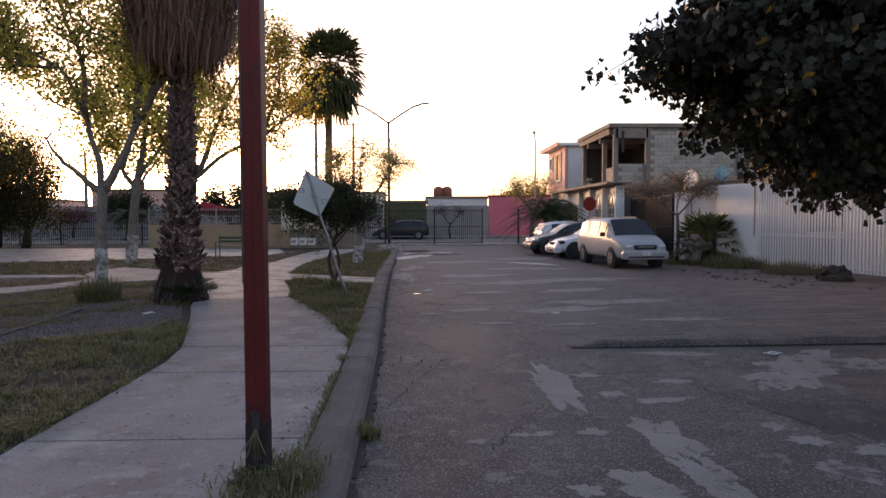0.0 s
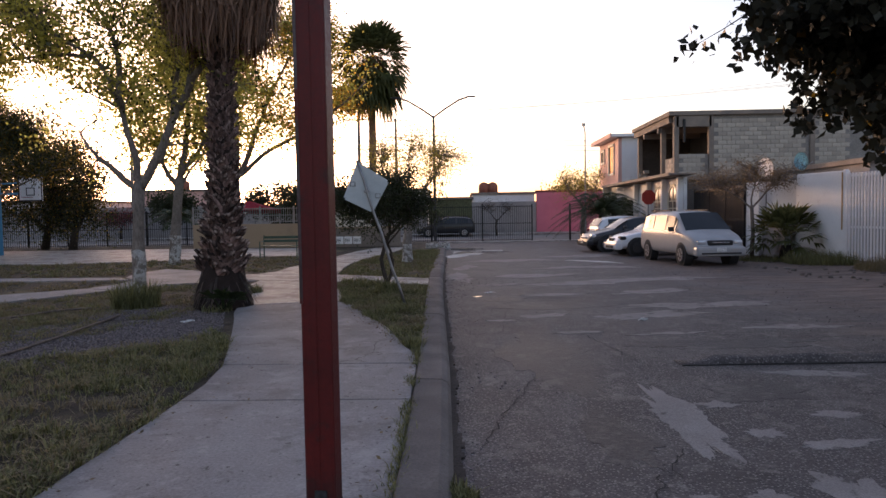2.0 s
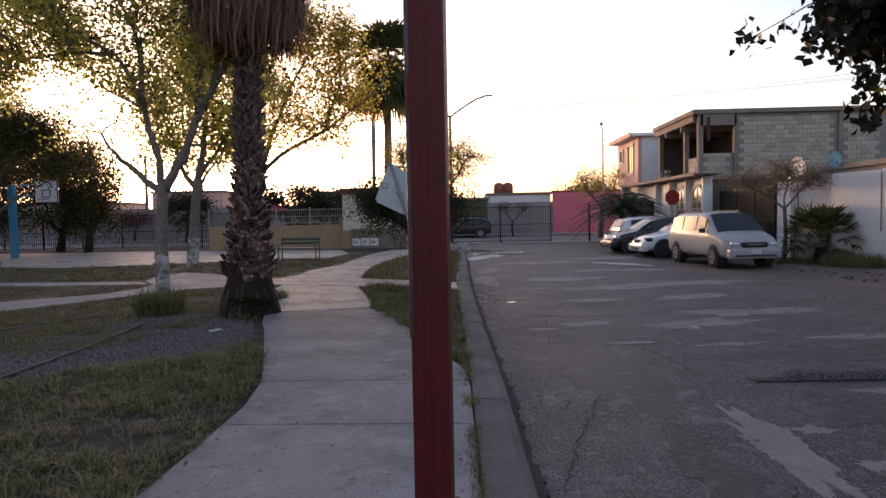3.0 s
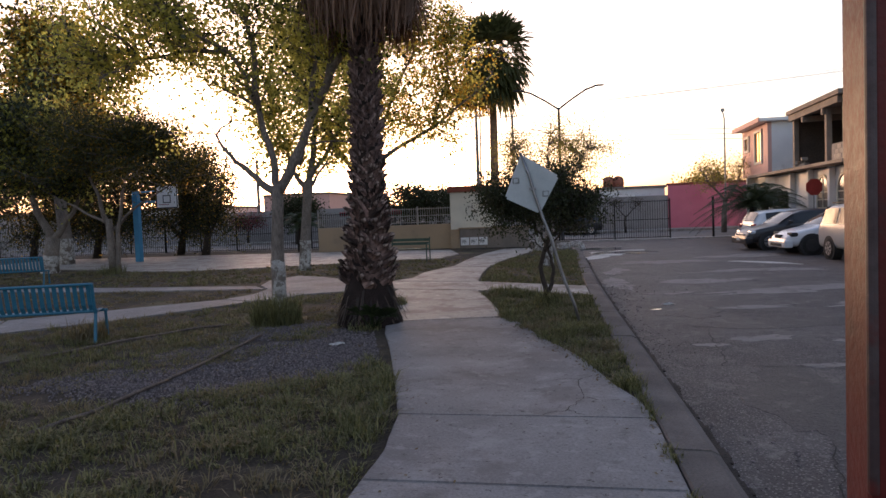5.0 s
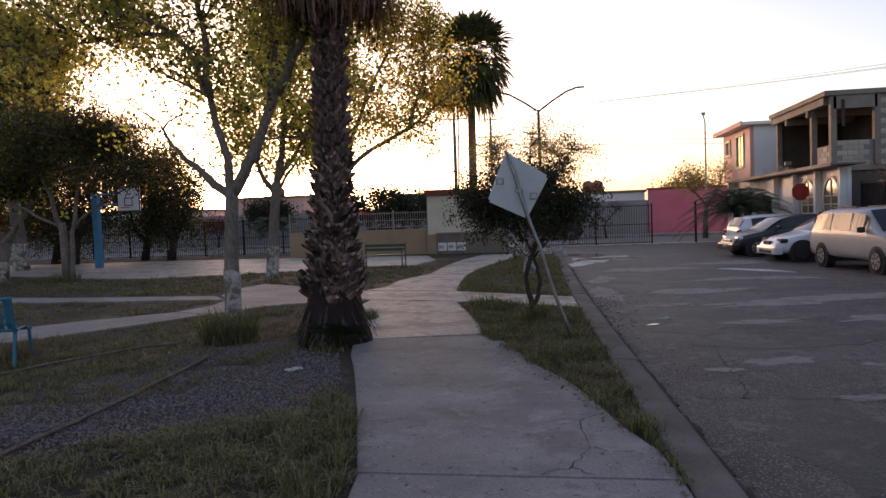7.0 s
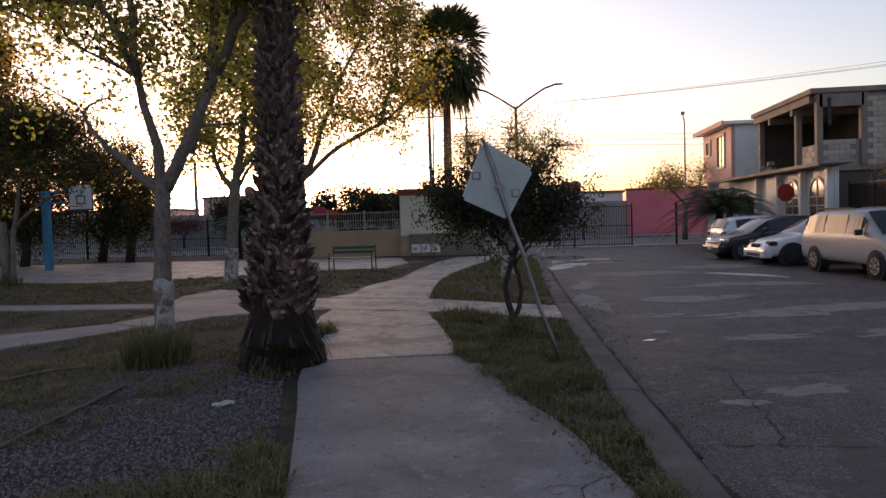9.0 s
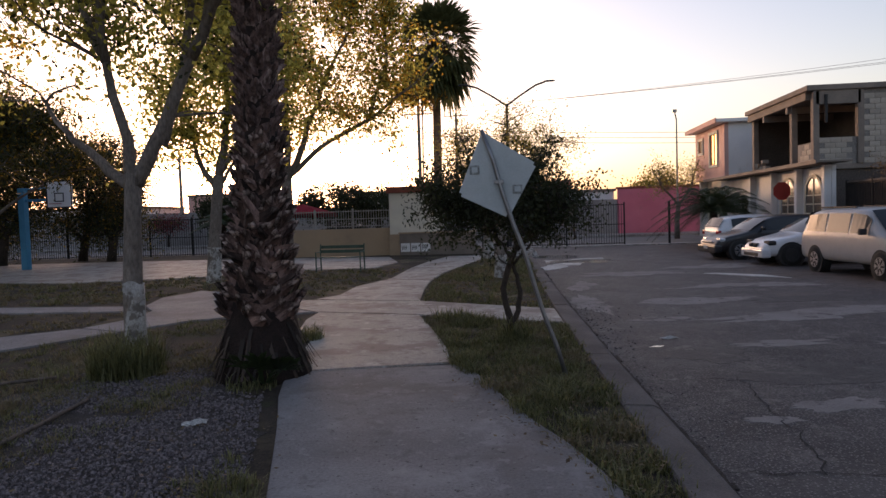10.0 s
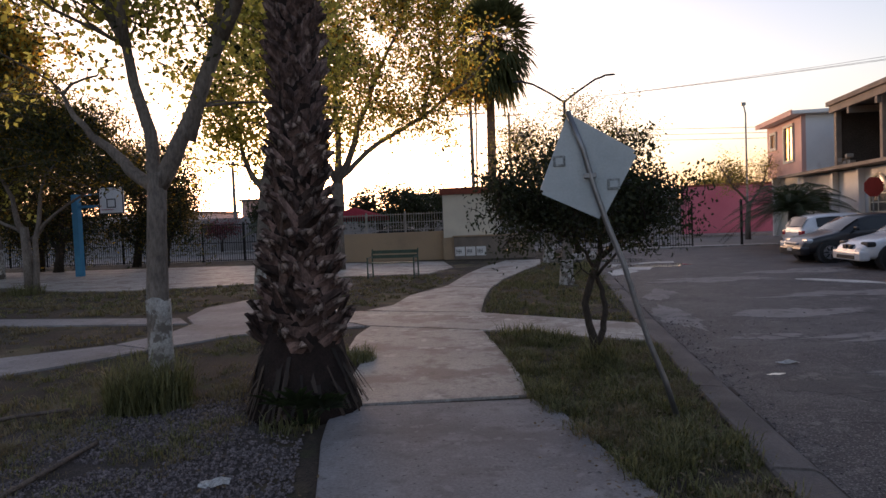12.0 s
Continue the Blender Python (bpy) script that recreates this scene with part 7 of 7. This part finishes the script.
car("hatchback", pose(7.75, 34.0, ROAD_Z, 0, 0, 276), "white hatchback showing its rear with red lights", CAR_WHITE, WHITE_C)
car("hatchback", pose(-1.6, 51.4, -0.11, 0, 0, 90), "dark car parked across the far street", CAR_DARK, DARK_B)
car("hatchback", pose(-13.6, 50.6, -0.11, 0, 0, 90), "dark car parked near the red canopy", CAR_DARK, DARK_B)


# ---- small things on the ground ----
def crumple(name, at, turn, w, d, label, mat, cat):
    bm = rough_grid(-w, w, -d, d, 6, 5, 0.015, 0.035, 9.0)
    bmesh.ops.solidify(bm, geom=bm.faces[:], thickness=0.003)
    ob = tagged(link_mesh(name, bm, mat), label, cat)
    ob.matrix_basis = pose(*at, 0, 0, turn)
    return ob


crumple("paper_scrap", (-4.6, 11.5, LAWN_Z + 0.02), 20, 0.1, 0.06, "crumpled white paper scrap on the gravel", PAPER, "litter")
crumple("paper_scrap", (2.32, 11.8, ROAD_Z + 0.012), 50, 0.09, 0.05, "crumpled white paper scrap on the road", PAPER, "litter")
crumple("paper_scrap", (0.12, 15.6, ROAD_Z + 0.012), 10, 0.12, 0.05, "flattened pale wrapper on the road", PAPER, "litter")
crumple("paper_scrap", (4.3, 8.2, ROAD_Z + 0.012), 10, 0.1, 0.06, "pale wrapper near the speed hump", PAPER, "litter")
for pts in ([(-6.0, 12.2), (-5.95, 11.6), (-5.83, 10.2), (-5.8, 9.4), (-5.77, 8.3), (-5.9, 7.6)], [(-9.2, 9.3), (-8.5, 10.4), (-8.2, 11.0), (-7.8, 12.1), (-7.3, 12.85), (-6.9, 13.2)]):
    fine = [Vector((*a, 0)).lerp(Vector((*b, 0)), i / 5) for a, b in zip(pts, pts[1:]) for i in range(5)]
    run = [v + Vector((0.04 * noise.noise(v * 1.3), 0, LAWN_Z + 0.035 + 0.012 * noise.noise(v * 2))) for v in fine]
    tagged(link_mesh("irrigation_hose", pipe(run, 0.019, 8), HOSE, None, True), "dusty brown irrigation hose lying across the gravel", "hose")
st_ = bmesh.new()
tube(st_, [(0, 0, -0.1), (0.02, 0, 0.02), (0.03, 0.02, 0.12), (0.0, 0.03, 0.2), (-0.02, 0.0, 0.26), (0, 0, 0.28)], [0.42, 0.4, 0.34, 0.3, 0.26, 0.12], 22)
for v in st_.verts:
    v.co += Vector((noise.noise(v.co * 6), noise.noise(v.co * 6 + Vector((4, 0, 0))), noise.noise(v.co * 8) * 0.7)) * 0.14
stump = tagged(link_mesh("tree_stump", st_, BARK_DARK), "dark sawn tree stump on the verge", "stump")
stump.matrix_basis = pose(10.6, 17.2, -0.06)


def stones(name, spots, label, mat, kind_stuff=True):
    """Loose stones: squashed, uneven eight-cornered lumps in one mesh."""
    pts, faces = [], []
    rng = np.random.default_rng(9)
    base = np.array([(-1, -1, -1), (1, -1, -1), (1, 1, -1), (-1, 1, -1), (-0.7, -0.7, 1), (0.7, -0.7, 1), (0.7, 0.7, 1), (-0.7, 0.7, 1)], float)
    fc = [(0, 1, 5, 4), (1, 2, 6, 5), (2, 3, 7, 6), (3, 0, 4, 7), (4, 5, 6, 7)]
    for x, y, z, r in spots:
        a = rng.uniform(0, 6.28)
        q = base * (1 + rng.normal(0, 0.2, (8, 3))) * r * np.array((1, 0.8, 0.55))
        c, s = math.cos(a), math.sin(a)
        q = np.stack([q[:, 0] * c - q[:, 1] * s + x, q[:, 0] * s + q[:, 1] * c + y, q[:, 2] + z + r * 0.3], 1)
        k = len(pts)
        pts += q.tolist()
        faces += [tuple(k + i for i in f) for f in fc]
    me = bpy.data.meshes.new(name)
    me.from_pydata(pts, [], faces)
    me.materials.append(mat)
    return tagged(new(name, me), label, kind="stuff")


rng0 = np.random.default_rng(5)
gr = []
for k in range(30000):
    a, r = rng0.uniform(0, 6.283), 1.35 * math.sqrt(rng0.uniform(0, 1))
    edge = 0.95 + 0.45 * noise.noise(Vector((math.cos(a) * 2.2, math.sin(a) * 2.2, 3.1)))
    if r > edge and rng0.uniform(0, 1) < (r - edge) / 0.3:
        continue
    x, y = -5.85 + 2.0 * r * math.cos(a) - 0.1 * r * math.sin(a), 10.95 + 2.1 * r * math.sin(a)
    if x < -5.2 and noise.noise(Vector((x * 0.9, y * 0.9, 6))) + 0.25 * noise.noise(Vector((x * 4, y * 4, 2))) > 0.04 + 0.1 * (x + 7):
        continue
    if x < on_line(LEFT, y) - 0.15:
        gr.append((x, y, LAWN_Z + 0.01, rng0.uniform(0.005, 0.0145)))
stones("gravel", gr, "loose grey gravel beside the path", STONE)
rg = []
for k in range(2600):
    y = rng0.uniform(1, 22)
    x = edge_x(y) + 0.03 + abs(rng0.normal(0, 0.25)) if k % 3 == 0 else rng0.uniform(edge_x(y), 7)
    rg.append((x, y, ROAD_Z - 0.004, rng0.uniform(0.004, 0.014)))
stones("road_grit", rg, "loose grit scattered on the asphalt", STONE)
rk = [(7.9 + rng0.uniform(0, 2.3), 19 + rng0.uniform(-4, 4.5), ROAD_Z + 0.01, rng0.uniform(0.015, 0.06)) for _ in range(90)]
stones("verge_rubble", rk, "broken stones along the dirt verge", KERB)
tl = [(rng0.uniform(-2.2, -1.2), rng0.uniform(33, 37), LAWN_Z, rng0.uniform(0.06, 0.22)) for _ in range(30)]
stones("whitewashed_stones", tl, "whitewashed rocks by the gate", LIMEWASH)

# cracks in the path: thin dark open lines
ck = bmesh.new()
rndc = random.Random(8)
for nodes in (((-1.2, 9.95), (-1.31, 9.83), (-1.49, 9.64), (-1.45, 9.04), (-1.59, 8.62), (-1.78, 8.47)), ((-1.45, 9.04), (-1.3, 8.93), (-1.15, 8.95)), ((-1.49, 9.64), (-1.63, 9.68), (-1.74, 9.6)), ((-1.59, 8.62), (-1.45, 8.5))):
    pts = []
    for p, q in zip(nodes, nodes[1:]):
        for i in range(5):
            v = Vector((*p, 0)).lerp(Vector((*q, 0)), i / 5)
            pts.append(v + Vector((rndc.uniform(-0.022, 0.022), rndc.uniform(-0.022, 0.022), 0)))
    pts.append(Vector((*nodes[-1], 0)))
    for a, b in zip(pts, pts[1:]):
        d = (b - a).normalized()
        sd_ = Vector((-d.y, d.x, 0)) * rndc.uniform(0.002, 0.005)
        ck.faces.new([ck.verts.new(q + Vector((0, 0, 0.0055))) for q in (a - sd_, b - sd_, b + sd_, a + sd_)])
part("crack", ck, GRAVEL_BED, path, "dark branching crack in the concrete")


# ---- grass ----
def blades(name, spots, height, width, mat, label, seed, lean=0.5):
    """Grass: each blade one bent pointed strip of two quads."""
    rng = np.random.default_rng(seed)
    p = np.asarray(spots, float)
    n = len(p)
    a = p[:, 4] + rng.normal(0, 0.5, n) if p.shape[1] > 4 else rng.uniform(0, 2 * math.pi, n)
    h = height * rng.uniform(0.45, 1.25, n) * (p[:, 3] if p.shape[1] > 3 else 1)
    w = width * rng.uniform(0.7, 1.3, n)
    d = np.stack([np.cos(a), np.sin(a), np.zeros(n)], 1)
    s = np.stack([-np.sin(a), np.cos(a), np.zeros(n)], 1)
    le = lean * rng.uniform(0.2, 1.2, n)
    b = p[:, :3]
    mid = b + d * (h * le * 0.35)[:, None] + np.array((0, 0, 1)) * (h * 0.6)[:, None]
    tip = b + d * (h * le)[:, None] + np.array((0, 0, 1)) * (h * (1 - 0.25 * le))[:, None]
    ww = (s * w[:, None])
    q1 = np.stack([b - ww, b + ww, mid + ww * 0.8, mid - ww * 0.8], 1)
    q2 = np.stack([mid - ww * 0.8, mid + ww * 0.8, tip + ww * 0.1, tip - ww * 0.1], 1)
    return quads(name, np.concatenate([q1, q2]), mat, None, label)


def inside(x, y, poly):
    c = False
    j = len(poly) - 1
    for i in range(len(poly)):
        if (poly[i][1] > y) != (poly[j][1] > y) and x < (poly[j][0] - poly[i][0]) * (y - poly[i][1]) / (poly[j][1] - poly[i][1]) + poly[i][0]:
            c = not c
        j = i
    return c


def scatter(poly, n, seed, z=LAWN_Z, patchy=0.0, freq=0.8, keep=None):
    rng = random.Random(seed)
    xs, ys = [p[0] for p in poly], [p[1] for p in poly]
    out = []
    tries = 0
    while len(out) < n and tries < n * 12:
        tries += 1
        x, y = rng.uniform(min(xs), max(xs)), rng.uniform(min(ys), max(ys))
        if not inside(x, y, poly):
            continue
        v = noise.noise(Vector((x * freq, y * freq, seed)))
        if v < patchy * rng.uniform(-0.6, 1.0) - 0.25:
            continue
        if keep and not keep(x, y):
            continue
        c2 = noise.noise(Vector((x * 3.4, y * 3.4, seed + 7))) + 0.5 * noise.noise(Vector((x * 8.5, y * 8.5, seed + 3)))
        if c2 < -0.18 and rng.random() < 0.8:
            continue
        hs = (0.55 + 0.8 * max(0, v + 0.3)) * (0.6 + 1.1 * max(0, c2 + 0.2))
        for _ in range(14):
            px, py = x + rng.gauss(0, 0.04), y + rng.gauss(0, 0.04)
            out.append((px, py, z, hs * rng.uniform(0.5, 1.15), math.atan2(py - y, px - x)))
    return out[:n]


near_lawn = [(-2.93, 0.5), (-2.9, 4.6), (-2.9, 7.0), (-3.05, 8.45), (-3.45, 9.9), (-4.0, 10.4), (-4.6, 9.6), (-5.6, 8.6), (-8.5, 8.6), (-8.5, 0.5)]
blades("lawn_grass", scatter(near_lawn, 64000, 1, patchy=0.35), 0.12, 0.0055, BLADE, "long green grass beside the path", 1, 1.35)
blades("dry_lawn_grass", scatter(near_lawn, 17000, 2, patchy=0.3), 0.11, 0.0045, BLADE_DRY, "dry straw among the long grass", 2, 1.5)
edge_l = [(-3.0, 7.6), (-3.05, 8.45), (-3.47, 9.9), (-3.75, 10.8), (-4.0, 10.8), (-3.8, 9.9), (-3.5, 8.3)]
blades("path_edge_grass", scatter(edge_l, 1500, 3, patchy=0.6, freq=2.0), 0.13, 0.004, BLADE, "green weeds along the path edge", 3, 0.7)
wedge = [(-0.95, 9.2), (-1.15, 9.5), (-1.48, 10.7), (-1.86, 11.5), (-2.28, 12.75), (-2.66, 13.8), (-2.8, 14.6), (-2.93, 15.25), (-3.3, 16.6), (-3.4, 17.3), (-2.6, 17.0), (-1.2, 16.2), (-1.12, 14.0), (-1.0, 11.5), (-0.93, 10)]
blades("verge_grass", scatter(wedge, 30000, 4, patchy=0.5, freq=1.4), 0.12, 0.0045, BLADE, "green grass between path and kerb", 4, 0.8)
blades("dry_verge_grass", scatter(wedge, 14000, 5, patchy=0.4, freq=1.4), 0.1, 0.0045, BLADE_DRY, "dry grass between path and kerb", 5, 0.9)
wedge2 = [(-1.3, 18.1), (-2.6, 18.85), (-3.75, 19.5), (-4.0, 23.5), (-3.5, 29), (-3.1, 31.5), (-1.45, 31.5), (-1.3, 25)]
blades("verge_grass", scatter(wedge2, 14000, 6, patchy=0.4), 0.12, 0.006, BLADE, "short green grass on the far verge", 6, 0.8)
blades("dry_verge_grass", scatter(wedge2, 9000, 7, patchy=0.4), 0.1, 0.006, BLADE_DRY, "dry grass on the far verge", 7, 0.9)
mid_lawn = [(-4.8, 13.6), (-4.9, 15.3), (-5.4, 16.3), (-5.6, 17.6), (-6.6, 17.6), (-7.4, 17.1), (-8.6, 15.1), (-9.7, 13.5), (-10.8, 12.2), (-13, 10.1), (-12, 8.6), (-8.5, 8.6), (-6.6, 9.0), (-6.4, 12.4)]
blades("dry_lawn_grass", scatter(mid_lawn, 20000, 8, patchy=0.4), 0.07, 0.005, BLADE_DRY, "short dry grass round the trees", 8, 1.0)
blades("lawn_grass", scatter(mid_lawn, 9000, 9, patchy=0.5), 0.1, 0.0045, BLADE, "sparse green grass round the trees", 9, 0.8)
isl = [(-9.2, 16.8), (-9.1, 18.4), (-13.4, 18.5), (-20, 19.4), (-26, 21), (-24, 14), (-14.5, 11.8), (-11.8, 14.2), (-10.2, 15.9)]
blades("dry_lawn_grass", scatter(isl, 16000, 10, patchy=0.3), 0.08, 0.008, BLADE_DRY, "short dry grass between the paths", 10, 1.0)
far_lawn = [(-6.0, 20.6), (-5.9, 22.6), (-5.5, 24.6), (-5.5, 28), (-9.5, 27.9), (-12, 25.9), (-15.4, 25), (-20, 26.2), (-28, 26), (-28, 23.3), (-14, 19.9), (-10.1, 20.0), (-10, 22.4), (-8.4, 21.9)]
blades("dry_lawn_grass", scatter(far_lawn, 20000, 11, patchy=0.3), 0.09, 0.01, BLADE_DRY, "dry grass before the court", 11, 1.0)
blades("lawn_grass", scatter(far_lawn, 9000, 12, patchy=0.5), 0.1, 0.009, BLADE, "green grass before the court", 12, 0.9)
strip = []
rs = random.Random(21)
for k in range(5200):
    y = rs.uniform(-2, 9.2)
    if noise.noise(Vector((y * 1.3, 4, 0))) > -0.1 or (3.2 < y < 5.2):
        strip.append((edge_x(y) - KERB_W - 0.02 + rs.gauss(0, 0.03), y, -0.03, rs.uniform(0.4, 1.1)))
blades("kerb_weeds", strip, 0.09, 0.0035, BLADE, "low weeds in the gap beside the kerb", 21, 0.9)
pw = [(-0.93 + rs.gauss(0.05, 0.13), 4.05 + rs.gauss(-0.02, 0.2), 0.0, rs.uniform(0.3, 1.2)) for _ in range(2000)]
blades("post_weeds", [p for p in pw if p[0] < -0.6], 0.12, 0.004, BLADE, "tangled weeds round the post foot", 22, 1.0)


def tuft(at, n, r, h, seed, label, mat=BLADE):
    rr = random.Random(seed)
    sp = []
    for _ in range(n):
        a, q = rr.uniform(0, 6.283), r * math.sqrt(rr.random())
        sp.append((at[0] + q * math.cos(a), at[1] + q * math.sin(a), at[2], rr.uniform(0.5, 1.2)))
    return tagged(blades("grass_tuft", sp, h, 0.006, mat, label, seed, 0.6), kind="stuff")


tuft((-6.3, 13.35, LAWN_Z), 1700, 0.4, 0.44, 31, "tall green grass tuft at the tree foot")
tuft((-4.6, 12.72, LAWN_Z), 140, 0.25, 0.16, 32, "green seedlings at the palm foot")
tuft((-4.9, 15.4, LAWN_Z), 500, 0.3, 0.2, 33, "grass clump behind the palm")
tuft((-18.0, 25.0, LAWN_Z), 500, 0.5, 0.35, 34, "grass clump at the feathery tree")
tuft((-8.75, 12.05, LAWN_Z), 400, 0.28, 0.3, 35, "dry grass clump beside the blue bench", BLADE_DRY)
tuft((-0.45, 5.25, ROAD_Z), 420, 0.11, 0.1, 36, "weed clump in the gutter")
tuft((-1.95, 15.1, LAWN_Z), 400, 0.25, 0.3, 37, "weeds at the shrub foot")
tuft((-2.95, 16.9, LAWN_Z), 400, 0.3, 0.2, 38, "grass clump at the path corner")
tuft((10.2, 21.9, -0.1), 2600, 1.0, 0.38, 39, "bushy weeds along the white wall")
tuft((10.9, 19.4, -0.1), 2200, 1.0, 0.35, 40, "dry weeds along the gate", BLADE_DRY)
tuft((9.2, 23.4, -0.1), 1000, 0.8, 0.2, 41, "weeds under the fan palm")
fans = []
rgf = np.random.default_rng(77)
for k in range(7):
    a = -1.9 + 0.55 * k
    fans += fan(rgf, (-4.5 + 0.1 * math.cos(a), 12.72, 0.02), (math.cos(a) * 0.7, -0.5, 0.75), 0.55, 12, 0.3)
quads("palm_seedling", fans, FROND_DARK, None, "young fan palm seedlings at the palm foot")
grav = [(-8.6, 9.4), (-6.2, 9.6), (-5.4, 10.6), (-4.9, 12.2), (-5.0, 12.9), (-8.6, 12.8)]
blades("gravel_weeds", scatter(grav, 7000, 51, patchy=0.6, freq=1.6), 0.07, 0.004, BLADE_DRY, "dry weeds growing through the gravel", 51, 1.0)
blades("gravel_weeds", scatter(grav, 6500, 52, patchy=0.6, freq=1.6), 0.08, 0.004, BLADE, "green weeds growing through the gravel", 52, 0.9)
rl = np.random.default_rng(61)
lf = []
for k in range(2600):
    if k > 1150:
        x, y = rl.uniform(-8.5, -3.2), rl.uniform(5.5, 13.5)
        if x > on_line(LEFT, y) - 0.05:
            continue
        z = LAWN_Z + rl.uniform(0.02, 0.06)
    elif k % 6 < 5:
        y = rl.uniform(9.5, 16.5)
        x = rl.uniform(on_line(RIGHT, min(y, 13.6)) - 0.15, edge_x(y) - KERB_W)
        z = LAWN_Z + rl.uniform(0.02, 0.07)
    else:
        y = rl.uniform(2, 13)
        e = abs(rl.normal(0, 0.22))
        x = on_line(RIGHT, y) - e if rl.random() < 0.7 else on_line(LEFT, y) + e
        z = 0.008
    a, s_ = rl.uniform(0, 6.28), rl.uniform(0.01, 0.024)
    u, v = np.array((math.cos(a), math.sin(a), rl.normal(0, 0.25))) * s_, np.array((-math.sin(a), math.cos(a), rl.normal(0, 0.25))) * s_ * 0.6
    c = np.array((x, y, z + 0.006))
    lf.append(np.array([c - u, c + v, c + u, c - v]))
quads("fallen_leaves", lf, DEAD_LEAF, None, "small dry leaves fallen on path and grass")
